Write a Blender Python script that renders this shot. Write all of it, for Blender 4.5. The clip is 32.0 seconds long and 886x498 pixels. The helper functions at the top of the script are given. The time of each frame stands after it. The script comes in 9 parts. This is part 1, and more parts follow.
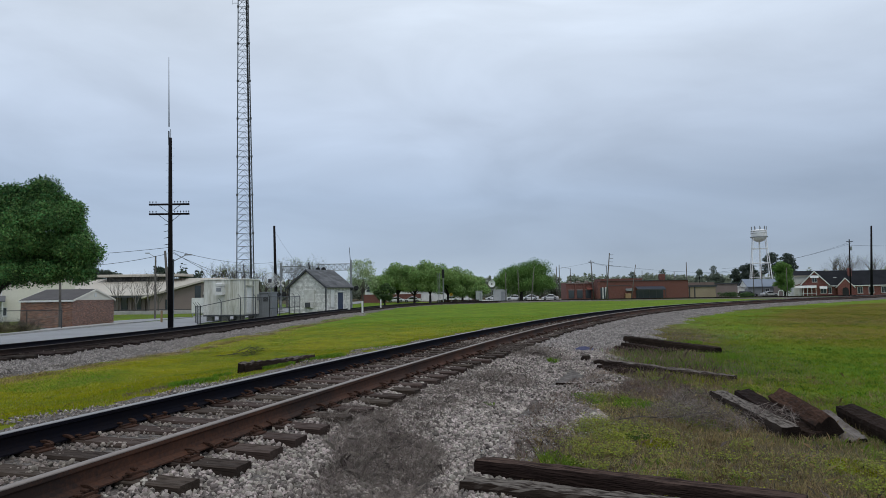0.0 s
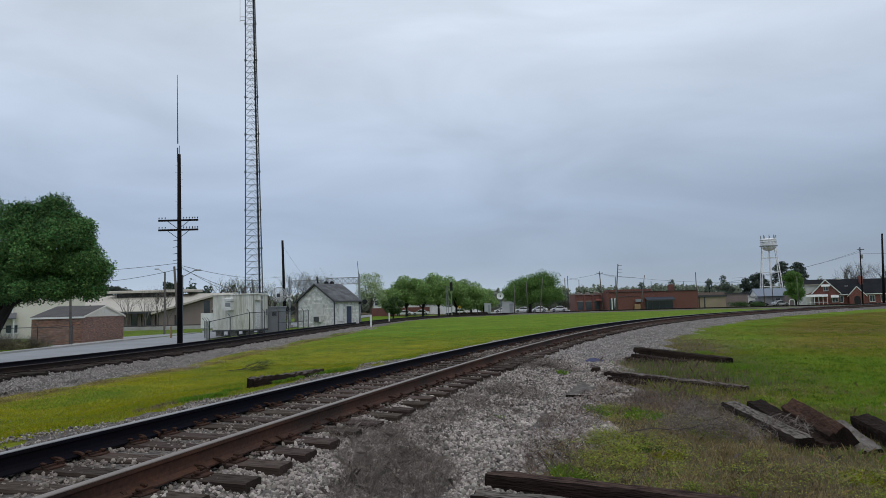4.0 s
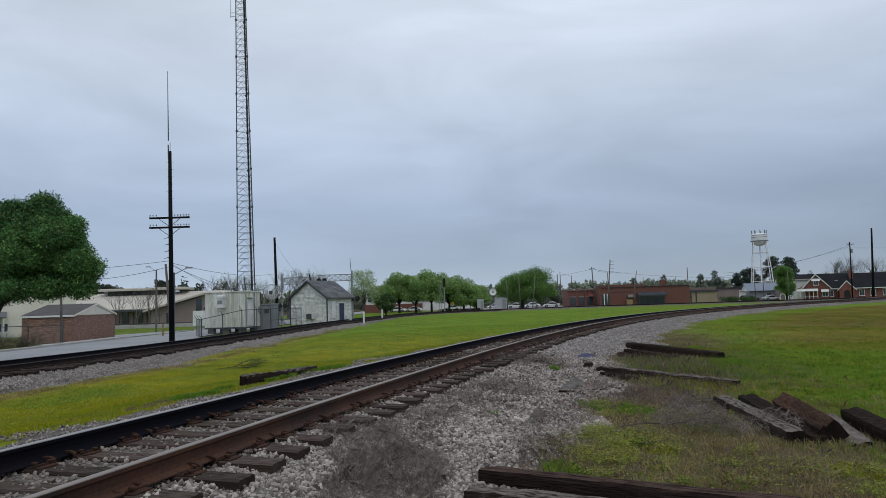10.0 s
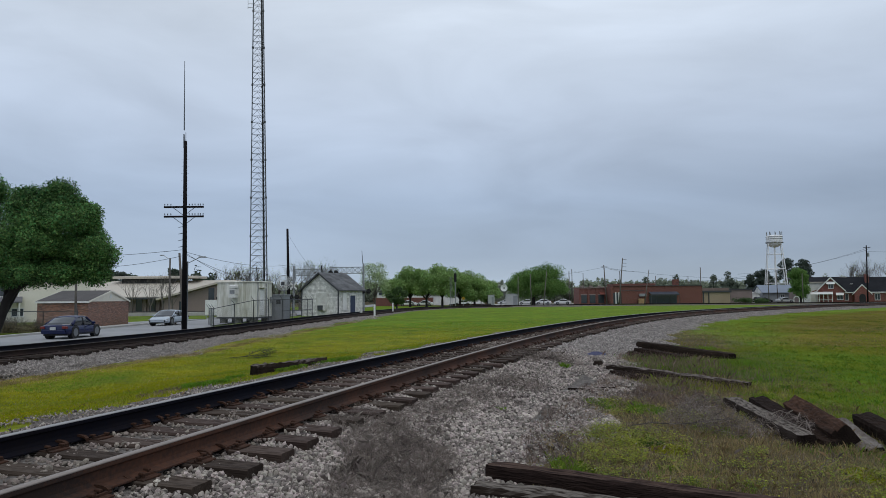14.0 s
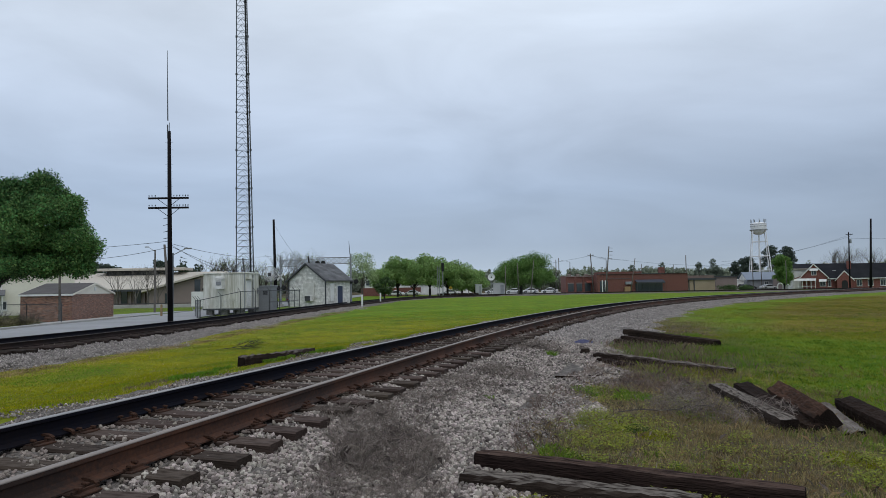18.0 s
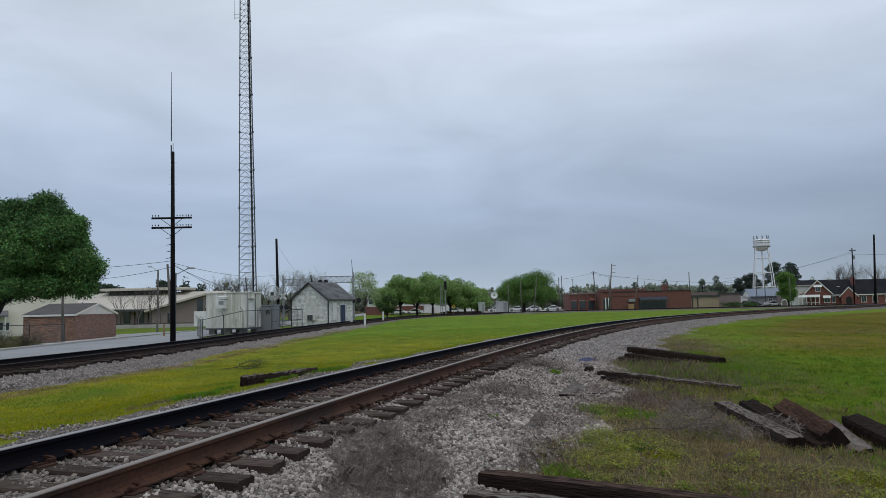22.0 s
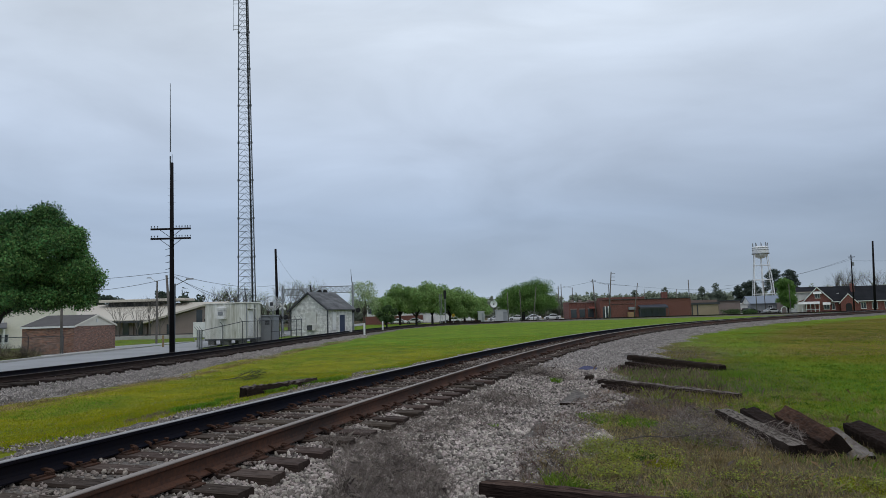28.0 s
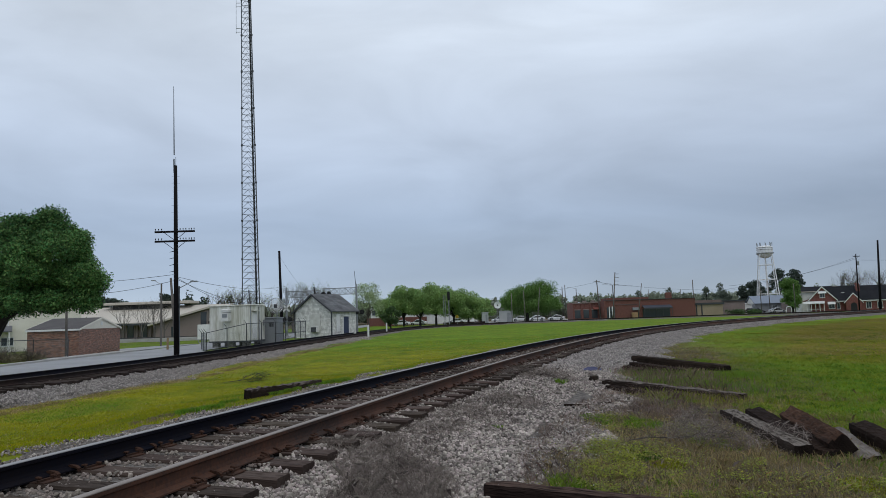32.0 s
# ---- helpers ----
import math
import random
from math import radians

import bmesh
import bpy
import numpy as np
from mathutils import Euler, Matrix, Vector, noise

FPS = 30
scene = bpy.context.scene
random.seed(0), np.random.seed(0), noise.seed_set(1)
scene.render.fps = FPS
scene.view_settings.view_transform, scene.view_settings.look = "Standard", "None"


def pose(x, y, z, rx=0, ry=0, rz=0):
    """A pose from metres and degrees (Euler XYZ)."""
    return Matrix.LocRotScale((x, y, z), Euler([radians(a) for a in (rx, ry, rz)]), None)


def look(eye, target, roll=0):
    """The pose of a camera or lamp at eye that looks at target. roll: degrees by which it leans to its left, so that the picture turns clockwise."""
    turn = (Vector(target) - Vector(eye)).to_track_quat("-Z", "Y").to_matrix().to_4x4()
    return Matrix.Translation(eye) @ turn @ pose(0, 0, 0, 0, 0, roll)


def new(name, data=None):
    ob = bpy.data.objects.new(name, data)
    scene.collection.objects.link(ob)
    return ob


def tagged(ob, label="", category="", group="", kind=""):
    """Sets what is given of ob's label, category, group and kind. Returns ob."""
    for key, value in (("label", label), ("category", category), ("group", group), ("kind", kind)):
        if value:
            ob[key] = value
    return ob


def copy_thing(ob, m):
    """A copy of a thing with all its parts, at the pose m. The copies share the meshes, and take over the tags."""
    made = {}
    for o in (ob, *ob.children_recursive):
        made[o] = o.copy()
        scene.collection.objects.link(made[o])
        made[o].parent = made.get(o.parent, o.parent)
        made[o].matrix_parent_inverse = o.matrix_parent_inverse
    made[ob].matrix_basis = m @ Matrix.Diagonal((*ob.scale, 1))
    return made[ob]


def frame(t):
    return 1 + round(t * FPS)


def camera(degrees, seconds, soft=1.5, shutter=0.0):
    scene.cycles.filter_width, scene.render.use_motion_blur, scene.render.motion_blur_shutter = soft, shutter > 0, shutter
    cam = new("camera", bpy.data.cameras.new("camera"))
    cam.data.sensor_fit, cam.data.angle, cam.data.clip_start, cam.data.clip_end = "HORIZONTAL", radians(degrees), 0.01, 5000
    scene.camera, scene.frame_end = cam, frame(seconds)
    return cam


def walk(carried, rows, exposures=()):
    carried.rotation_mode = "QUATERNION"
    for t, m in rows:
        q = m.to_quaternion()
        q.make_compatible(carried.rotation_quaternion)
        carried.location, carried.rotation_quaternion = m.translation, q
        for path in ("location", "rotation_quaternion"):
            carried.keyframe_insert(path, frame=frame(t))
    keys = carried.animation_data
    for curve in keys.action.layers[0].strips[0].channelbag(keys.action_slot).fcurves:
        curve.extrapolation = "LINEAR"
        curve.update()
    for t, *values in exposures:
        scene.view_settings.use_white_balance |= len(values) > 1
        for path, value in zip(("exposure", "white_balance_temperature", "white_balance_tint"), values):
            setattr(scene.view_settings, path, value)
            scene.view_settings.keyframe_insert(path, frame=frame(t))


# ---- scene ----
cam = camera(67.0, 32.0, soft=0.65)
EYE = 2.06
# seconds, then the turn of the hand-held camera in degrees
ROWS = [
    (0.0, 93.815, 0.881, -0.508),
    (0.5, 94.243, 1.329, -0.216),
    (1.0, 94.408, 1.543, 0.301),
    (1.5, 94.559, 1.664, 0.482),
    (2.0, 94.642, 1.237, 0.142),
    (2.5, 94.411, 1.559, -0.009),
    (3.0, 94.581, 1.467, 0.055),
    (3.5, 94.851, 1.454, 0.279),
    (5.5, 94.959, 1.653, -0.271),
    (6.0, 94.862, 1.667, -0.357),
    (6.5, 94.687, 1.489, -0.494),
    (7.0, 94.902, 1.435, -0.448),
    (7.5, 94.827, 1.414, -0.317),
    (8.0, 94.789, 1.531, -0.247),
    (8.5, 94.187, 1.336, -0.02),
    (9.0, 93.901, 1.497, 0.102),
    (9.5, 94.414, 1.415, -0.096),
    (10.0, 94.589, 1.781, -0.4),
    (10.5, 94.973, 1.833, -0.462),
    (11.0, 94.856, 1.745, -0.796),
    (11.5, 94.358, 1.541, 0.132),
    (12.0, 94.138, 2.049, 0.903),
    (12.5, 94.148, 2.495, 1.82),
    (13.0, 94.294, 2.229, 2.038),
    (13.5, 93.953, 2.065, 1.139),
    (14.0, 94.151, 0.48, 0.525),
    (14.5, 94.037, 0.694, 0.509),
    (16.5, 94.16, 0.769, 0.201),
    (17.0, 93.769, 0.916, -0.073),
    (17.5, 93.29, 1.072, -0.345),
    (18.0, 93.251, 0.962, -0.542),
    (18.5, 93.779, 1.022, -0.637),
    (19.0, 94.163, 0.983, -0.486),
    (19.5, 94.495, 1.239, -0.095),
    (20.0, 94.425, 1.171, -0.25),
    (20.5, 94.552, 1.186, -0.278),
    (21.0, 94.747, 1.131, -0.153),
    (21.5, 94.782, 1.367, -0.258),
    (22.0, 94.819, 1.258, -0.301),
    (22.5, 95.16, 1.51, -0.223),
    (23.0, 95.429, 1.439, -0.458),
    (23.5, 95.404, 1.893, -0.358),
    (24.0, 95.271, 1.897, -0.154),
    (24.5, 95.465, 1.72, 0.244),
    (25.0, 95.505, 1.857, 0.296),
    (25.5, 95.267, 1.758, 0.268),
    (27.5, 95.437, 1.606, -0.154),
    (28.0, 95.602, 1.627, -0.335),
    (28.5, 95.892, 1.642, -0.508),
    (29.0, 96.094, 1.523, -0.268),
    (29.5, 96.167, 1.513, 0.013),
    (30.0, 96.147, 1.499, -0.018),
    (30.5, 96.133, 1.604, -0.098),
    (31.0, 96.258, 1.776, -0.064),
    (31.5, 95.912, 1.742, -0.049),
    (32.0, 95.723, 1.88, -0.009),
]
walk(cam, [(t, pose(0, 0, EYE, a, b, c)) for t, a, b, c in ROWS],
     exposures=((0.0, 0.09), (0.6, 0.05), (1.0, 0.01), (2.0, 0.0), (17.0, 0.01), (17.6, 0.06), (18.0, 0.10), (19.0, 0.10), (19.5, 0.05), (20.0, 0.0), (32.0, 0.02)))

# ---- sky and light: a low overcast with a weak wide sun ----
world = bpy.data.worlds.new("overcast")
scene.world = world
world.use_nodes = True
wn, wl = world.node_tree.nodes, world.node_tree.links
wn.clear()
w_out = wn.new("ShaderNodeOutputWorld")
w_bg = wn.new("ShaderNodeBackground")
w_sky = wn.new("ShaderNodeTexSky")
w_sky.sky_type, w_sky.sun_disc = "NISHITA", False
w_sky.sun_elevation, w_sky.sun_rotation = radians(50), radians(150)
w_gain = wn.new("ShaderNodeVectorMath")
w_gain.operation = "SCALE"
w_gain.inputs[3].default_value = 0.10
wl.new(w_sky.outputs[0], w_gain.inputs[0])
w_co = wn.new("ShaderNodeTexCoord")
w_sep = wn.new("ShaderNodeSeparateXYZ")
wl.new(w_co.outputs["Generated"], w_sep.inputs[0])
# cloud deck: darker and bluer near the horizon, with soft billows
w_ramp = wn.new("ShaderNodeValToRGB")
w_ramp.color_ramp.elements[0].position, w_ramp.color_ramp.elements[0].color = 0.0, (0.46, 0.56, 0.68, 1)
w_ramp.color_ramp.elements[1].position, w_ramp.color_ramp.elements[1].color = 0.40, (0.66, 0.74, 0.85, 1)
for at, col in ((0.06, (0.378, 0.47, 0.615, 1)), (0.14, (0.395, 0.49, 0.645, 1)), (0.25, (0.53, 0.62, 0.765, 1))):
    e = w_ramp.color_ramp.elements.new(at)
    e.color = col
wl.new(w_sep.outputs[2], w_ramp.inputs[0])
w_map = wn.new("ShaderNodeMapping")
w_map.inputs["Scale"].default_value = (1.0, 1.0, 3.2)
w_map.inputs["Rotation"].default_value = (0.0, 0.25, 0.0)
wl.new(w_co.outputs["Generated"], w_map.inputs[0])
w_noise = wn.new("ShaderNodeTexNoise")
w_noise.inputs["Scale"].default_value, w_noise.inputs["Detail"].default_value, w_noise.inputs["Roughness"].default_value = 2.6, 6.0, 0.5
w_noise.inputs["Distortion"].default_value = 0.5
wl.new(w_map.outputs[0], w_noise.inputs["Vector"])
w_cl = wn.new("ShaderNodeMapRange")
w_cl.inputs[1].default_value, w_cl.inputs[2].default_value, w_cl.inputs[3].default_value, w_cl.inputs[4].default_value = 0.3, 0.7, 0.86, 1.13
wl.new(w_noise.outputs[0], w_cl.inputs[0])
w_mul = wn.new("ShaderNodeVectorMath")
w_mul.operation = "SCALE"
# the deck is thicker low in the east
def w_range(src, a, b, c, d):
    r = wn.new("ShaderNodeMapRange")
    for i, v in enumerate((a, b, c, d)):
        r.inputs[i + 1].default_value = v
    wl.new(src, r.inputs[0])
    return r.outputs[0]


def w_math(op, a, b):
    r = wn.new("ShaderNodeMath")
    r.operation = op
    for i, v in enumerate((a, b)):
        if isinstance(v, float):
            r.inputs[i].default_value = v
        else:
            wl.new(v, r.inputs[i])
    return r.outputs[0]


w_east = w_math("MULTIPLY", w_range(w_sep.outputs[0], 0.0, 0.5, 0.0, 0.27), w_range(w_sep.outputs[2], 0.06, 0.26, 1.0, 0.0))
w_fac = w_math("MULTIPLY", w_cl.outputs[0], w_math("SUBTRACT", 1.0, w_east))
wl.new(w_ramp.outputs[0], w_mul.inputs[0])
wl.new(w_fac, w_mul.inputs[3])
w_mix = wn.new("ShaderNodeMix")
w_mix.data_type = "RGBA"
w_mix.inputs[0].default_value = 0.92
wl.new(w_gain.outputs[0], w_mix.inputs[6])
wl.new(w_mul.outputs[0], w_mix.inputs[7])
wl.new(w_mix.outputs[2], w_bg.inputs[0])
wl.new(w_bg.outputs[0], w_out.inputs[0])
w_bg.inputs[1].default_value = 1.0
sun_data = bpy.data.lights.new("sun", "SUN")
sun_data.energy, sun_data.angle, sun_data.color = 0.7, radians(30), (1.0, 0.96, 0.9)
sun = new("sun", sun_data)
sun.matrix_world = look((0, 0, 60), (-8, 26, 0))

# ---- materials ----
MATS = {}


def mat(name, base, rough=0.85, metal=0.0, second=None, big=0.6, small=14.0, mix=0.5, bump=0.25, grain=40.0, depth=0.02, rand=0.0, island=0.0, spec=0.35, through_light=0.0, top=None, stretch=1.0, drip=1.0):
    """Principled surface with colour that varies at two scales, fine relief, and a shift from piece to piece."""
    if name in MATS:
        return MATS[name]
    m = bpy.data.materials.new(name)
    m.use_nodes = True
    n, l = m.node_tree.nodes, m.node_tree.links
    b = n["Principled BSDF"]
    b.inputs["Roughness"].default_value, b.inputs["Metallic"].default_value = rough, metal
    b.inputs["Specular IOR Level"].default_value = spec
    second = second or tuple(c * 0.6 for c in base)
    co = n.new("ShaderNodeTexCoord")
    where = co.outputs["Object"]
    if stretch != 1.0 or drip != 1.0:
        # grain drawn out along the length of a timber
        st = n.new("ShaderNodeVectorMath")
        st.operation, st.inputs[1].default_value = "MULTIPLY", (stretch, 1.0, drip)
        l.new(where, st.inputs[0])
        where = st.outputs[0]

    def noise_at(scale, detail=4.0):
        t = n.new("ShaderNodeTexNoise")
        t.inputs["Scale"].default_value, t.inputs["Detail"].default_value = scale, detail
        l.new(where, t.inputs["Vector"])
        return t.outputs[0]

    def maths(op, a, c):
        t = n.new("ShaderNodeMath")
        t.operation = op
        for i, v in enumerate((a, c)):
            if isinstance(v, (int, float)):
                t.inputs[i].default_value = v
            else:
                l.new(v, t.inputs[i])
        return t.outputs[0]

    f = maths("ADD", maths("MULTIPLY", noise_at(big), 0.6), maths("MULTIPLY", noise_at(small), 0.4))
    r = n.new("ShaderNodeMapRange")
    r.inputs[1].default_value, r.inputs[2].default_value, r.inputs[3].default_value, r.inputs[4].default_value = 0.36, 0.64, 0.0, mix * 2
    l.new(f, r.inputs[0])
    mx = n.new("ShaderNodeMix")
    mx.data_type = "RGBA"
    l.new(r.outputs[0], mx.inputs[0])
    mx.inputs[6].default_value, mx.inputs[7].default_value = (*base, 1), (*second, 1)
    col = mx.outputs[2]
    if top:
        # upper faces bleached by weather, in streaks
        sep = n.new("ShaderNodeSeparateXYZ")
        l.new(n.new("ShaderNodeNewGeometry").outputs["Normal"], sep.inputs[0])
        up = n.new("ShaderNodeMapRange")
        up.inputs[1].default_value, up.inputs[2].default_value = 0.5, 0.85
        l.new(sep.outputs[2], up.inputs[0])
        st = n.new("ShaderNodeMapRange")
        st.inputs[1].default_value, st.inputs[2].default_value = 0.38, 0.56
        l.new(noise_at(9.0 if stretch == 1.0 else 34.0, 6.0), st.inputs[0])
        mt = n.new("ShaderNodeMix")
        mt.data_type = "RGBA"
        l.new(maths("MULTIPLY", up.outputs[0], st.outputs[0]), mt.inputs[0])
        l.new(col, mt.inputs[6])
        mt.inputs[7].default_value = (*top, 1)
        col = mt.outputs[2]
    if rand or island:
        h = n.new("ShaderNodeHueSaturation")
        g = n.new("ShaderNodeObjectInfo").outputs["Random"] if rand else n.new("ShaderNodeNewGeometry").outputs["Random Per Island"]
        k = rand or island
        l.new(maths("ADD", maths("MULTIPLY", g, 2 * k), 1 - k), h.inputs["Value"])
        l.new(maths("ADD", maths("MULTIPLY", maths("FRACT", maths("MULTIPLY", g, 7.31), 0), 0.10 * k), 0.5 - 0.05 * k), h.inputs["Hue"])
        l.new(col, h.inputs["Color"])
        col = h.outputs[0]
    l.new(col, b.inputs["Base Color"])
    if bump:
        bp = n.new("ShaderNodeBump")
        bp.inputs["Strength"].default_value, bp.inputs["Distance"].default_value = bump, depth
        l.new(noise_at(grain, 6.0), bp.inputs["Height"])
        l.new(bp.outputs[0], b.inputs["Normal"])
    if through_light:
        t = n.new("ShaderNodeBsdfTranslucent")
        l.new(col, t.inputs[0])
        ms = n.new("ShaderNodeMixShader")
        ms.inputs[0].default_value = through_light
        l.new(b.outputs[0], ms.inputs[1])
        l.new(t.outputs[0], ms.inputs[2])
        l.new(ms.outputs[0], n["Material Output"].inputs[0])
    MATS[name] = m
    return m


def glass(name, tint=(0.05, 0.06, 0.07)):
    return mat(name, tint, rough=0.06, bump=0.0, mix=0.1, spec=0.6)


SPIKERUST = mat("dark_brown_spike_rust", (0.075, 0.036, 0.023), 0.85, 0.1, (0.022, 0.015, 0.012), 3, 40, 0.5, 0.4, 90, 0.004, spec=0.15)
DARKSTEEL = mat("dark_unused_rail_head", (0.05, 0.045, 0.045), 0.7, 0.2, (0.08, 0.068, 0.06), 1.5, 30, 0.4, 0.1, 90, 0.002)
DULLSTEEL = mat("dull_brown_rail_head", (0.27, 0.23, 0.205), 0.6, 0.25, (0.21, 0.18, 0.16), 1.5, 30, 0.45, 0.1, 90, 0.002)
RUST = mat("rusty_steel", (0.092, 0.036, 0.018), 0.8, 0.1, (0.030, 0.017, 0.013), 1.1, 30, 0.6, 0.3, 90, 0.004)
RAILDARK = mat("greased_rail_web", (0.006, 0.007, 0.013), 0.65, 0.05, (0.012, 0.009, 0.009), 1.5, 30, 0.4, 0.3, 90, 0.004, spec=0.05)
BROWNRAIL = mat("brown_black_rail_web", (0.034, 0.021, 0.017), 0.8, 0.1, (0.016, 0.012, 0.012), 1.5, 30, 0.5, 0.3, 90, 0.004, spec=0.12)
STEEL = mat("polished_rail_head", (0.36, 0.345, 0.335), 0.48, 0.6, (0.30, 0.29, 0.29), 2.0, 40, 0.4, 0.05, 90, 0.002)
SLEEPER = mat("creosoted_sleeper_wood", (0.028, 0.019, 0.015), 0.95, 0, (0.068, 0.05, 0.04), 2.2, 25, 0.40, 0.8, 60, 0.012, rand=0.35, spec=0.12, top=(0.082, 0.062, 0.052), stretch=0.2)
DARKSLEEPER = mat("near_black_sleeper_wood", (0.020, 0.014, 0.012), 0.95, 0, (0.045, 0.034, 0.029), 2.2, 25, 0.40, 0.8, 60, 0.012, rand=0.35, spec=0.1, top=(0.05, 0.039, 0.034))
OLDTIE = mat("dark_old_tie_wood", (0.012, 0.0075, 0.0055), 0.95, 0, (0.055, 0.036, 0.027), 5.0, 38, 0.24, 1.0, 45, 0.02, rand=0.2, spec=0.08, stretch=0.22)
ENDGRAIN = mat("dark_tie_end_grain", (0.010, 0.007, 0.006), 0.95, 0, (0.03, 0.021, 0.017), 8, 60, 0.35, 1.0, 60, 0.02, spec=0.06)
WORNTIE = mat("worn_brown_tie_wood", (0.014, 0.009, 0.008), 0.95, 0, (0.04, 0.026, 0.022), 7, 60, 0.4, 1.0, 70, 0.03, rand=0.1, spec=0.06, top=(0.085, 0.056, 0.045), stretch=0.12)
GREYTIE = mat("weathered_grey_tie_wood", (0.022, 0.015, 0.012), 0.95, 0, (0.05, 0.037, 0.03), 5, 38, 0.4, 1.0, 45, 0.02, rand=0.15, spec=0.08, top=(0.17, 0.147, 0.128), stretch=0.22)
PALETIE = mat("bleached_splinter_wood", (0.24, 0.215, 0.195), 0.95, 0, (0.085, 0.068, 0.058), 6, 40, 0.5, 1.0, 45, 0.02, spec=0.08, stretch=0.22)
BROWNTIE = mat("red_brown_tie_wood", (0.088, 0.046, 0.030), 0.95, 0, (0.022, 0.014, 0.011), 5, 40, 0.55, 1.0, 45, 0.02, spec=0.08, stretch=0.22)
STONE = mat("granite_ballast_stone", (0.365, 0.32, 0.286), 0.9, 0, (0.18, 0.153, 0.136), 3.0, 40, 0.5, 0.3, 60, 0.006, island=0.66, spec=0.12)
# paler copy of the granite; raised colour offsets the dark gaps between coarse chips
GREYSTONE = mat("brightened_grey_ballast_stone", (0.40, 0.362, 0.335), 0.9, 0, (0.24, 0.214, 0.197), 3.0, 40, 0.5, 0.3, 60, 0.006, island=0.42, spec=0.12)
BROWNSTONE = mat("dusty_brown_ballast_stone", (0.285, 0.245, 0.212), 0.9, 0, (0.13, 0.105, 0.09), 3.0, 40, 0.5, 0.3, 60, 0.006, island=0.38, spec=0.12)
BED = mat("ballast_bed", (0.21, 0.188, 0.172), 0.95, 0, (0.075, 0.066, 0.06), 9.0, 26.0, 0.55, 0.9, 22.0, 0.06, spec=0.1)
ASPHALT = mat("worn_grey_asphalt", (0.285, 0.29, 0.298), 0.9, 0, (0.215, 0.217, 0.223), 0.3, 6, 0.4, 0.2, 60, 0.01)
CONCRETE = mat("pale_concrete", (0.42, 0.41, 0.39), 0.9, 0, (0.28, 0.27, 0.26), 0.8, 8, 0.4, 0.2, 60, 0.01)
POLEWOOD = mat("dark_pole_wood", (0.010, 0.0095, 0.0105), 0.95, 0, (0.018, 0.016, 0.018), 1.0, 12, 0.4, 0.4, 40, 0.01, spec=0.05)
GREYPOLE = mat("grey_pole_wood", (0.16, 0.145, 0.13), 0.9, 0, (0.09, 0.08, 0.072), 1.0, 12, 0.5, 0.4, 40, 0.01)
MASTSTEEL = mat("weathered_mast_steel", (0.115, 0.13, 0.15), 0.6, 0.3, (0.075, 0.085, 0.10), 1.0, 12, 0.4, 0.1, 40, 0.004)
GALV = mat("galvanised_steel", (0.34, 0.35, 0.36), 0.5, 0.6, (0.22, 0.225, 0.23), 1.0, 12, 0.4, 0.1, 40, 0.004)
DARKMETAL = mat("dark_painted_metal", (0.05, 0.055, 0.06), 0.55, 0.3, (0.08, 0.08, 0.085), 1.0, 12, 0.4, 0.1, 40, 0.004)
BLACK = mat("matt_black_paint", (0.012, 0.012, 0.013), 0.6, 0, (0.02, 0.02, 0.02), 1.0, 12, 0.4, 0.0)
WHITEPAINT = mat("weathered_white_paint", (0.78, 0.78, 0.75), 0.8, 0, (0.55, 0.55, 0.53), 0.9, 9, 0.4, 0.2, 30, 0.005)
CREAM = mat("cream_siding", (0.75, 0.71, 0.61), 0.75, 0, (0.62, 0.585, 0.50), 0.5, 8, 0.35, 0.1, 30, 0.004)
CREAMROOF = mat("cream_metal_roof", (0.53, 0.485, 0.415), 0.7, 0, (0.43, 0.39, 0.33), 0.15, 3, 0.4, 0.1, 20, 0.004)
TAN = mat("tan_brick_wall", (0.27, 0.215, 0.195), 0.9, 0, (0.20, 0.16, 0.145), 0.4, 9, 0.4, 0.2, 20, 0.008)
SHELTERWALL = mat("streaked_off_white_panel", (0.74, 0.74, 0.69), 0.7, 0, (0.42, 0.41, 0.33), 2.2, 9, 0.5, 0.1, 30, 0.004, drip=0.12)
SIDING = mat("peeling_grey_white_siding", (0.84, 0.83, 0.78), 0.85, 0, (0.46, 0.45, 0.41), 2.4, 14, 0.55, 0.3, 30, 0.006, rand=0.10)
GREYWALL = mat("grey_painted_metal", (0.26, 0.275, 0.29), 0.7, 0, (0.19, 0.2, 0.21), 0.6, 8, 0.4, 0.1, 30, 0.004)
SHINGLE = mat("grey_asphalt_shingle", (0.085, 0.088, 0.095), 0.92, 0, (0.13, 0.13, 0.135), 1.2, 16, 0.5, 0.4, 60, 0.01, rand=0.25)
DARKSHINGLE = mat("dark_asphalt_roof", (0.013, 0.014, 0.017), 0.95, 0, (0.022, 0.023, 0.027), 0.5, 8, 0.5, 0.3, 30, 0.01, spec=0.15)
SHEDROOF = mat("brown_black_shingle_roof", (0.060, 0.055, 0.054), 0.92, 0, (0.095, 0.088, 0.085), 0.6, 10, 0.5, 0.3, 30, 0.01, rand=0.2)
FARBRICK = mat("far_red_brick", (0.22, 0.078, 0.056), 0.9, 0, (0.155, 0.055, 0.042), 0.15, 2.5, 0.5, 0.3, 8, 0.01, rand=0.12)
BLUEROOF = mat("blue_grey_metal_roof", (0.20, 0.235, 0.29), 0.55, 0.1, (0.16, 0.19, 0.235), 0.3, 5, 0.4, 0.1, 20, 0.004)
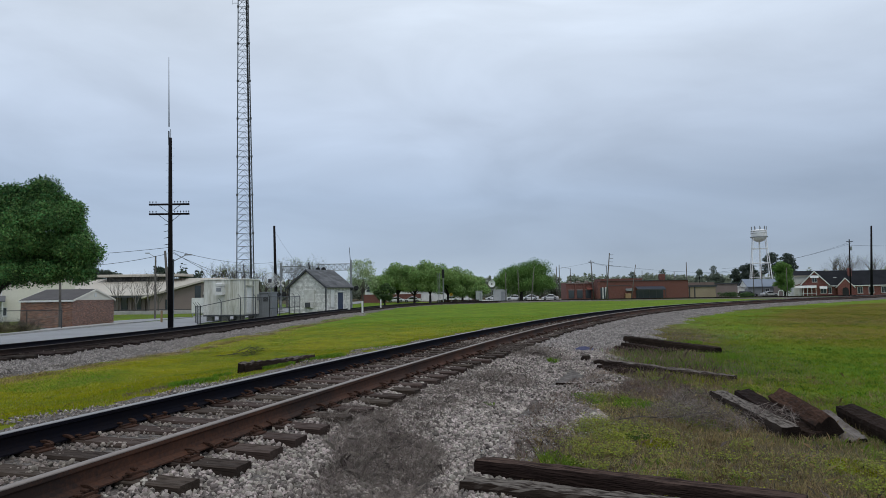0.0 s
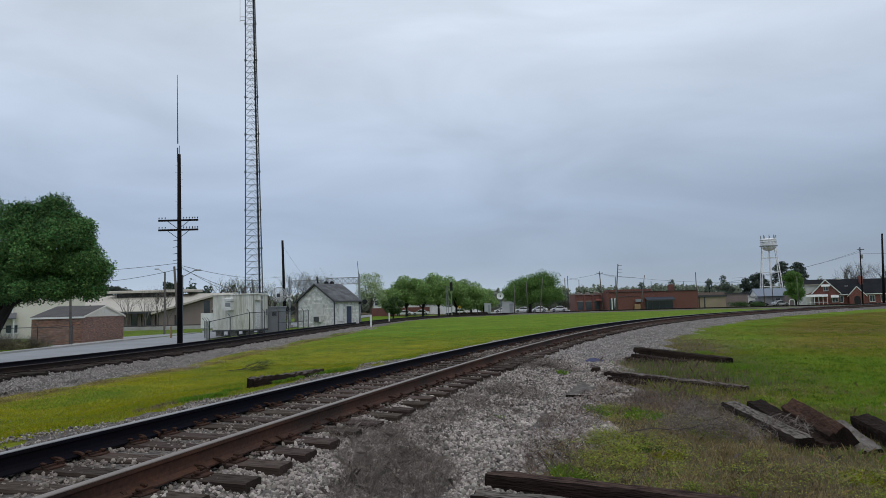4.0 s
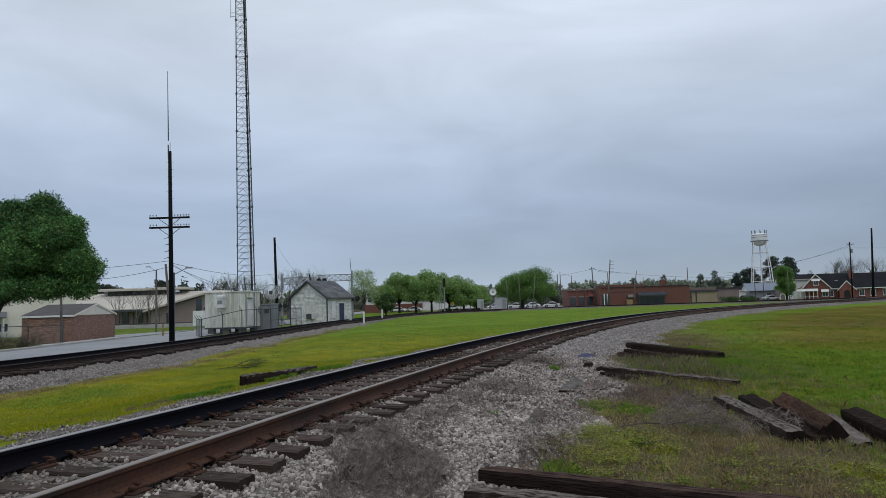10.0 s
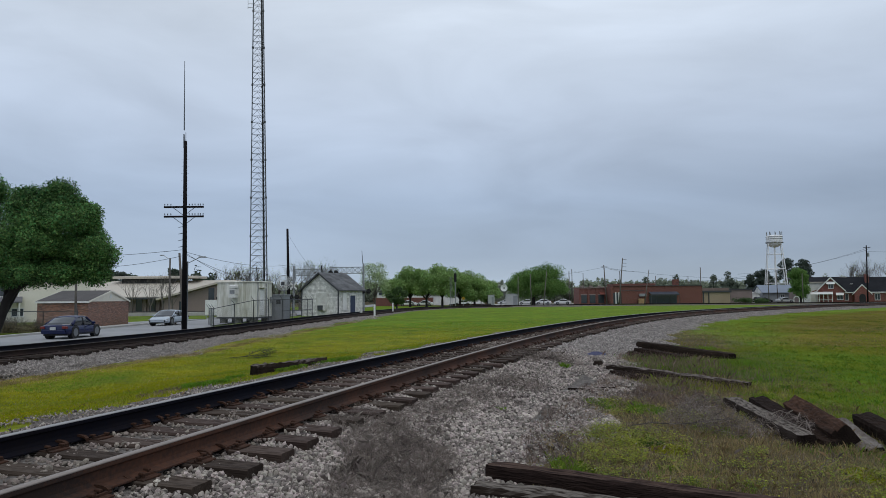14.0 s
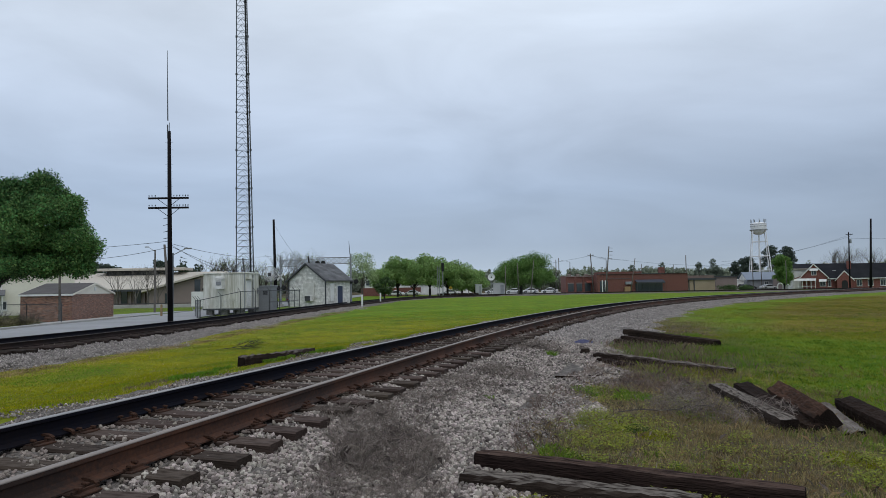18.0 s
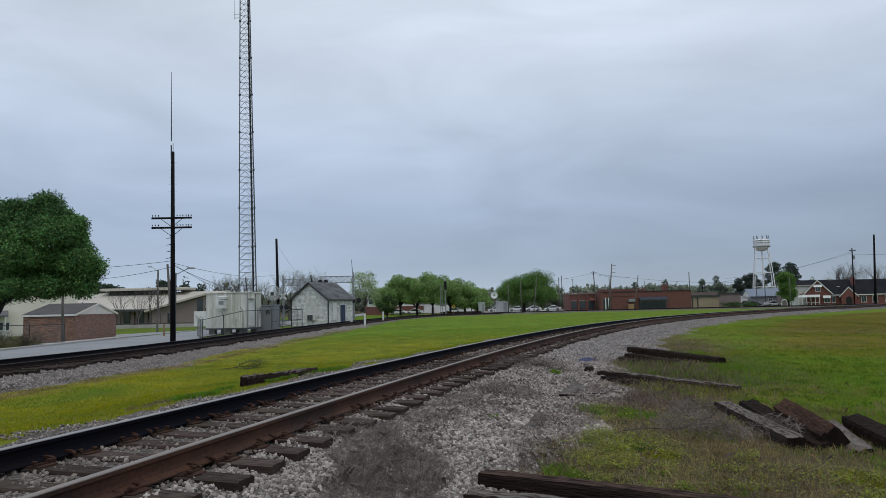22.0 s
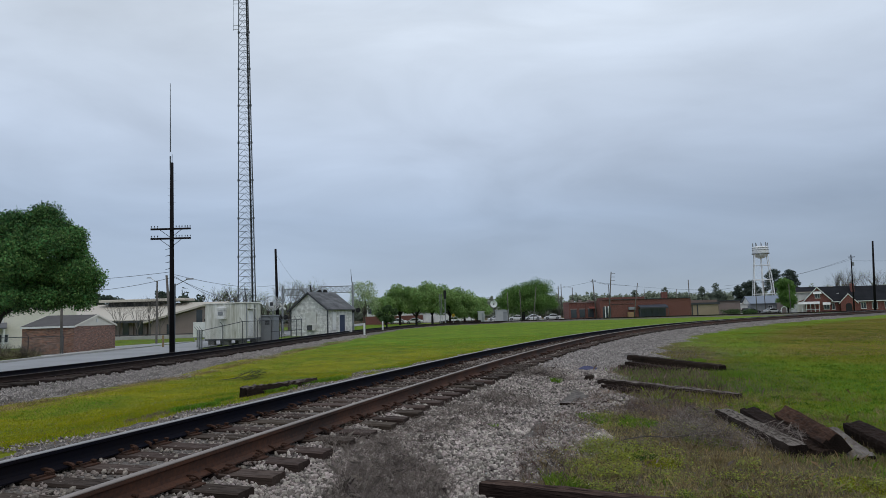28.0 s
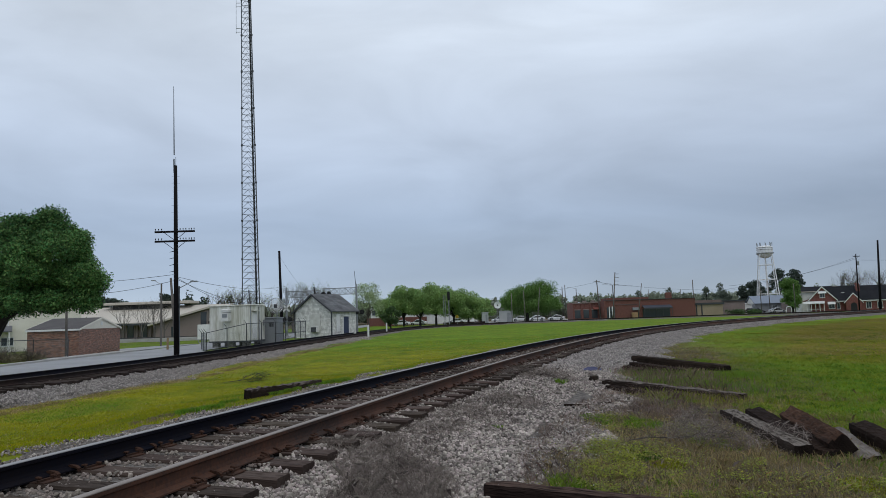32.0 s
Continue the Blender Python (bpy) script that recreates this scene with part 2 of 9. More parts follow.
TANKWHITE = mat("white_tank_paint", (0.84, 0.84, 0.84), 0.55, 0, (0.70, 0.70, 0.70), 0.1, 1.2, 0.35, 0.05, 10, 0.01)
GLASS = glass("dark_window_glass")
LEAF = mat("fresh_green_leaf", (0.145, 0.285, 0.085), 0.6, 0, (0.05, 0.115, 0.04), 0.35, 3.0, 0.5, 0.0, island=0.75, spec=0.2, through_light=0.35)
LEAFPALE = mat("pale_spring_leaf", (0.38, 0.47, 0.25), 0.7, 0, (0.28, 0.35, 0.18), 0.3, 3.0, 0.5, 0.0, island=0.35, through_light=0.25)
LEAFROW = mat("bright_spring_crown_leaf", (0.31, 0.44, 0.155), 0.7, 0, (0.18, 0.295, 0.095), 0.25, 2.0, 0.5, 0.0, island=0.4, spec=0.2, through_light=0.4)
LEAFLONE = mat("green_lone_crown_leaf", (0.185, 0.315, 0.085), 0.7, 0, (0.10, 0.19, 0.048), 0.25, 2.0, 0.5, 0.0, island=0.45, spec=0.2, through_light=0.4)
LEAFMID = mat("mid_green_leaf", (0.08, 0.135, 0.045), 0.7, 0, (0.05, 0.09, 0.03), 0.2, 2.0, 0.5, 0.0, island=0.4, through_light=0.2)
# paler far pines: the grey of distance haze is mixed into the needle colour
PALEPINE = mat("haze_grey_pine_needle", (0.17, 0.205, 0.155), 0.85, 0, (0.125, 0.15, 0.12), 0.2, 2.0, 0.5, 0.0, island=0.15, spec=0.05, through_light=0.3)
# needle colour itself lightened to stand for haze over the far pines
PINE = mat("dark_pine_needle", (0.085, 0.11, 0.085), 0.85, 0, (0.055, 0.075, 0.06), 0.2, 2.0, 0.5, 0.0, island=0.15, spec=0.05, through_light=0.25)
# distance haze is put into the colour: leaves paler and greyer than near ones
HAZEWOOD = mat("haze_paled_distant_leaf", (0.33, 0.37, 0.27), 0.9, 0, (0.26, 0.285, 0.23), 0.03, 0.3, 0.5, 0.0, island=0.14, spec=0.03, through_light=0.4)
BARK = mat("dark_bark", (0.017, 0.015, 0.014), 0.95, 0, (0.034, 0.030, 0.027), 2, 14, 0.5, 0.7, 25, 0.02)
GREYBARK = mat("grey_twig_bark", (0.105, 0.088, 0.076), 0.95, 0, (0.07, 0.06, 0.052), 2, 14, 0.5, 0.3, 25, 0.01)
BLADE = mat("green_grass_blade", (0.20, 0.275, 0.018), 0.7, 0, (0.28, 0.275, 0.03), 0.7, 5.0, 0.5, 0.0, island=0.36, spec=0.06, through_light=0.5)
LUSH = mat("lush_grass_blade", (0.13, 0.28, 0.025), 0.7, 0, (0.18, 0.25, 0.035), 0.7, 5.0, 0.5, 0.0, island=0.36, spec=0.06, through_light=0.5)
YELLOWGRASS = mat("buttercup_yellow_green_grass", (0.37, 0.345, 0.012), 0.7, 0, (0.235, 0.275, 0.016), 0.5, 4.0, 0.5, 0.0, island=0.3, spec=0.06, through_light=0.5)
STRAW = mat("dry_straw_grass", (0.46, 0.36, 0.185), 0.85, 0, (0.22, 0.165, 0.082), 0.9, 6.0, 0.5, 0.0, island=0.55, spec=0.06, through_light=0.5)
TWIG = mat("dead_grey_weed_stem", (0.33, 0.28, 0.245), 0.9, 0, (0.11, 0.088, 0.077), 1.5, 12, 0.5, 0.0, island=0.6, spec=0.06, through_light=0.3)


def ground_material():
    """Mown spring turf: green, yellow-green and straw patches, set by the sheet's own dryness layer."""
    m = bpy.data.materials.new("spring_turf")
    m.use_nodes = True
    n, l = m.node_tree.nodes, m.node_tree.links
    b = n["Principled BSDF"]
    b.inputs["Roughness"].default_value, b.inputs["Specular IOR Level"].default_value = 0.95, 0.1
    co = n.new("ShaderNodeTexCoord")

    def tex(scale, detail=5.0):
        t = n.new("ShaderNodeTexNoise")
        t.inputs["Scale"].default_value, t.inputs["Detail"].default_value, t.inputs["Roughness"].default_value = scale, detail, 0.65
        l.new(co.outputs["Object"], t.inputs["Vector"])
        return t.outputs[0]

    def ramp(src, lo, hi):
        t = n.new("ShaderNodeMapRange")
        t.inputs[1].default_value, t.inputs[2].default_value = lo, hi
        l.new(src, t.inputs[0])
        return t.outputs[0]

    def blend(f, a, c):
        t = n.new("ShaderNodeMix")
        t.data_type = "RGBA"
        l.new(f, t.inputs[0])
        for s, v in ((6, a), (7, c)):
            if isinstance(v, tuple):
                t.inputs[s].default_value = (*v, 1)
            else:
                l.new(v, t.inputs[s])
        return t.outputs[2]

    def layer(name):
        t = n.new("ShaderNodeAttribute")
        t.attribute_name = name
        return t.outputs["Fac"]

    def add(a, c, k):
        t = n.new("ShaderNodeMath")
        t.operation, t.inputs[1].default_value = "MULTIPLY_ADD", k
        l.new(c, t.inputs[0])
        l.new(a, t.inputs[2])
        return t.outputs[0]

    green = blend(ramp(tex(0.55), 0.35, 0.65), (0.098, 0.20, 0.010), (0.165, 0.215, 0.011))
    yellow = blend(ramp(tex(0.45), 0.35, 0.65), (0.27, 0.25, 0.011), (0.15, 0.195, 0.015))
    straw = blend(ramp(tex(2.2), 0.35, 0.65), (0.135, 0.108, 0.055), (0.07, 0.056, 0.028))
    rusty = blend(ramp(tex(1.3), 0.35, 0.65), (0.20, 0.145, 0.022), (0.125, 0.13, 0.015))
    c = blend(ramp(add(layer("yellow"), tex(0.35), 0.7), 0.62, 0.98), green, yellow)
    c = blend(ramp(add(layer("dry"), tex(0.9), 0.9), 0.80, 1.12), c, straw)
    c = blend(ramp(add(layer("rusty"), tex(0.16), 0.8), 0.72, 1.02), c, rusty)
    tone = n.new("ShaderNodeHueSaturation")
    l.new(add(add(add(layer("none"), tex(0.12), 0.8), ramp(tex(0.7), 0.32, 0.68), 0.35), ramp(tex(3.0), 0.3, 0.7), 0.55), tone.inputs["Value"])
    l.new(c, tone.inputs["Color"])
    c = tone.outputs[0]
    soil = ramp(tex(9.0), 0.56, 0.72)
    c = blend(soil, c, blend(layer("dry"), c, (0.09, 0.075, 0.05)))
    l.new(c, b.inputs["Base Color"])
    bp = n.new("ShaderNodeBump")
    bp.inputs["Strength"].default_value, bp.inputs["Distance"].default_value = 0.9, 0.05
    l.new(tex(18.0, 8.0), bp.inputs["Height"])
    l.new(bp.outputs[0], b.inputs["Normal"])
    return m


TURF = ground_material()


# ---- mesh helpers ----
class Shape:
    """Collects vertices and faces of one mesh."""

    def __init__(self):
        self.v, self.f = [], []

    def box(self, cx, cy, cz, sx, sy, sz, rz=0.0, m=None, cut=0.0):
        """A box by centre and size; cut trims its top edges."""
        i = len(self.v)
        c, s = math.cos(rz), math.sin(rz)
        x, y, z = sx / 2, sy / 2, sz / 2
        rings = [(x, y, -z), (x, y, z)] if not cut else [(x, y, -z), (x, y, z - cut), (x - cut, y - cut, z)]
        for a, b, h in rings:
            for p, q in ((-a, -b), (a, -b), (a, b), (-a, b)):
                w = Vector((cx + p * c - q * s, cy + p * s + q * c, cz + h))
                self.v.append(tuple(m @ w) if m else tuple(w))
        self.f.append((i + 3, i + 2, i + 1, i))
        for k in range(len(rings) - 1):
            o = i + 4 * k
            for j in range(4):
                self.f.append((o + j, o + (j + 1) % 4, o + 4 + (j + 1) % 4, o + 4 + j))
        o = i + 4 * (len(rings) - 1)
        self.f.append((o, o + 1, o + 2, o + 3))
        return self

    def tube(self, p, q, r0, r1=None, n=8, caps=True):
        """A tapered rod from p to q."""
        p, q = Vector(p), Vector(q)
        r1 = r0 if r1 is None else r1
        d = (q - p).normalized()
        a = d.orthogonal().normalized()
        b = d.cross(a)
        i = len(self.v)
        for e, r in ((p, r0), (q, r1)):
            for k in range(n):
                t = 2 * math.pi * k / n
                self.v.append(tuple(e + r * (math.cos(t) * a + math.sin(t) * b)))
        for k in range(n):
            self.f.append((i + k, i + (k + 1) % n, i + n + (k + 1) % n, i + n + k))
        if caps:
            self.f.append(tuple(range(i + n - 1, i - 1, -1)))
            self.f.append(tuple(range(i + n, i + 2 * n)))
        return self

    def face(self, *pts):
        i = len(self.v)
        self.v.extend(tuple(p) for p in pts)
        self.f.append(tuple(range(i, i + len(pts))))
        return self

    def slab(self, pts, off):
        """A flat polygon given a thickness along off."""
        i, n = len(self.v), len(pts)
        off = Vector(off)
        self.v.extend(tuple(p) for p in pts)
        self.v.extend(tuple(Vector(p) + off) for p in pts)
        self.f.append(tuple(range(i + n - 1, i - 1, -1)))
        self.f.append(tuple(range(i + n, i + 2 * n)))
        for k in range(n):
            self.f.append((i + k, i + (k + 1) % n, i + n + (k + 1) % n, i + n + k))
        return self

    def rings(self, loops, close=True, caps=True):
        """Skin over loops of equal length."""
        i, n = len(self.v), len(loops[0])
        for lp in loops:
            self.v.extend(tuple(p) for p in lp)
        for k in range(len(loops) - 1):
            for j in range(n if close else n - 1):
                a, b = i + k * n + j, i + k * n + (j + 1) % n
                self.f.append((a, b, b + n, a + n))
        if caps:
            self.f.append(tuple(range(i + n - 1, i - 1, -1)))
            self.f.append(tuple(range(i + (len(loops) - 1) * n, i + len(loops) * n)))
        return self

    def spin(self, prof, cx, cy, n=24):
        """Lathe of (radius, z) pairs round a plumb axis."""
        return self.rings([[(cx + r * math.cos(2 * math.pi * k / n), cy + r * math.sin(2 * math.pi * k / n), z) for k in range(n)] for r, z in prof])

    def mesh(self, name, material, smooth=False):
        me = bpy.data.meshes.new(name)
        me.from_pydata(self.v, [], self.f)
        me.materials.append(material)
        if smooth:
            me.polygons.foreach_set("use_smooth", [True] * len(me.polygons))
        me.update()
        return me


def part(name, shape, material, parent=None, label="", smooth=False):
    """Links a shape as one mesh object, under a thing or a part."""
    me = shape if isinstance(shape, bpy.types.Mesh) else shape.mesh(name, material, smooth)
    ob = new(name, me)
    if parent:
        ob.parent = parent
    return tagged(ob, label)


def thing(name, m, label, category, group="", kind=""):
    ob = new(name)
    ob.matrix_basis = m
    return tagged(ob, label, category, group, kind)


def cloud_mesh(name, verts, base_faces, material):
    """Many alike little pieces in one mesh: verts is (count, k, 3)."""
    n, k, _ = verts.shape
    f = np.asarray(base_faces)
    tri = f.shape[1]
    idx = (f[None, :, :] + (np.arange(n) * k)[:, None, None]).reshape(-1)
    me = bpy.data.meshes.new(name)
    me.vertices.add(n * k)
    me.vertices.foreach_set("co", verts.reshape(-1).astype(np.float32))
    me.loops.add(len(idx))
    me.loops.foreach_set("vertex_index", idx.astype(np.int32))
    me.polygons.add(n * len(f))
    me.polygons.foreach_set("loop_start", np.arange(0, len(idx), tri, dtype=np.int32))
    me.materials.append(material)
    me.update(calc_edges=True)
    me.shade_flat()
    return me




def smooth_step(a, b, v):
    t = np.clip((np.asarray(v, float) - a) / (b - a), 0, 1)
    return t * t * (3 - 2 * t)


# ---- the two lines of track: heading along the way, in radians ----
def line(x0, y0, knots, heads, length, step=0.25):
    s = np.arange(0, length + step, step)
    th = np.interp(s, knots, heads)
    mid = (th[:-1] + th[1:]) / 2
    x = x0 + np.concatenate([[0], np.cumsum(np.sin(mid) * step)])
    y = y0 + np.concatenate([[0], np.cumsum(np.cos(mid) * step)])
    return s, x, y, th


BACK = 40.0
LINE1 = line(-3.948 - BACK * math.sin(0.24), 2.5 - BACK * math.cos(0.24), [0, BACK, BACK + 6, BACK + 14, BACK + 25, BACK + 40, BACK + 60, BACK + 85, BACK + 110, BACK + 240],
             [0.20, 0.284, 0.308, 0.3416, 0.4071, 0.531, 0.7059, 0.828, 0.8668, 1.05], 270)
LINE2 = line(-15.15, -60.0, [0, 85, 110, 125, 143, 172, 185, 198, 212, 226, 240, 260, 420],
             [0.0, 0.012, 0.05, 0.075, 0.10, 0.165, 0.30, 0.60, 1.00, 1.35, 1.55, 1.62, 1.64], 420)
RAIL1, RAIL2 = 0.95, 0.11


def rail2_z(y):
    return RAIL2 + np.interp(y, [5, 15, 21, 24, 28, 33.5, 41.5, 55], [0.50, 0.45, 0.40, 0.35, 0.30, 0.24, 0.19, 0.18])


def edge2(y):
    """How far the second track's gravel spreads towards the grass."""
    return np.interp(y, [16, 25, 30, 75, 110], [2.8, 4.0, 4.4, 4.4, 2.9])


def spread2(d, y):
    return np.where(d > 2.1, 2.1 + (d - 2.1) / 2.3 * (edge2(y) - 2.1), d)


def lift2(d, y):
    """The second track stands on a low bank that climbs towards the near end."""
    return (rail2_z(y) - RAIL2) * (1 - smooth_step(1.6, 4.4, np.abs(d)))


def off_line(ln, x, y):
    """Distance to the right of a line (negative: left), and how far along it."""
    s, lx, ly, th = (a[::4] for a in ln)
    x, y = np.ravel(x), np.ravel(y)
    d, along = np.empty(len(x)), np.empty(len(x))
    for i in range(0, len(x), 4000):
        a, b = x[i:i + 4000, None], y[i:i + 4000, None]
        k = np.argmin((a - lx) ** 2 + (b - ly) ** 2, axis=1)
        d[i:i + 4000] = (a[:, 0] - lx[k]) * np.cos(th[k]) - (b[:, 0] - ly[k]) * np.sin(th[k])
        far = np.hypot(a[:, 0] - lx[k], b[:, 0] - ly[k])
        d[i:i + 4000] = np.where(far > np.abs(d[i:i + 4000]) + 3, np.sign(d[i:i + 4000]) * far, d[i:i + 4000])
        along[i:i + 4000] = s[k]
    return d, along


def at_line(ln, s, d=0.0):
    x, y, th = (np.interp(s, ln[0], a) for a in ln[1:])
    return x + d * np.cos(th), y - d * np.sin(th), th


def ground_z(x, y):
    x, y = np.ravel(np.asarray(x, float)), np.ravel(np.asarray(y, float))
    d, _ = off_line(LINE1, x, y)
    right = 0.52 - 0.24 * smooth_step(8, 45, d)
    left = 0.50 - 0.62 * smooth_step(2.2, 9.0, -d)
    z = np.where(d > 0, right, left)
    return z + 0.03 * np.sin(x * 0.9 + 1.3 * np.sin(y * 0.5)) * smooth_step(3.5, 6, np.abs(d))


def bed1_z(d):
    return np.interp(d, [-3.9, -3.3, -2.2, -1.5, -1.3, 1.0, 1.35, 1.9, 2.3, 2.75, 3.2, 3.6, 4.2], [0.36, 0.49, 0.55, 0.68, 0.725, 0.715, 0.655, 0.655, 0.59, 0.535, 0.56, 0.54, 0.45])


def bed2_z(d):
    return np.interp(d, [-3.6, -2.6, -1.4, 0.85, 1.1, 1.45, 1.7, 2.1, 4.4, 5.6], [-0.3, -0.15, -0.13, -0.145, -0.17, -0.215, -0.245, -0.26, -0.165, -0.42])


# ---- ground sheet ----
def road_edge(y):
    """The street runs up to the second track, and draws back at the fenced compound."""
    return -17.3 - 2.6 * smooth_step(50, 56, y)


def build_ground():
    def axis(n, near, far):
        u = np.linspace(-1, 1, n)
        k = math.asinh(far / near)
        return near * np.sinh(u * k)

    xs, ys = axis(301, 6.0, 1800.0), axis(361, 8.0, 2200.0) + 12
    gx, gy = np.meshgrid(xs, ys)
    z = ground_z(gx, gy)
    d1, _ = off_line(LINE1, gx, gy)
    d2, _ = off_line(LINE2, gx, gy)
    far = np.hypot(gx.ravel(), gy.ravel())
    z = np.where((np.abs(d1) < 1.6) & (far < 300), np.minimum(z, 0.40), z)
    z = np.where((d2 < np.minimum(3.2, edge2(gy.ravel()) - 0.8)) & (d2 > -3.2) & (far < 300), -0.35, z)
    road = (gx.ravel() > -27.2) & (gx.ravel() < road_edge(gy.ravel()) + np.where(gy.ravel() < 50, 0.6, -0.1)) & (gy.ravel() > -120) & (gy.ravel() < 260)
    z = np.where(road, -0.30, z)
    nx, ny = len(xs), len(ys)
    idx = np.arange(nx * ny).reshape(ny, nx)
    f = np.stack([idx[:-1, :-1], idx[:-1, 1:], idx[1:, 1:], idx[1:, :-1]], -1).reshape(-1, 4)
    me = bpy.data.meshes.new("ground")
    me.from_pydata(np.stack([gx.ravel(), gy.ravel(), z], 1).tolist(), [], f.tolist())
    me.polygons.foreach_set("use_smooth", [True] * len(me.polygons))
    me.materials.append(TURF)
    dry = 0.75 * smooth_step(9.0, 4.0, d1) * smooth_step(1.0, 3.0, d1) * smooth_step(45, 12, far) + 0.2 * smooth_step(26, 8, d1) * smooth_step(0, 3, d1) + 0.9 * smooth_step(176, 186, gy.ravel()) + 0.42 * (gx.ravel() < -26.5) * (gy.ravel() > 30) * (gy.ravel() < 120) + 0.35 * smooth_step(1.1, 0.0, d2 - edge2(gy.ravel())) * (d2 > 0) * (d1 < 0) * (far < 90)
    yel = 0.75 * smooth_step(-2, -4, d1) * smooth_step(75, 22, gy.ravel()) + 0.25 * smooth_step(14, 30, d1) * smooth_step(0, 1, d1)
    rusty = 0.78 * smooth_step(4, 10, d1) * smooth_step(-6, 10, gx.ravel()) * smooth_step(14, 26, far) * smooth_step(140, 60, far)
    for name, val in (("dry", dry), ("yellow", yel), ("rusty", rusty)):
        a = me.attributes.new(name, "FLOAT", "POINT")
        a.data.foreach_set("value", val.astype(np.float32))
    ob = new("ground", me)
    return tagged(ob, "spring turf with green, yellow and straw patches", "ground", kind="structure")


build_ground()


def sweep(ln, s0, s1, step, prof, zfun=None):
    """A cross-section of (offset, height) carried along a line."""
    loops = []
    for s in np.arange(s0, s1 + 1e-6, step):
        x, y, th = at_line(ln, s)
        dz = float(zfun(y)) if zfun else 0.0
        loops.append([(x + d * math.cos(th), y - d * math.sin(th), z + dz) for d, z in prof])
    return loops


def build_bed(name, ln, s0, s1, offs, zf, label, lift=None, spread=None):
    sh, loops = Shape(), []
    for s in np.concatenate([np.arange(s0, s0 + 50, 0.22), np.arange(s0 + 50, s1, 0.8)]):
        x, y, th = at_line(ln, s)
        row = []
        for d in offs:
            e = float(spread(d, y)) if spread else d
            e += (0.25 * math.sin(s * 1.7 + d) + 0.2 * math.sin(s * 0.53) if abs(d) > 2.9 else 0)
            px, py = x + e * math.cos(th), y - e * math.sin(th)
            bumps = 0.028 * noise.noise((px * 4.0, py * 4.0, 0.0)) + 0.035 * noise.noise((px * 1.1, py * 1.1, 5)) * (abs(d) > 1.5)
            row.append((px, py, float(zf(d if d > 2.1 else e)) + bumps + (float(lift(d, py)) if lift else 0)))
        loops.append(row)
    sh.rings(loops, close=False, caps=False)
    ob = part(name, sh, BED, smooth=True)
    return tagged(ob, label, "ballast", kind="structure")


build_bed("ballast_bed_1", LINE1, BACK - 15, 250, (4.2, 3.7, 3.3, 2.9, 2.5, 2.1, 1.75, 1.45, 1.2, 0.8, 0.4, 0, -0.4, -0.8, -1.2, -1.45, -1.75, -2.2, -2.7, -3.2, -3.8), bed1_z, "crushed grey granite ballast under the curving track")
build_bed("ballast_bed_2", LINE2, 49, 300, (5.6, 5.0, 4.4, 3.8, 3.2, 2.6, 2.1, 1.6, 1.2, 0.6, 0, -0.6, -1.2, -1.6, -2.1, -2.6, -3.1, -3.6), bed2_z, "crushed grey granite ballast under the second track",
          lift2, spread2)


# ---- rails and sleepers ----
def rail_profile(d, z):
    """136-pound rail: foot, web and head; z is the running surface."""
    half = [(0.076, -0.186), (0.076, -0.174), (0.018, -0.150), (0.010, -0.120), (0.010, -0.060), (0.016, -0.048), (0.036, -0.040), (0.037, -0.012)]
    return [(d + a, z + h) for a, h in half] + [(d - a, z + h) for a, h in reversed(half)]


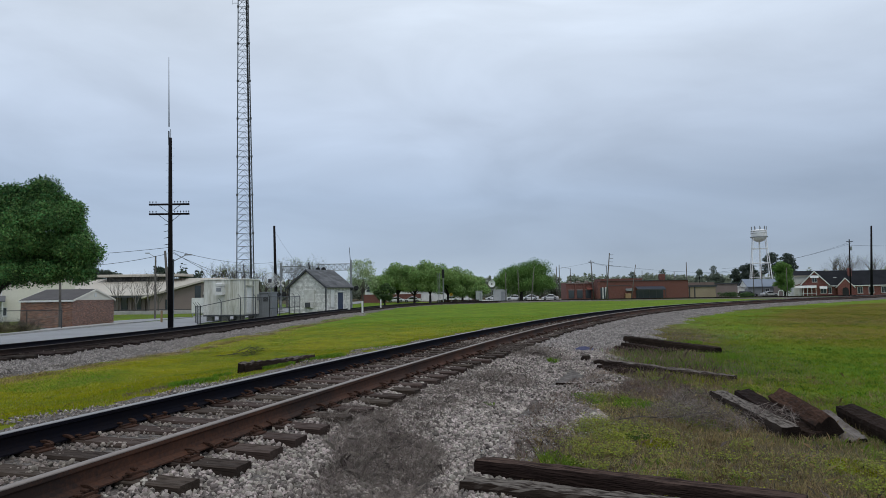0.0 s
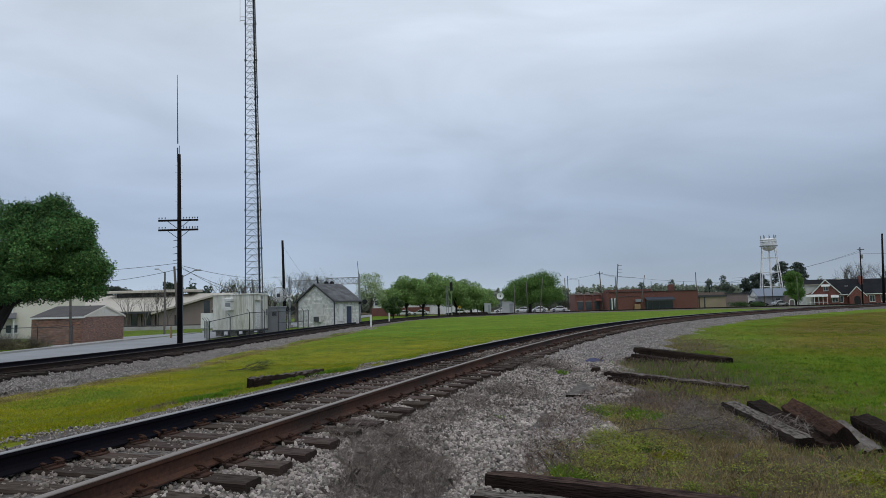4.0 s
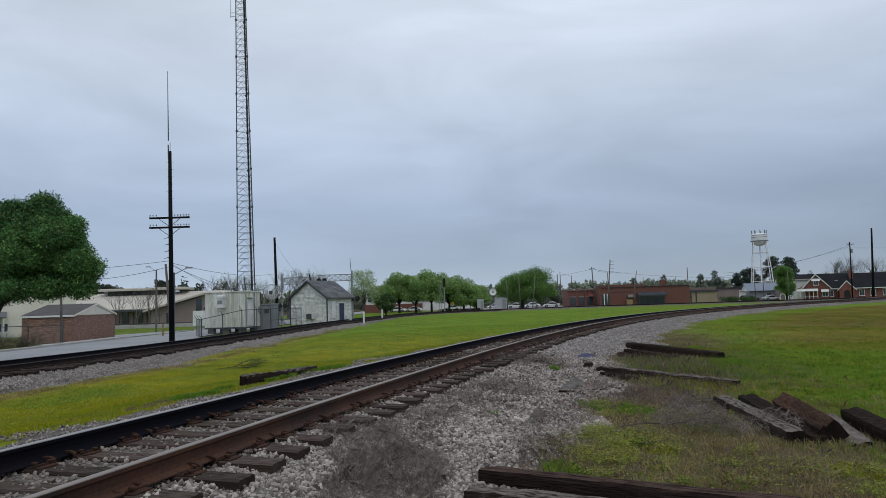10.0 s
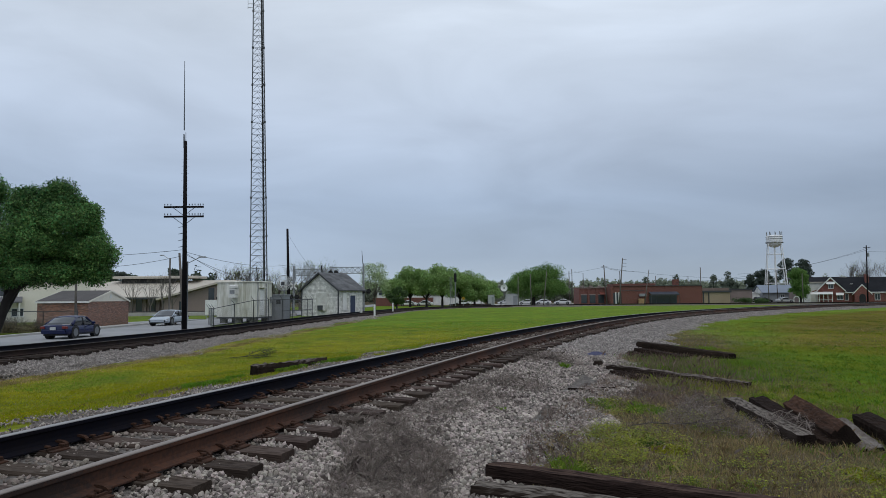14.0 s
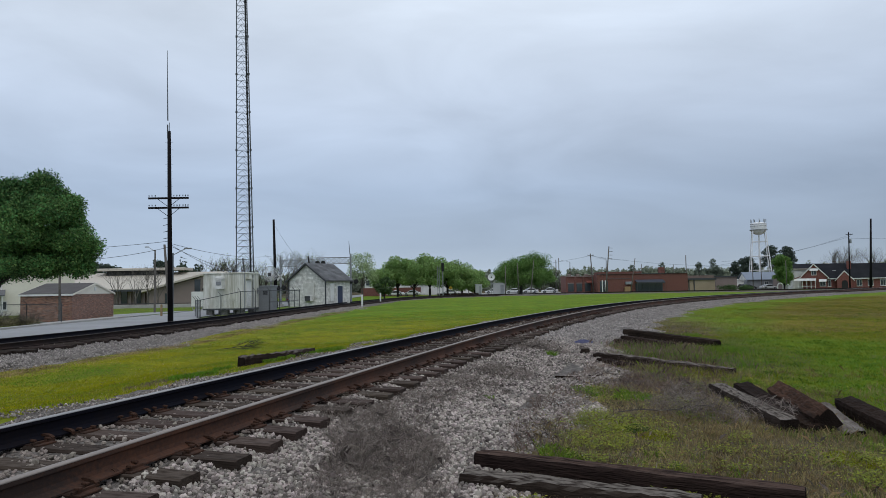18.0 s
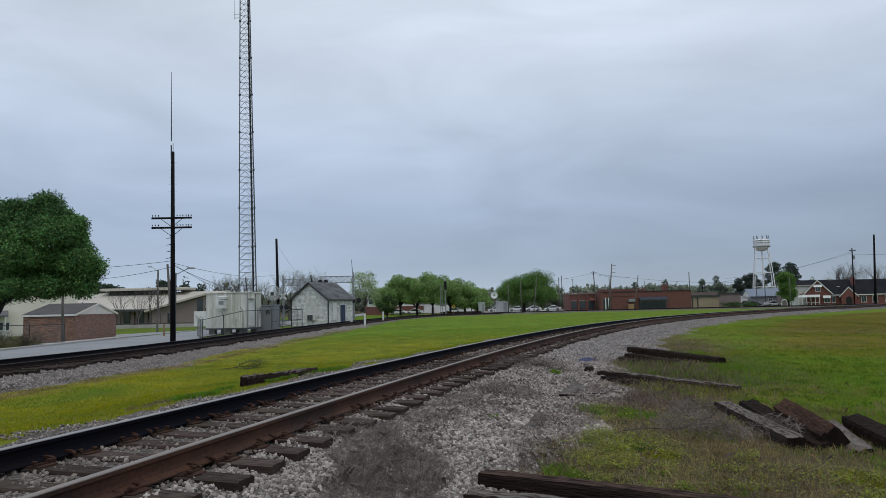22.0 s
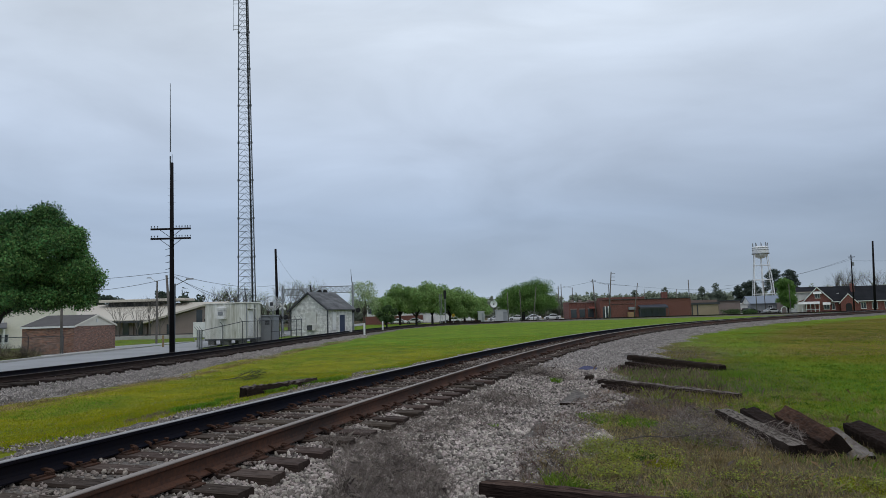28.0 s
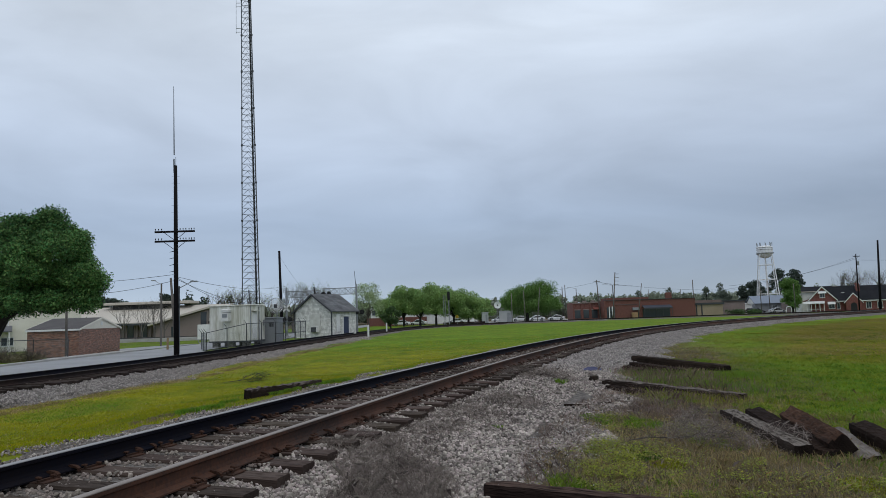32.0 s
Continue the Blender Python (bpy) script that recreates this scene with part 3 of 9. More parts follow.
def build_track(number, ln, s0, s1, ztop, zfun, spacing, detail_to, fine_to, label, cant=0.0):
    track = thing("railway_track_%d" % number, Matrix(), label, "railway track", kind="structure")
    for side, mt, lab in ((1, RUST if number == 1 else BROWNRAIL, "rusty brown steel rail" if number == 1 else "brown-black steel rail"), (-1, RAILDARK, "dark greased steel rail")):
        sh = Shape()
        d = side * 0.7525
        head = ztop + (cant if side < 0 else 0.0)
        sh.rings(sweep(ln, s0, s1, 0.5, rail_profile(d, head), zfun))
        rail = part("rail", sh, mt, track, lab)
        top = [(d + 0.037, head - 0.012), (d + 0.028, head - 0.002), (d, head), (d - 0.028, head - 0.002), (d - 0.037, head - 0.012)]
        part("running_surface", Shape().rings(sweep(ln, s0, s1, 0.5, top, zfun), close=True, caps=False), DARKSTEEL if number == 2 else STEEL if side < 0 else DULLSTEEL, rail, "polished running surface" if side < 0 and number == 1 else "dull worn running surface", smooth=True)
    # shared sleeper meshes, each split and worn in its own way
    forms = []
    for k in range(6):
        loops = []
        r = random.Random(40 + k)
        L = 1.36 + r.uniform(-0.03, 0.05)
        for i in range(9):
            x = -L + 2 * L * i / 8
            j = lambda a=0.008: r.uniform(-a, a)
            w, h = 0.115 + j(), 0.0 + j(0.006)
            loops.append([(x, -w, -0.17), (x, w, -0.17), (x, w, h - 0.015 + j()), (x, w - 0.014, h), (x, 0.02, h - abs(j(0.01))), (x, -w + 0.014, h), (x, -w, h - 0.015 + j())])
        forms.append(Shape().rings(loops).mesh("sleeper", SLEEPER if number == 1 else DARKSLEEPER))
    plate = Shape().box(0, 0, 0.006, 0.36, 0.19, 0.014, cut=0.004)
    plate.box(0.115, 0, 0.02, 0.02, 0.19, 0.02).box(-0.115, 0, 0.02, 0.02, 0.19, 0.02)
    plate = plate.mesh("tie_plate", SPIKERUST)
    spike = Shape().box(0, 0, 0.035, 0.017, 0.017, 0.06).box(0.008, 0, 0.068, 0.046, 0.032, 0.016, cut=0.005).mesh("spike", SPIKERUST)
    anchor = Shape()
    arc = [(0.10 * math.cos(a), 0.032 * math.sin(a)) for a in np.linspace(-0.3, math.pi + 0.3, 9)]
    anchor.rings([[(x, -0.017, z), (x, 0.017, z), (x, 0.017, z + 0.02), (x, -0.017, z + 0.02)] for x, z in arc])
    anchor = anchor.mesh("rail_anchor", SPIKERUST)
    r = random.Random(number)
    first = BACK + 2.92 - 32 * spacing if number == 1 else s0 + 0.2
    for count in range(-20, int((s1 - first) / spacing) - 20):
        s = first + (count + 20 + r.uniform(-0.07, 0.07)) * spacing
        x, y, th = at_line(ln, s)
        dz = float(zfun(y)) if zfun else 0.0
        base = ztop - 0.196 + dz + cant / 2
        m = Matrix.Translation((x, y, base)) @ Matrix.Rotation(-th + r.uniform(-0.02, 0.02), 4, "Z") @ Matrix.Rotation(cant / 1.505, 4, "Y") @ Matrix.Translation((r.uniform(-0.05, 0.05) if number == 1 else r.uniform(0.05, 0.40), 0, 0))
        if count < detail_to:
            slp = part("sleeper", forms[r.randrange(6)], None, track)
            slp.matrix_basis = m
            if count < fine_to:
                for side in (-1, 1):
                    pl = part("tie_plate", plate, None, slp)
                    pl.location = (side * 0.7525, 0, 0)
                    for a, b in ((0.086, 0.055), (-0.086, -0.055), (0.135, -0.05), (-0.13, 0.06)):
                        sp = part("spike", spike, None, slp)
                        sp.location = (side * 0.7525 + side * a, b, r.uniform(-0.034, -0.018))
                        sp.rotation_euler = (0, r.uniform(-0.1, 0.1), math.pi if side * a > 0 else 0)
                    if count % 2 == 0 or number == 1:
                        an = part("rail_anchor", anchor, None, slp)
                        an.location = (side * 0.7525, 0.14 * (1 if count % 2 else -1), 0.006)
    return track


build_track(1, LINE1, BACK - 14, 245, RAIL1, None, 0.525, 296, 70, "single railway track curving away on timber sleepers")
build_track(2, LINE2, 50, 300, 0.0, rail2_z, 0.52, 296, 24, "second railway track beside the road", 0.05)


def noise2(x, y, s, o=0.0):
    return np.array([noise.noise((a * s, b * s, o)) for a, b in zip(x, y)])


# ---- ballast stones, loose and angular, one heap per bed ----
def stones(name, ln, s_range, d_range, count, zf, size, material, seed, label, lift=None, keep=None, power=1.7, chunky=False, spread=None):
    g = np.random.default_rng(seed)
    s = s_range[0] + (s_range[1] - s_range[0]) * g.random(count) ** power
    d = g.uniform(d_range[0], d_range[1], count)
    x, y, th = at_line(ln, s, d)
    # the outer slopes waver as the bed does
    waver = np.where(np.abs(d) > 2.9, 0.25 * np.sin(s * 1.7 + d) + 0.2 * np.sin(s * 0.53), 0)
    x, y, th = at_line(ln, s, (spread(d, y) if spread else d) + waver)
    if keep is not None:
        ok = keep(s, d, g)
        s, d, x, y, th = s[ok], d[ok], x[ok], y[ok], th[ok]
    n = len(s)
    bumps = 0.028 * noise2(x, y, 4.0) + 0.035 * noise2(x, y, 1.1, 5) * (np.abs(d) > 1.5)
    z = zf(d) + bumps + g.uniform(-0.3, 0.4, n) * size + (lift(d, y) if lift else 0)
    base = np.array([(-1, -1, -1), (1, -1, -1), (1, 1, -1), (-1, 1, -1), (-0.75, -0.75, 1), (0.75, -0.75, 1), (0.75, 0.75, 1), (-0.75, 0.75, 1)]) * 0.62
    faces = [(3, 2, 1, 0), (4, 5, 6, 7), (0, 1, 5, 4), (1, 2, 6, 5), (2, 3, 7, 6), (3, 0, 4, 7)]
    if chunky is None:
        # plain five-cornered chips for the far stretches
        base = np.array([(1, 0, 0), (-0.5, 0.87, 0), (-0.5, -0.87, 0), (0, 0, 0.62), (0.1, 0, -0.6)]) * 0.95
        faces = [(0, 1, 3), (1, 2, 3), (2, 0, 3), (1, 0, 4), (2, 1, 4), (0, 2, 4)]
    if chunky:
        # twenty-sided lump for the stones nearest the path
        p = 1.618
        base = np.array([(-1, p, 0), (1, p, 0), (-1, -p, 0), (1, -p, 0), (0, -1, p), (0, 1, p), (0, -1, -p), (0, 1, -p), (p, 0, -1), (p, 0, 1), (-p, 0, -1), (-p, 0, 1)]) * 0.5
        faces = [(0, 11, 5), (0, 5, 1), (0, 1, 7), (0, 7, 10), (0, 10, 11), (1, 5, 9), (5, 11, 4), (11, 10, 2), (10, 7, 6), (7, 1, 8), (3, 9, 4), (3, 4, 2), (3, 2, 6), (3, 6, 8), (3, 8, 9), (4, 9, 5), (2, 4, 11), (6, 2, 10), (8, 6, 7), (9, 8, 1)]
    v = base[None] * (1 + g.uniform(-0.32, 0.32, (n, len(base), 3))) * (size * g.uniform(0.45, 1.1, n) * 0.62)[:, None, None] * g.uniform(0.6, 1.25, (n, 1, 3))
    q = g.normal(size=(n, 4))
    q /= np.linalg.norm(q, axis=1)[:, None]
    w, a, b, c = q.T
    R = np.stack([1 - 2 * (b * b + c * c), 2 * (a * b - c * w), 2 * (a * c + b * w), 2 * (a * b + c * w), 1 - 2 * (a * a + c * c), 2 * (b * c - a * w), 2 * (a * c - b * w), 2 * (b * c + a * w), 1 - 2 * (a * a + b * b)], -1).reshape(n, 3, 3)
    v = np.einsum("nij,nkj->nki", R, v) + np.stack([x, y, z], 1)[:, None]
    ob = new(name, cloud_mesh(name, v, faces, material))
    return tagged(ob, label, "ballast stones", kind="stuff")


stones("ballast_stones", LINE1, (BACK + 0.5, BACK + 8), (0.95, 3.85), 36000, bed1_z, 0.046, STONE, 18, "loose pale grey ballast stones on the shoulder", power=1.0, chunky=True)
stones("ballast_stones", LINE1, (BACK - 14, BACK + 1), (-3.3, 3.85), 34000, bed1_z, 0.06, STONE, 19, "loose pale grey ballast stones on the shoulder", power=0.8, chunky=None)
stones("ballast_stones", LINE1, (BACK + 6, BACK + 17), (1.0, 4.0), 38000, bed1_z, 0.052, STONE, 11, "loose pale grey ballast stones on the shoulder", power=1.1)
stones("ballast_stones", LINE1, (BACK - 1, BACK + 18), (-1.5, 1.1), 15000, bed1_z, 0.045, BROWNSTONE, 12, "dusty brown ballast stones between the sleepers", chunky=True)
stones("ballast_stones", LINE1, (BACK + 16, BACK + 90), (1.0, 4.05), 62000, bed1_z, 0.066, GREYSTONE, 13, "loose pale grey ballast stones on the shoulder", chunky=None)
stones("ballast_stones", LINE1, (BACK + 16, BACK + 70), (-1.5, 1.1), 7000, bed1_z, 0.09, BROWNSTONE, 14, "dusty brown ballast stones between the sleepers", chunky=None)
stones("ballast_stones", LINE1, (BACK - 1, BACK + 60), (-3.45, -1.3), 26000, bed1_z, 0.05, STONE, 15, "loose pale grey ballast stones on the shoulder", chunky=None)
stones("ballast_stones", LINE2, (62, 140), (1.0, 4.9), 95000, bed2_z, 0.066, GREYSTONE, 16, "loose grey ballast stones beside the second track", lift2, spread=spread2, power=1.3, chunky=None)
stones("ballast_stones", LINE2, (66, 130), (-1.8, 0.9), 7000, bed2_z, 0.09, BROWNSTONE, 17, "dusty ballast stones between the sleepers", lift2, chunky=None)

# ---- road ----
ROADX = (-27.0, -17.3)


def build_road():
    sh = Shape()
    rows = []
    for y in range(-110, 256, 3):
        rows.append([(x, y, -0.135 + 0.05 * (1 - ((x + 22.15) / 4.85) ** 2)) for x in np.linspace(float(road_edge(y)), ROADX[0], 9)])
    sh.rings(rows, close=False, caps=False)
    tagged(part("road", sh, ASPHALT, smooth=True), "worn grey asphalt street behind the tracks", "road", kind="structure")
    kerb = Shape()
    for y in range(-60, 200, 3):
        if not 57 < y < 75:
            kerb.box(ROADX[0] - 0.09, y + 1.5, -0.12, 0.18, 2.98, 0.26, cut=0.03)
    tagged(part("kerb", kerb, CONCRETE), "pale concrete kerb along the street", "kerb", kind="structure")
    walkway = Shape().box(-27.75, 53, -0.13, 1.3, 13.0, 0.22, cut=0.02)
    tagged(part("pavement", walkway, CONCRETE), "short concrete pavement beside the brick shed", "pavement", kind="structure")
    apron = Shape()
    apron.slab([(-27.1, 57.8, -0.16), (-27.1, 74.2, -0.16), (-29.6, 71.4, -0.16), (-31.6, 64.4, -0.16)], (0, 0, 0.09))
    tagged(part("side_road", apron, ASPHALT), "grey asphalt side road past the shed", "road", kind="structure")


build_road()


# ---- plants ----
def leaf_cloud(name, centres, radii, count, size, material, seed, stray=0.0):
    """Small leaves spread through the outer shells of a set of clumps."""
    g = np.random.default_rng(seed)
    centres, radii = np.asarray(centres, float), np.asarray(radii, float)
    wgt = radii.prod(axis=1) ** 0.67
    k = g.choice(len(centres), count, p=wgt / wgt.sum())
    u = g.normal(size=(count, 3))
    u /= np.linalg.norm(u, axis=1)[:, None]
    r = g.random(count) ** 0.38
    p = centres[k] + u * radii[k] * r[:, None] + g.normal(size=(count, 3)) * stray
    n = u + g.normal(size=(count, 3)) * 0.8
    n /= np.linalg.norm(n, axis=1)[:, None]
    a = np.cross(n, g.normal(size=(count, 3)))
    a /= np.linalg.norm(a, axis=1)[:, None] + 1e-9
    b = np.cross(n, a)
    sz = size * g.uniform(0.55, 1.25, count)[:, None]
    v = np.stack([p - a * sz, p + b * sz * 0.55 + n * sz * 0.15, p + a * sz, p - b * sz * 0.55 + n * sz * 0.15], 1)
    return cloud_mesh(name, v, [(0, 1, 2, 3)], material)


def limbs(sh, p, d, length, r, level, rnd, bend=0.5, ratio=0.68, twigs=3, lift=0.1, tips=None):
    """A limb in bent pieces, and the limbs that leave it."""
    q, steps = Vector(p), 4
    d = Vector(d).normalized()
    for i in range(steps):
        nd = (d + Vector((rnd.uniform(-1, 1), rnd.uniform(-1, 1), rnd.uniform(-0.4, 0.8))) * bend * 0.25 + Vector((0, 0, lift * 0.3))).normalized()
        e = q + nd * length / steps
        r1 = r * (1 - 0.4 * (i + 1) / steps)
        sh.tube(q, e, r * (1 - 0.4 * i / steps), r1, 7 if level > 2 else 4, caps=False)
        if level > 0 and i >= 1:
            for _ in range(twigs if i == steps - 1 else max(1, twigs - 2)):
                o = nd.orthogonal().normalized()
                o.rotate(Matrix.Rotation(rnd.uniform(0, 6.28), 3, nd))
                limbs(sh, e, nd + o * rnd.uniform(0.5, 1.0), length * ratio * rnd.uniform(0.75, 1.15), r1 * 0.62, level - 1, rnd, bend, ratio, twigs, lift, tips)
        q, d = e, nd
    if tips is not None:
        tips.append(tuple(q))


def leafy_tree(m, height, radius, low, lobes, leaves, size, material, seed, label, trunk_r=0.2, fork=0.22, group="", lean=(0, 0), bark=None, boughs=(), masses=(), big=1.0, stray=0.0):
    rnd = random.Random(seed)
    t = thing("tree", m, label, "tree", group)
    sh = Shape()
    top = Vector((lean[0] * 0.3, lean[1] * 0.3, height * fork))
    if boughs:
        top = Vector((0.06, 0, 0.95))
    sh.tube((0, 0, -0.15), (0, 0, 0.1), trunk_r * (1.2 if boughs else 1.5), trunk_r * 1.15, 10, caps=False)
    sh.tube((0, 0, 0.1), top, trunk_r * 1.15, trunk_r * 0.95, 10, caps=False)
    mid = (low + height) / 2
    cs, rs = [], []
    for mx, my, mz, ra, rb, rc, n in masses:
        for i in range(n):
            u = Vector((rnd.gauss(0, 1), rnd.gauss(0, 1), rnd.gauss(0, 1))).normalized() * rnd.uniform(0.45, 0.88)
            q = big * rnd.uniform(0.42, 0.85)
            cs.append((mx + u.x * (ra - 0.3), my + u.y * (rb - 0.3), mz + u.z * (rc - 0.3)))
            rs.append((q, q, q * rnd.uniform(0.65, 0.9)))
    for i in range(0 if masses else lobes):
        a = 2.4 * i + rnd.uniform(-0.5, 0.5)
        f = math.sqrt((i + 0.5) / lobes)
        h = rnd.uniform(-0.75, 0.8)
        k = math.sqrt(max(0.05, 1 - h * h))
        c = (lean[0] + radius * 0.74 * f * k * math.cos(a), lean[1] + radius * 0.74 * f * k * math.sin(a), mid + h * (height - low) * 0.42)
        cs.append(c)
        q = radius * rnd.uniform(0.26, 0.42)
        rs.append((q, q, q * rnd.uniform(0.7, 0.95)))
    for c in () if boughs else cs[:: max(1, len(cs) // 9)]:
        d = Vector(c) - top
        limbs(sh, top, d, d.length * 0.8, trunk_r * (rnd.uniform(0.16, 0.26) if masses else rnd.uniform(0.4, 0.62)), 1, rnd, 0.4, 0.35, 2, 0.02)
    # arching boughs, each a run of places and thicknesses, with twigs from the upper half
    for run in boughs:
        for i, ((p, r0), (q, r1)) in enumerate(zip(run, run[1:])):
            sh.tube(p, q, r0, r1, 9, caps=False)
            if i >= len(run) // 2:
                for _ in range(3):
                    d = Vector(q) - Vector(p)
                    limbs(sh, q, d.normalized() + Vector((rnd.uniform(-1, 1), rnd.uniform(-1, 1), rnd.uniform(-0.2, 1))), 0.8, r1 * 0.45, 1, rnd, 0.6, 0.5, 2, 0.05)
    part("trunk", sh, bark or BARK, t, smooth=True)
    tagged(part("crown", leaf_cloud("crown", cs, rs, leaves, size, material, seed, stray), material, t), kind="stuff")
    return t


def bare_tree(m, height, seed, label, r=0.14, level=4, group="", bark=None, buds=0):
    rnd = random.Random(seed)
    t = thing("bare_tree", m, label, "tree", group)
    sh, tips = Shape(), []
    sh.tube((0, 0, -0.1), (0, 0, height * 0.22), r * 1.2, r, 8, caps=False)
    for k in range(4):
        a = k * 1.6 + rnd.uniform(-0.4, 0.4)
        limbs(sh, (0, 0, height * 0.2), (0.45 * math.cos(a), 0.45 * math.sin(a), 1), height * 0.42, r * 0.6, level - 1, rnd, 0.5, 0.62, 3, 0.25, tips)
    part("trunk", sh, bark or GREYBARK, t)
    if buds:
        tagged(part("spray", leaf_cloud("spray", tips, [(0.35, 0.35, 0.35)] * len(tips), buds, 0.10, LEAFPALE, seed), LEAFPALE, t), kind="stuff")
    return t


def tree_belt(name, p0, p1, count, hmin, hmax, material, seed, label, leaves=260, leaf=0.45, wide=0.42, low=0.15):
    """A far belt of woods along a stretch, in one mesh."""
    g = np.random.default_rng(seed)
    cs, rs = [], []
    for i in range(count):
        f = (i + g.uniform(0, 1)) / count
        x, y = p0[0] + (p1[0] - p0[0]) * f + g.normal() * 4, p0[1] + (p1[1] - p0[1]) * f + g.normal() * 6
        h = g.uniform(hmin, hmax)
        for k in range(6):
            z = h * g.uniform(low, 0.92)
            w = h * wide * (1.05 - z / h * 0.75)
            cs.append((x + g.normal() * w * 0.5, y + g.normal() * w * 0.5, z))
            rs.append((w * 0.5, w * 0.5, h * 0.13))
    ob = new(name, leaf_cloud(name, cs, rs, leaves * count, leaf, material, seed))
    return tagged(ob, label, "woods", kind="stuff")


# street tree beside the second track
leafy_tree(pose(-20.05, 29.3, -0.12), 7.75, 4.15, 2.2, 90, 215000, 0.056, LEAF, 8, "broad leafy green tree with a dark forked trunk by the street", 0.235, 0.12,
           masses=((2.85, 0.0, 5.08, 2.3, 2.4, 1.95, 100), (2.79, 0.1, 6.74, 0.95, 1.2, 1.0, 16), (1.55, 0.0, 6.62, 0.95, 1.2, 1.0, 16), (4.42, -0.2, 4.3, 1.3, 1.6, 1.1, 28), (3.95, 0.0, 5.95, 0.8, 1.1, 0.9, 13), (0.95, 0.1, 4.5, 1.5, 1.9, 1.35, 34), (-0.6, 0.0, 3.5, 1.5, 1.5, 0.75, 20), (1.5, 0.0, 5.9, 1.2, 1.6, 1.2, 20), (1.9, 0.2, 3.9, 1.3, 1.8, 0.8, 22), (3.4, 0.0, 6.35, 0.75, 1.0, 0.75, 9),
                   (-0.52, 0.2, 5.3, 1.7, 2.0, 2.2, 26), (-0.25, 0.0, 6.95, 0.9, 1.0, 0.8, 10), (2.59, -0.4, 3.3, 1.75, 1.5, 0.55, 26), (0.79, -0.3, 3.2, 1.6, 1.5, 0.6, 18), (4.3, 0.0, 3.4, 0.95, 1.2, 0.5, 12), (-2.6, 0.3, 5.2, 2.0, 2.3, 2.1, 40)), big=0.78, stray=0.055,
           boughs=((((0.15, 0, 0.8), 0.2), ((0.42, 0, 1.5), 0.18), ((0.58, 0, 2.15), 0.17), ((0.98, 0, 2.72), 0.15), ((1.7, -0.1, 3.1), 0.13), ((2.3, 0, 3.35), 0.11), ((3.1, 0.1, 3.6), 0.07), ((3.7, 0.2, 4.0), 0.03)),
                   (((0.35, 0, 1.35), 0.12), ((0.48, 0.1, 2.1), 0.1), ((0.55, 0.1, 2.9), 0.09), ((0.7, 0.2, 4.2), 0.06), ((0.9, 0.2, 5.5), 0.03)),
                   (((-0.05, 0, 0.8), 0.2), ((-0.25, 0, 1.67), 0.17), ((-0.5, 0.1, 2.7), 0.14), ((-0.7, 0.2, 4.0), 0.1), ((-0.9, 0.2, 5.6), 0.05)),
                   (((-0.1, -0.1, 0.85), 0.14), ((-0.7, -0.2, 1.5), 0.12), ((-1.6, -0.3, 2.3), 0.1), ((-2.6, -0.3, 3.6), 0.05)),
                   (((0.3, 0, 1.2), 0.12), ((0.6, 0.6, 2.5), 0.1), ((1.2, 1.0, 4.2), 0.05))))


# ---- poles and wires ----
def wire(name, p, q, sag, label, r=0.018, parent=None):
    sh, pts = Shape(), []
    p, q = Vector(p), Vector(q)
    for i in range(17):
        f = i / 16
        pts.append(p.lerp(q, f) - Vector((0, 0, sag * 4 * f * (1 - f))))
    side = (q - p).cross(Vector((0, 0, 1))).normalized() * r
    up = Vector((0, 0, r))
    sh.rings([[c + side, c + up, c - side, c - up] for c in pts])
    ob = part(name, sh, BLACK, parent)
    return ob if parent else tagged(ob, label, "cable")


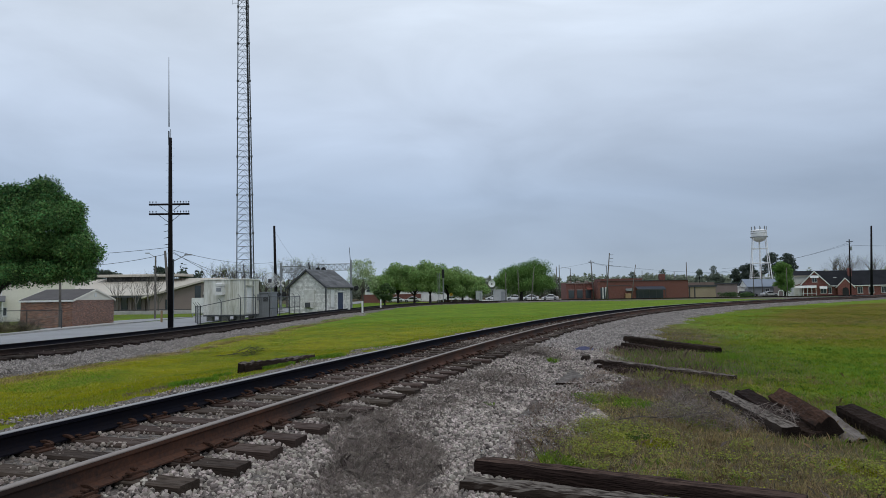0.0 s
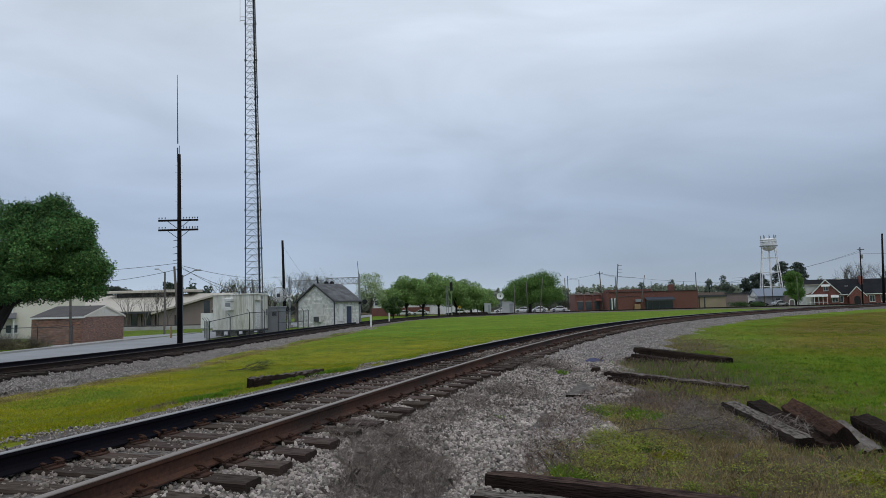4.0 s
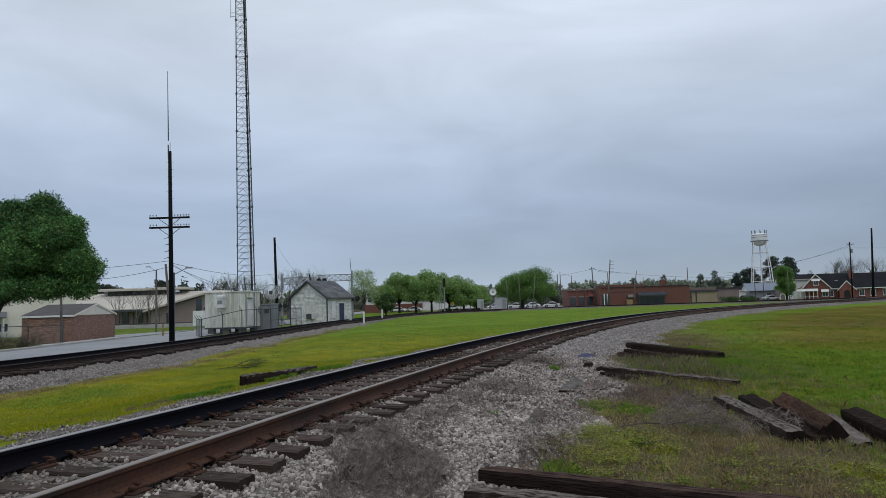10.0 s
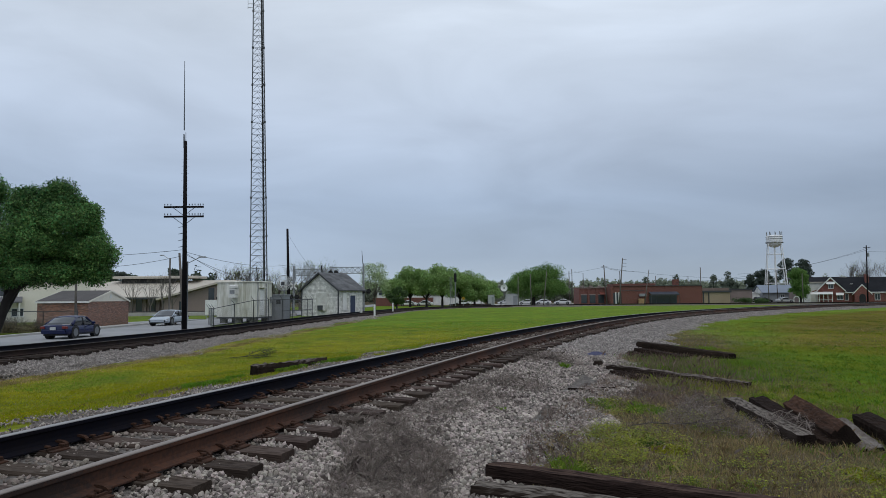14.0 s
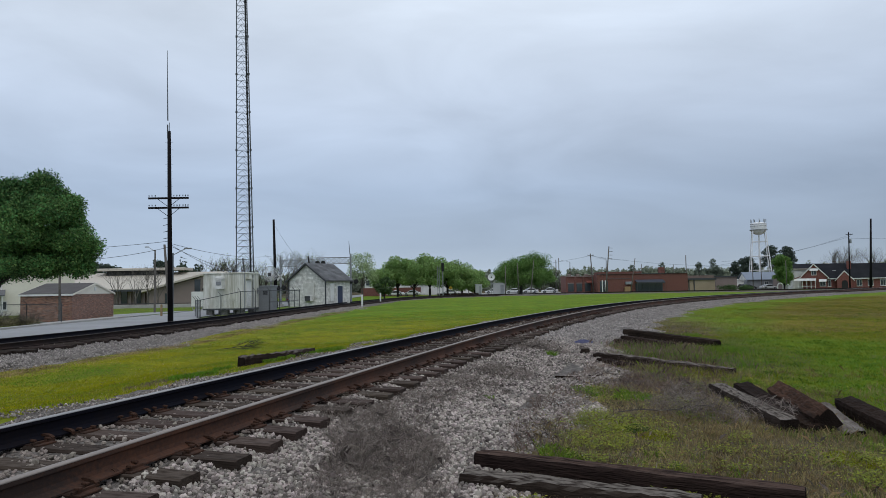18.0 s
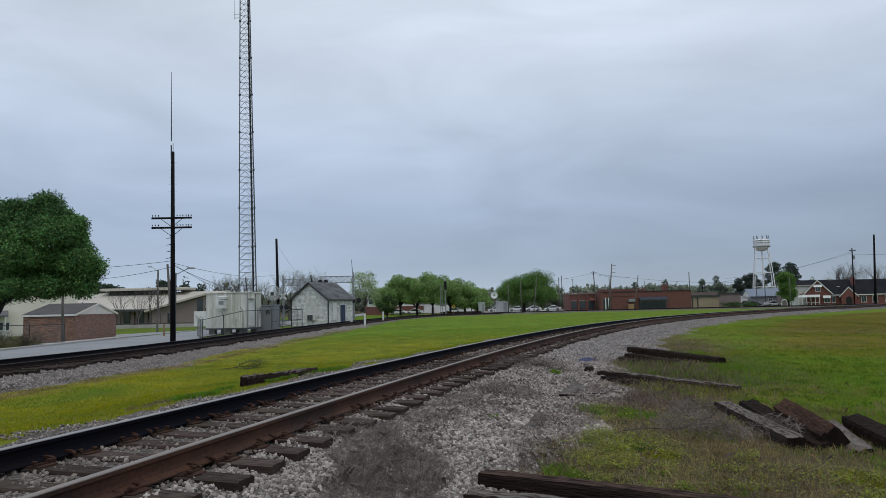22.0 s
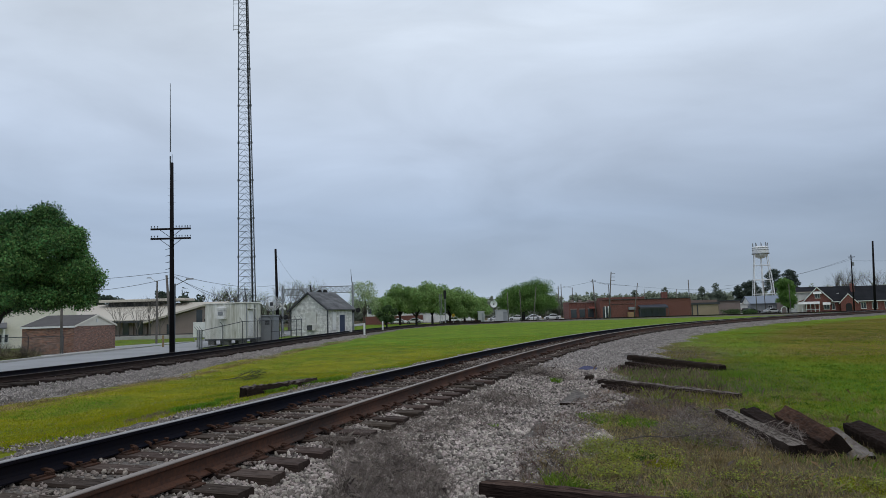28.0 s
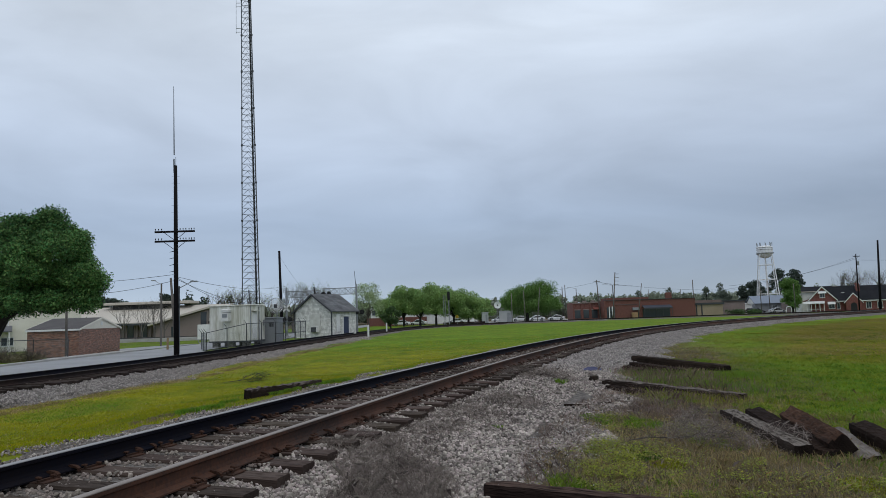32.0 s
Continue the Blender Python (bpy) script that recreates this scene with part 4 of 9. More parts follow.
def utility_pole(x, y, z0, z1, lean_x, r, label, arms=(), arm_w=2.8, material=None, steps=0, turn=0.0, can=False, brackets=0, group=""):
    t = thing("utility_pole", pose(x, y, z0), label, "utility pole", group)
    mt = material or POLEWOOD
    h = z1 - z0
    at = lambda z: Vector((lean_x * z / h, 0, z))
    part("pole", Shape().tube((0, 0, -0.3), at(h), r * 1.25, r * 0.8, 12), mt, t, smooth=True)
    c, s = math.cos(turn), math.sin(turn)
    for za in arms:
        o = at(za - z0)
        part("crossarm", Shape().box(o.x, o.y - r - 0.05, o.z, arm_w, 0.10, 0.13, rz=turn, cut=0.01), mt, t)
        for k in (-0.97, -0.82, -0.66, 0.27, 0.42, 0.56, 0.72, 0.84, 0.97) if arm_w > 2 else (-0.95, -0.5, 0.5, 0.95):
            px = o.x + k * arm_w / 2 * c
            ins = Shape().tube((px, o.y - r - 0.05, o.z + 0.06), (px, o.y - r - 0.05, o.z + 0.16), 0.012, 0.012, 6)
            ins.tube((px, o.y - r - 0.05, o.z + 0.14), (px, o.y - r - 0.05, o.z + 0.23), 0.04, 0.028, 8)
            part("insulator", ins, BLACK, t)
        for k in (-1, 1):
            part("brace", Shape().tube((o.x + k * arm_w * 0.27, o.y - r - 0.05, o.z - 0.05), (o.x, o.y - r, o.z - 0.62), 0.02, 0.02, 5), mt, t)
    for k in range(steps):
        o = at(h * 0.30 + k * 0.55)
        e = 0.3 if k % 2 else -0.3
        part("step", Shape().tube(o, o + Vector((e, 0, 0.02)), 0.012, 0.012, 5), DARKMETAL, t)
    for k in range(brackets):
        o = at(h - 0.4 - 0.9 * k)
        part("bracket", Shape().tube(o, o + Vector((r * 7, 0, -0.05)), 0.05, 0.05, 6), mt, t)
    if can:
        o = at(h - 2.3)
        part("transformer", Shape().spin([(0.02, o.z - 0.5), (0.25, o.z - 0.48), (0.25, o.z + 0.45), (0.18, o.z + 0.52), (0.02, o.z + 0.54)], o.x + 0.4, 0, 12), GREYWALL, t, "grey transformer can")
    return t


# the old telegraph pole with its whip aerial
tp = utility_pole(-18.58, 47.0, -0.15, 13.38, -0.17, 0.145, "tall dark telegraph pole with two crossarms and a whip aerial", (8.60, 7.92), 2.8)
for k in range(4):
    part("side_bracket", Shape().tube((-0.13, 0, 7.4 - 0.47 * k), (-0.55, 0, 7.32 - 0.47 * k), 0.035, 0.012, 5), POLEWOOD, tp)
for k in range(7):
    for e in (-0.38, 0.38):
        part("step", Shape().tube((-0.15, 0, 9.6 + k * 0.52), (-0.15 + e * 0.75, 0, 9.62 + k * 0.52), 0.006, 0.006, 4), DARKMETAL, tp)
part("aerial_base", Shape().tube((-0.24, -0.05, 13.0), (-0.26, -0.05, 14.0), 0.055, 0.05, 8), MASTSTEEL, tp)
part("stub_aerial", Shape().tube((-0.12, -0.05, 13.1), (-0.13, -0.05, 14.15), 0.022, 0.02, 6), MASTSTEEL, tp)
part("whip_aerial", Shape().tube((-0.25, -0.05, 14.3), (-0.32, -0.05, 19.35), 0.045, 0.018, 8), MASTSTEEL, tp, "thin grey whip aerial")

utility_pole(-20.3, 85.0, -0.15, 11.0, -0.3, 0.17, "stout dark wooden pole behind the equipment shelter", brackets=0)
wire("service_wire", (-20.45, 84.9, 10.2), (-16.6, 84.2, 4.9), 0.25, "sagging black service wire to the hut")
utility_pole(-28.3, 50.7, -0.12, 6.0, -0.1, 0.085, "grey wooden pole beside the brick shed", material=GREYPOLE)


def street_lamp(x, y, h, arm, label, wood=True):
    t = thing("street_lamp", pose(x, y, -0.12), label, "street lamp", "street lamps")
    part("post", Shape().tube((0, 0, -0.2), (0, 0, h), 0.11 if wood else 0.06, 0.08 if wood else 0.05, 10), GREYPOLE if wood else MASTSTEEL, t)
    part("arm", Shape().tube((0, 0, h - 0.15), (arm * 0.7, 0, h + 0.3), 0.03, 0.03, 6), GALV, t)
    head = Shape().box(arm * 0.85, 0, h + 0.32, min(0.55, abs(arm) * 0.4), 0.22, 0.1, cut=0.03)
    part("lamp_head", head, GALV, t, "grey cobra lamp head")
    return t


street_lamp(-29.3, 70.0, 6.55, -1.0, "wooden street lamp with a grey cobra head")
street_lamp(-19.6, 50.0, 5.05, 1.3, "thin street lamp arm behind the telegraph pole", False)
utility_pole(-19.9, 50.4, -0.12, 5.6, -0.5, 0.10, "thin leaning grey service pole", material=GREYPOLE)
for a, b, s in (((-18.6, 47.0, 5.6), (-46.0, 62.0, 6.6), 0.5), ((-18.6, 47.0, 5.2), (-33.8, 55.0, 5.0), 0.5), ((-18.5, 47.0, 5.4), (-20.4, 85.0, 6.4), 0.5), ((-18.5, 47.0, 5.2), (-17.9, 60.5, 3.7), 0.15), ((-18.5, 47.0, 5.3), (-18.9, 61.5, 3.6), 0.2)):
    wire("overhead_cable", a, b, s, "thin black overhead cable sagging between poles", 0.015)


# ---- lattice mast ----
def lattice_mast():
    t = thing("lattice_mast", pose(-28.4, 100.0, -0.12), "tall galvanised triangular lattice radio mast", "radio mast")
    H = 63.5
    lean = lambda z: -0.0135 * (z - 5.6)

    def half(z):
        return 1.34 - 0.0122 * z

    def corner(k, z):
        h = half(z)
        x, y = ((-h, -0.3 * h), (h, -0.3 * h), (0.25 * h, h))[k]
        return Vector((x + lean(z), y, z))

    sec, n = 5.8, 11
    for i in range(n):
        z0, z1 = i * sec, min(H, (i + 1) * sec)
        for k in range(3):
            part("leg", Shape().tube(corner(k, z0), corner(k, z1), 0.085, 0.08, 8), DARKMETAL if k else MASTSTEEL, t)
            part("flange", Shape().tube(corner(k, z1) - Vector((0, 0, 0.14)), corner(k, z1) + Vector((0, 0, 0.14)), 0.16, 0.16, 8), DARKMETAL, t)
        lace = Shape()
        for j in range(6):
            a, b = z0 + j * sec / 6, z0 + (j + 1) * sec / 6
            for k in range(3):
                p, q = corner(k, a), corner((k + 1) % 3, a)
                lace.tube(p, q, 0.03, 0.03, 4, caps=False)
                mid = (corner(k, b) + corner((k + 1) % 3, b)) / 2
                lace.tube(p, mid, 0.026, 0.026, 4, caps=False)
                lace.tube(q, mid, 0.026, 0.026, 4, caps=False)
        part("lacing", lace, MASTSTEEL, t, "slender steel lacing bars")
    for e in (0.1, 0.2):
        o = lambda zz: Vector((half(zz) * 0.55 + e + lean(zz) - 0.12, 0.15, zz))
        path = [o(z) for z in np.linspace(0, H, 9)]
        part("feeder_cable", Shape().rings([[p + Vector((0.05 * math.cos(a), 0.05 * math.sin(a), 0)) for a in np.linspace(0, 5.03, 5)] for p in path]), BLACK, t, "black feeder cable")
    for z, side in ((47.5, -1), (51.6, -1)):
        b = Shape()
        x = lean(z) + side * half(z)
        b.tube((x, -0.3, z), (x + side * 0.8, -0.3, z), 0.04, 0.04, 6)
        b.tube((x, -0.3, z - 0.6), (x + side * 0.8, -0.3, z - 0.6), 0.04, 0.04, 6)
        b.tube((x + side * 0.8, -0.3, z - 0.8), (x + side * 0.8, -0.3, z + 3.2), 0.035, 0.03, 6)
        part("antenna", b, GALV, t, "whip antenna on a stand-off bracket")
    part("footing", Shape().box(0, 0, -0.2, 4, 4, 0.5, cut=0.05), CONCRETE, t)


lattice_mast()


# ---- buildings by the street ----
def window(parent, x, z, w, h, y=0.0, frame=WHITEPAINT, bars=1, sill=True, pane_mat=None):
    """A window on a wall that faces -y in the parent's space."""
    win = part("window", Shape().box(x, y - 0.03, z + h / 2 + 0.04, w + 0.16, 0.06, 0.08).box(x, y - 0.03, z - h / 2 - 0.04, w + 0.16, 0.06, 0.08).box(x - w / 2 - 0.04, y - 0.03, z, 0.08, 0.06, h).box(x + w / 2 + 0.04, y - 0.03, z, 0.08, 0.06, h), frame, parent)
    part("pane", Shape().box(x, y - 0.012, z, w, 0.02, h), pane_mat or GLASS, win, "dark window glass")
    for k in range(bars):
        part("glazing_bar", Shape().box(x - w / 2 + w * (k + 1) / (bars + 1), y - 0.03, z, 0.05, 0.03, h), frame, win)
    if sill:
        part("sill", Shape().box(x, y - 0.07, z - h / 2 - 0.1, w + 0.3, 0.14, 0.06), frame, win)
    return win


def gable_walls(w, l, eave, rise):
    """Four walls with gables; the front faces -y at y = 0."""
    sh = Shape()
    for y0, y1 in ((0, 0.15), (l - 0.15, l)):
        sh.slab([(-w / 2, y0, -0.3), (w / 2, y0, -0.3), (w / 2, y0, eave), (0, y0, eave + rise), (-w / 2, y0, eave)], (0, y1 - y0, 0))
    for x in (-w / 2 + 0.075, w / 2 - 0.075):
        sh.box(x, l / 2, eave / 2 - 0.15, 0.15, l - 0.3, eave + 0.3)
    return sh


def gable_roof(t, w, l, eave, rise, over, mt, thick=0.12, label=""):
    k = rise / (w / 2)
    for s in (-1, 1):
        e = w / 2 + over
        sh = Shape().slab([(0, -over, eave + rise + 0.02), (s * e, -over, eave - k * over + 0.02), (s * e, l + over, eave - k * over + 0.02), (0, l + over, eave + rise + 0.02)], (0, 0, thick))
        part("roof_slope", sh, mt, t, label)


def brick_material(name, c1, c2, mort, w=0.2, h=0.068):
    m = bpy.data.materials.new(name)
    m.use_nodes = True
    n, l = m.node_tree.nodes, m.node_tree.links
    b = n["Principled BSDF"]
    b.inputs["Roughness"].default_value = 0.9
    co, sep, comb = n.new("ShaderNodeTexCoord"), n.new("ShaderNodeSeparateXYZ"), n.new("ShaderNodeCombineXYZ")
    l.new(co.outputs["Object"], sep.inputs[0])
    ad = n.new("ShaderNodeMath")
    l.new(sep.outputs[0], ad.inputs[0])
    l.new(sep.outputs[1], ad.inputs[1])
    l.new(ad.outputs[0], comb.inputs[0])
    l.new(sep.outputs[2], comb.inputs[1])
    t = n.new("ShaderNodeTexBrick")
    t.inputs["Scale"].default_value, t.inputs["Mortar Size"].default_value = 1.0, 0.008
    t.inputs["Brick Width"].default_value, t.inputs["Row Height"].default_value = w, h
    t.inputs["Color1"].default_value, t.inputs["Color2"].default_value, t.inputs["Mortar"].default_value = (*c1, 1), (*c2, 1), (*mort, 1)
    l.new(comb.outputs[0], t.inputs["Vector"])
    nz = n.new("ShaderNodeTexNoise")
    nz.inputs["Scale"].default_value, nz.inputs["Detail"].default_value = 2.5, 8.0
    fl = n.new("ShaderNodeVectorMath")
    fl.operation = "MULTIPLY"
    fl.inputs[1].default_value = (1.0, 5.0, 1.0)
    l.new(comb.outputs[0], fl.inputs[0])
    l.new(fl.outputs[0], nz.inputs["Vector"])
    mr = n.new("ShaderNodeMapRange")
    mr.inputs[1].default_value, mr.inputs[2].default_value, mr.inputs[3].default_value, mr.inputs[4].default_value = 0.3, 0.7, 0.45, 1.5
    l.new(nz.outputs[0], mr.inputs[0])
    mx = n.new("ShaderNodeVectorMath")
    mx.operation = "SCALE"
    l.new(t.outputs[0], mx.inputs[0])
    l.new(mr.outputs[0], mx.inputs[3])
    l.new(mx.outputs[0], b.inputs["Base Color"])
    bp = n.new("ShaderNodeBump")
    bp.inputs["Strength"].default_value, bp.inputs["Distance"].default_value = 0.5, 0.01
    l.new(t.outputs[1], bp.inputs["Height"])
    bp.invert = True
    l.new(bp.outputs[0], b.inputs["Normal"])
    return m


SHEDWALL = brick_material("mottled_shed_brick", (0.31, 0.135, 0.085), (0.12, 0.058, 0.045), (0.25, 0.21, 0.18))
REDWALL = brick_material("red_house_brick", (0.24, 0.065, 0.05), (0.155, 0.042, 0.036), (0.2, 0.13, 0.11))
SHOPWALL = brick_material("long_shop_brick", (0.19, 0.066, 0.047), (0.135, 0.046, 0.036), (0.16, 0.095, 0.08))


def brick_shed():
    """Gable wall towards the tracks (+x), roof ridge along x."""
    t = thing("brick_shed", pose(-28.82, 56.79, -0.12, 0, 0, 97), "small windowless brick shed with a dark shingle roof and cream gable", "shed")
    w, l, eave, rise = 9.0, 3.75, 2.1, 0.85
    lower = Shape()
    lower.box(0, 0.1, eave / 2 - 0.15, w, 0.2, eave + 0.3).box(0, l - 0.1, eave / 2 - 0.15, w, 0.2, eave + 0.3)
    lower.box(-w / 2 + 0.1, l / 2, eave / 2 - 0.15, 0.2, l - 0.4, eave + 0.3).box(w / 2 - 0.1, l / 2, eave / 2 - 0.15, 0.2, l - 0.4, eave + 0.3)
    part("wall", lower, SHEDWALL, t, "mottled red-brown brick walls")
    for y in (0.0, l - 0.08):
        part("gable_panel", Shape().slab([(-w / 2 - 0.1, y - 0.03, eave), (w / 2 + 0.1, y - 0.03, eave), (0, y - 0.03, eave + rise)], (0, 0.1, 0)), CREAM, t, "cream gable panel")
    gable_roof(t, w, l, eave, rise, 0.09, SHEDROOF, 0.06, "dark brown shingle slope")
    for s in (-1, 1):
        part("fascia", Shape().box(s * (w / 2 + 0.105), l / 2, eave - 0.03, 0.03, l + 0.2, 0.14), WHITEPAINT, t, "white fascia board")
        for y in (-0.125, l + 0.085):
            part("bargeboard", Shape().slab([(0, y, eave + rise - 0.06), (s * (w / 2 + 0.1), y, eave - 0.09), (s * (w / 2 + 0.1), y, eave + 0.05), (0, y, eave + rise + 0.085)], (0, 0.04, 0)), CREAM, t, "cream bargeboard")
    part("gable_vent", Shape().box(0, -0.05, eave + 0.42, 0.35, 0.04, 0.3), WHITEPAINT, t)


brick_shed()


def lap_boards(t, w, z0, z1, y, mt, step=0.16, gable=0.0, parent_name="siding_board", x0=0.0):
    """Lapped boards on a wall that faces -y, narrowing in a gable."""
    z = z0
    while z < z1 - 0.01:
        half = w / 2
        if gable and z > gable:
            half = (w / 2) * max(0.03, (z1 - z) / (z1 - gable))
        top = min(z + step, z1)
        half2 = half if not (gable and top > gable) else (w / 2) * max(0.02, (z1 - top) / (z1 - gable))
        part(parent_name, Shape().slab([(x0 - half, y - 0.035, z), (x0 + half, y - 0.035, z), (x0 + half2, y - 0.015, top), (x0 - half2, y - 0.015, top)], (0, 0.03, 0)), mt, t)
        z += step


def cream_house():
    t = thing("siding_house", pose(-43.0, 69.5, -0.1, 0, 0, 31.7), "two-storey cream lap-sided house behind the shed", "house")
    w, l, eave = 10.0, 6.0, 4.6
    part("wall", gable_walls(w, l, eave, 1.1), CREAM, t)
    lap_boards(t, w, 0.0, eave, -0.02, CREAM, 0.3)
    gable_roof(t, w, l, eave, 1.1, 0.35, CREAMROOF, 0.12, "pale roof slope")
    window(t, -1.6, 1.0, 1.0, 0.75, -0.07, bars=1)
    window(t, -2.8, 3.2, 0.9, 1.1, -0.07)
    porch = Shape().slab([(-4.6, -1.6, 2.0), (-1.2, -1.6, 2.0), (-1.2, -0.05, 2.5), (-4.6, -0.05, 2.5)], (0, 0, 0.12))
    part("porch_roof", porch, SHINGLE, t)
    for x in (-4.4, -1.4):
        part("porch_post", Shape().box(x, -1.5, 0.9, 0.1, 0.1, 2.3), WHITEPAINT, t)
    part("downpipe", Shape().tube((-0.95 - 0.6, -0.1, 0), (-0.95 - 0.6, -0.1, 4.3), 0.05, 0.05, 6), WHITEPAINT, t)


cream_house()


def civic_building():
    """Long low hall: deep cream roof, tan wall with dark windows, raised clerestory."""
    t = thing("low_hall", pose(-47.0, 106.0, -0.1), "long low tan hall with a cream metal roof and raised clerestory", "building")
    w = 20.5
    part("wall", Shape().box(0, 8, 1.25, w, 16, 2.9), TAN, t, "tan brick walls")
    roof = Shape().slab([(-w / 2 - 3.0, -1.6, 2.45), (w / 2 + 0.6, -1.6, 2.45), (w / 2 + 0.6, 10, 5.25), (-w / 2 - 3.0, 10, 5.25)], (0, 0, 0.25))
    part("roof_slope", roof, CREAMROOF, t, "cream standing-seam metal roof")
    for k in range(26):
        x = -w / 2 - 2.5 + k * 0.9
        part("roof_seam", Shape().slab([(x, -1.6, 2.7), (x + 0.05, -1.6, 2.7), (x + 0.05, 10, 5.5), (x, 10, 5.5)], (0, 0, 0.02)), CREAMROOF, t)
    part("back_slope", Shape().slab([(-w / 2 - 3.0, 10, 5.25), (w / 2 + 0.6, 10, 5.25), (w / 2 + 0.6, 18, 2.6), (-w / 2 - 3.0, 18, 2.6)], (0, 0, 0.25)), CREAMROOF, t)
    part("eave_band", Shape().box(-1.2, -1.62, 2.42, w + 3.6, 0.08, 0.3), DARKMETAL, t, "dark eave band")
    part("clerestory", Shape().box(-4.6, 9.5, 5.3, 8.6, 3.0, 0.95), BLACK, t, "dark clerestory window band")
    part("clerestory_roof", Shape().box(-2.9, 9.5, 6.0, 14.5, 4.6, 0.42, cut=0.1), CREAMROOF, t, "flat cream upper roof")
    for k in range(9):
        x = -8.6 + k * 2.15
        window(t, x, 1.35, 0.85, 1.75, -0.02, frame=DARKMETAL, bars=0, sill=False)
        part("pier", Shape().box(x + 1.07, -0.12, 1.25, 0.28, 0.22, 2.6), TAN, t)
    # gable end by the street, with one dark tall window
    wing = thing("hall_wing", pose(-38.6, 101.0, -0.1, 0, 0, 14), "gabled tan hall wing with a cream roof edge", "building")
    part("wall", Shape().slab([(-4.2, 0, -0.1), (3.0, 0, -0.1), (3.0, 0, 4.3), (-4.2, 0, 2.3)], (0, 9, 0)), TAN, wing)
    part("roof_slope", Shape().slab([(-5.2, -0.7, 2.1), (3.5, -0.7, 4.55), (3.5, 9.5, 4.55), (-5.2, 9.5, 2.1)], (0, 0, 0.28)), CREAMROOF, wing, "cream metal roof slope")
    part("window", Shape().box(2.55, -0.02, 2.6, 0.85, 0.05, 2.7), GLASS, wing, "tall dark window")
    window(wing, -1.6, 1.15, 0.7, 1.4, -0.02, frame=DARKMETAL, bars=0, sill=False)
    low = thing("boundary_wall", pose(-43.5, 91.2, -0.12), "low grey boundary wall before the hall", "wall")
    part("wall", Shape().box(0, 0, 0.22, 24, 0.25, 0.5, cut=0.03), CONCRETE, low)
    part("rail", Shape().box(0, 0, 0.6, 24, 0.07, 0.09), DARKMETAL, low, "dark top rail")
    for k in range(13):
        part("post", Shape().box(-11.8 + k * 1.96, 0, 0.52, 0.06, 0.06, 0.14), DARKMETAL, low)


civic_building()
scr = thing("screen_panel", pose(-28.45, 80.0, -0.12), "white painted screen panel beside the street", "screen")
part("panel", Shape().box(0, 0, 1.25, 1.4, 0.08, 1.75, cut=0.01), WHITEPAINT, scr)
for k in (-0.6, 0.6):
    part("post", Shape().box(k, 0.07, 1.0, 0.08, 0.06, 2.1), GALV, scr)
mk = thing("marker_post", pose(-24.6, 60.2, -0.12), "short brown timber marker post beside the street", "marker post", "marker posts")
part("post", Shape().box(0, 0, 0.5, 0.14, 0.14, 1.1, cut=0.03), mat("pale_brown_post", (0.30, 0.21, 0.11), 0.9, 0, (0.2, 0.14, 0.08), 2, 12), mk)
for i, (x, y, h) in enumerate(((-44.6, 94.0, 5.6), (-42.2, 94.5, 5.8), (-40.9, 95.5, 6.2), (-39.3, 95.0, 6.4))):
    bare_tree(pose(x, y, -0.12, 0, 0, 40 * i), h, 60 + i, "small bare grey-brown tree before the low hall", 0.085, 3, "bare trees before the hall", bark=GREYPOLE)


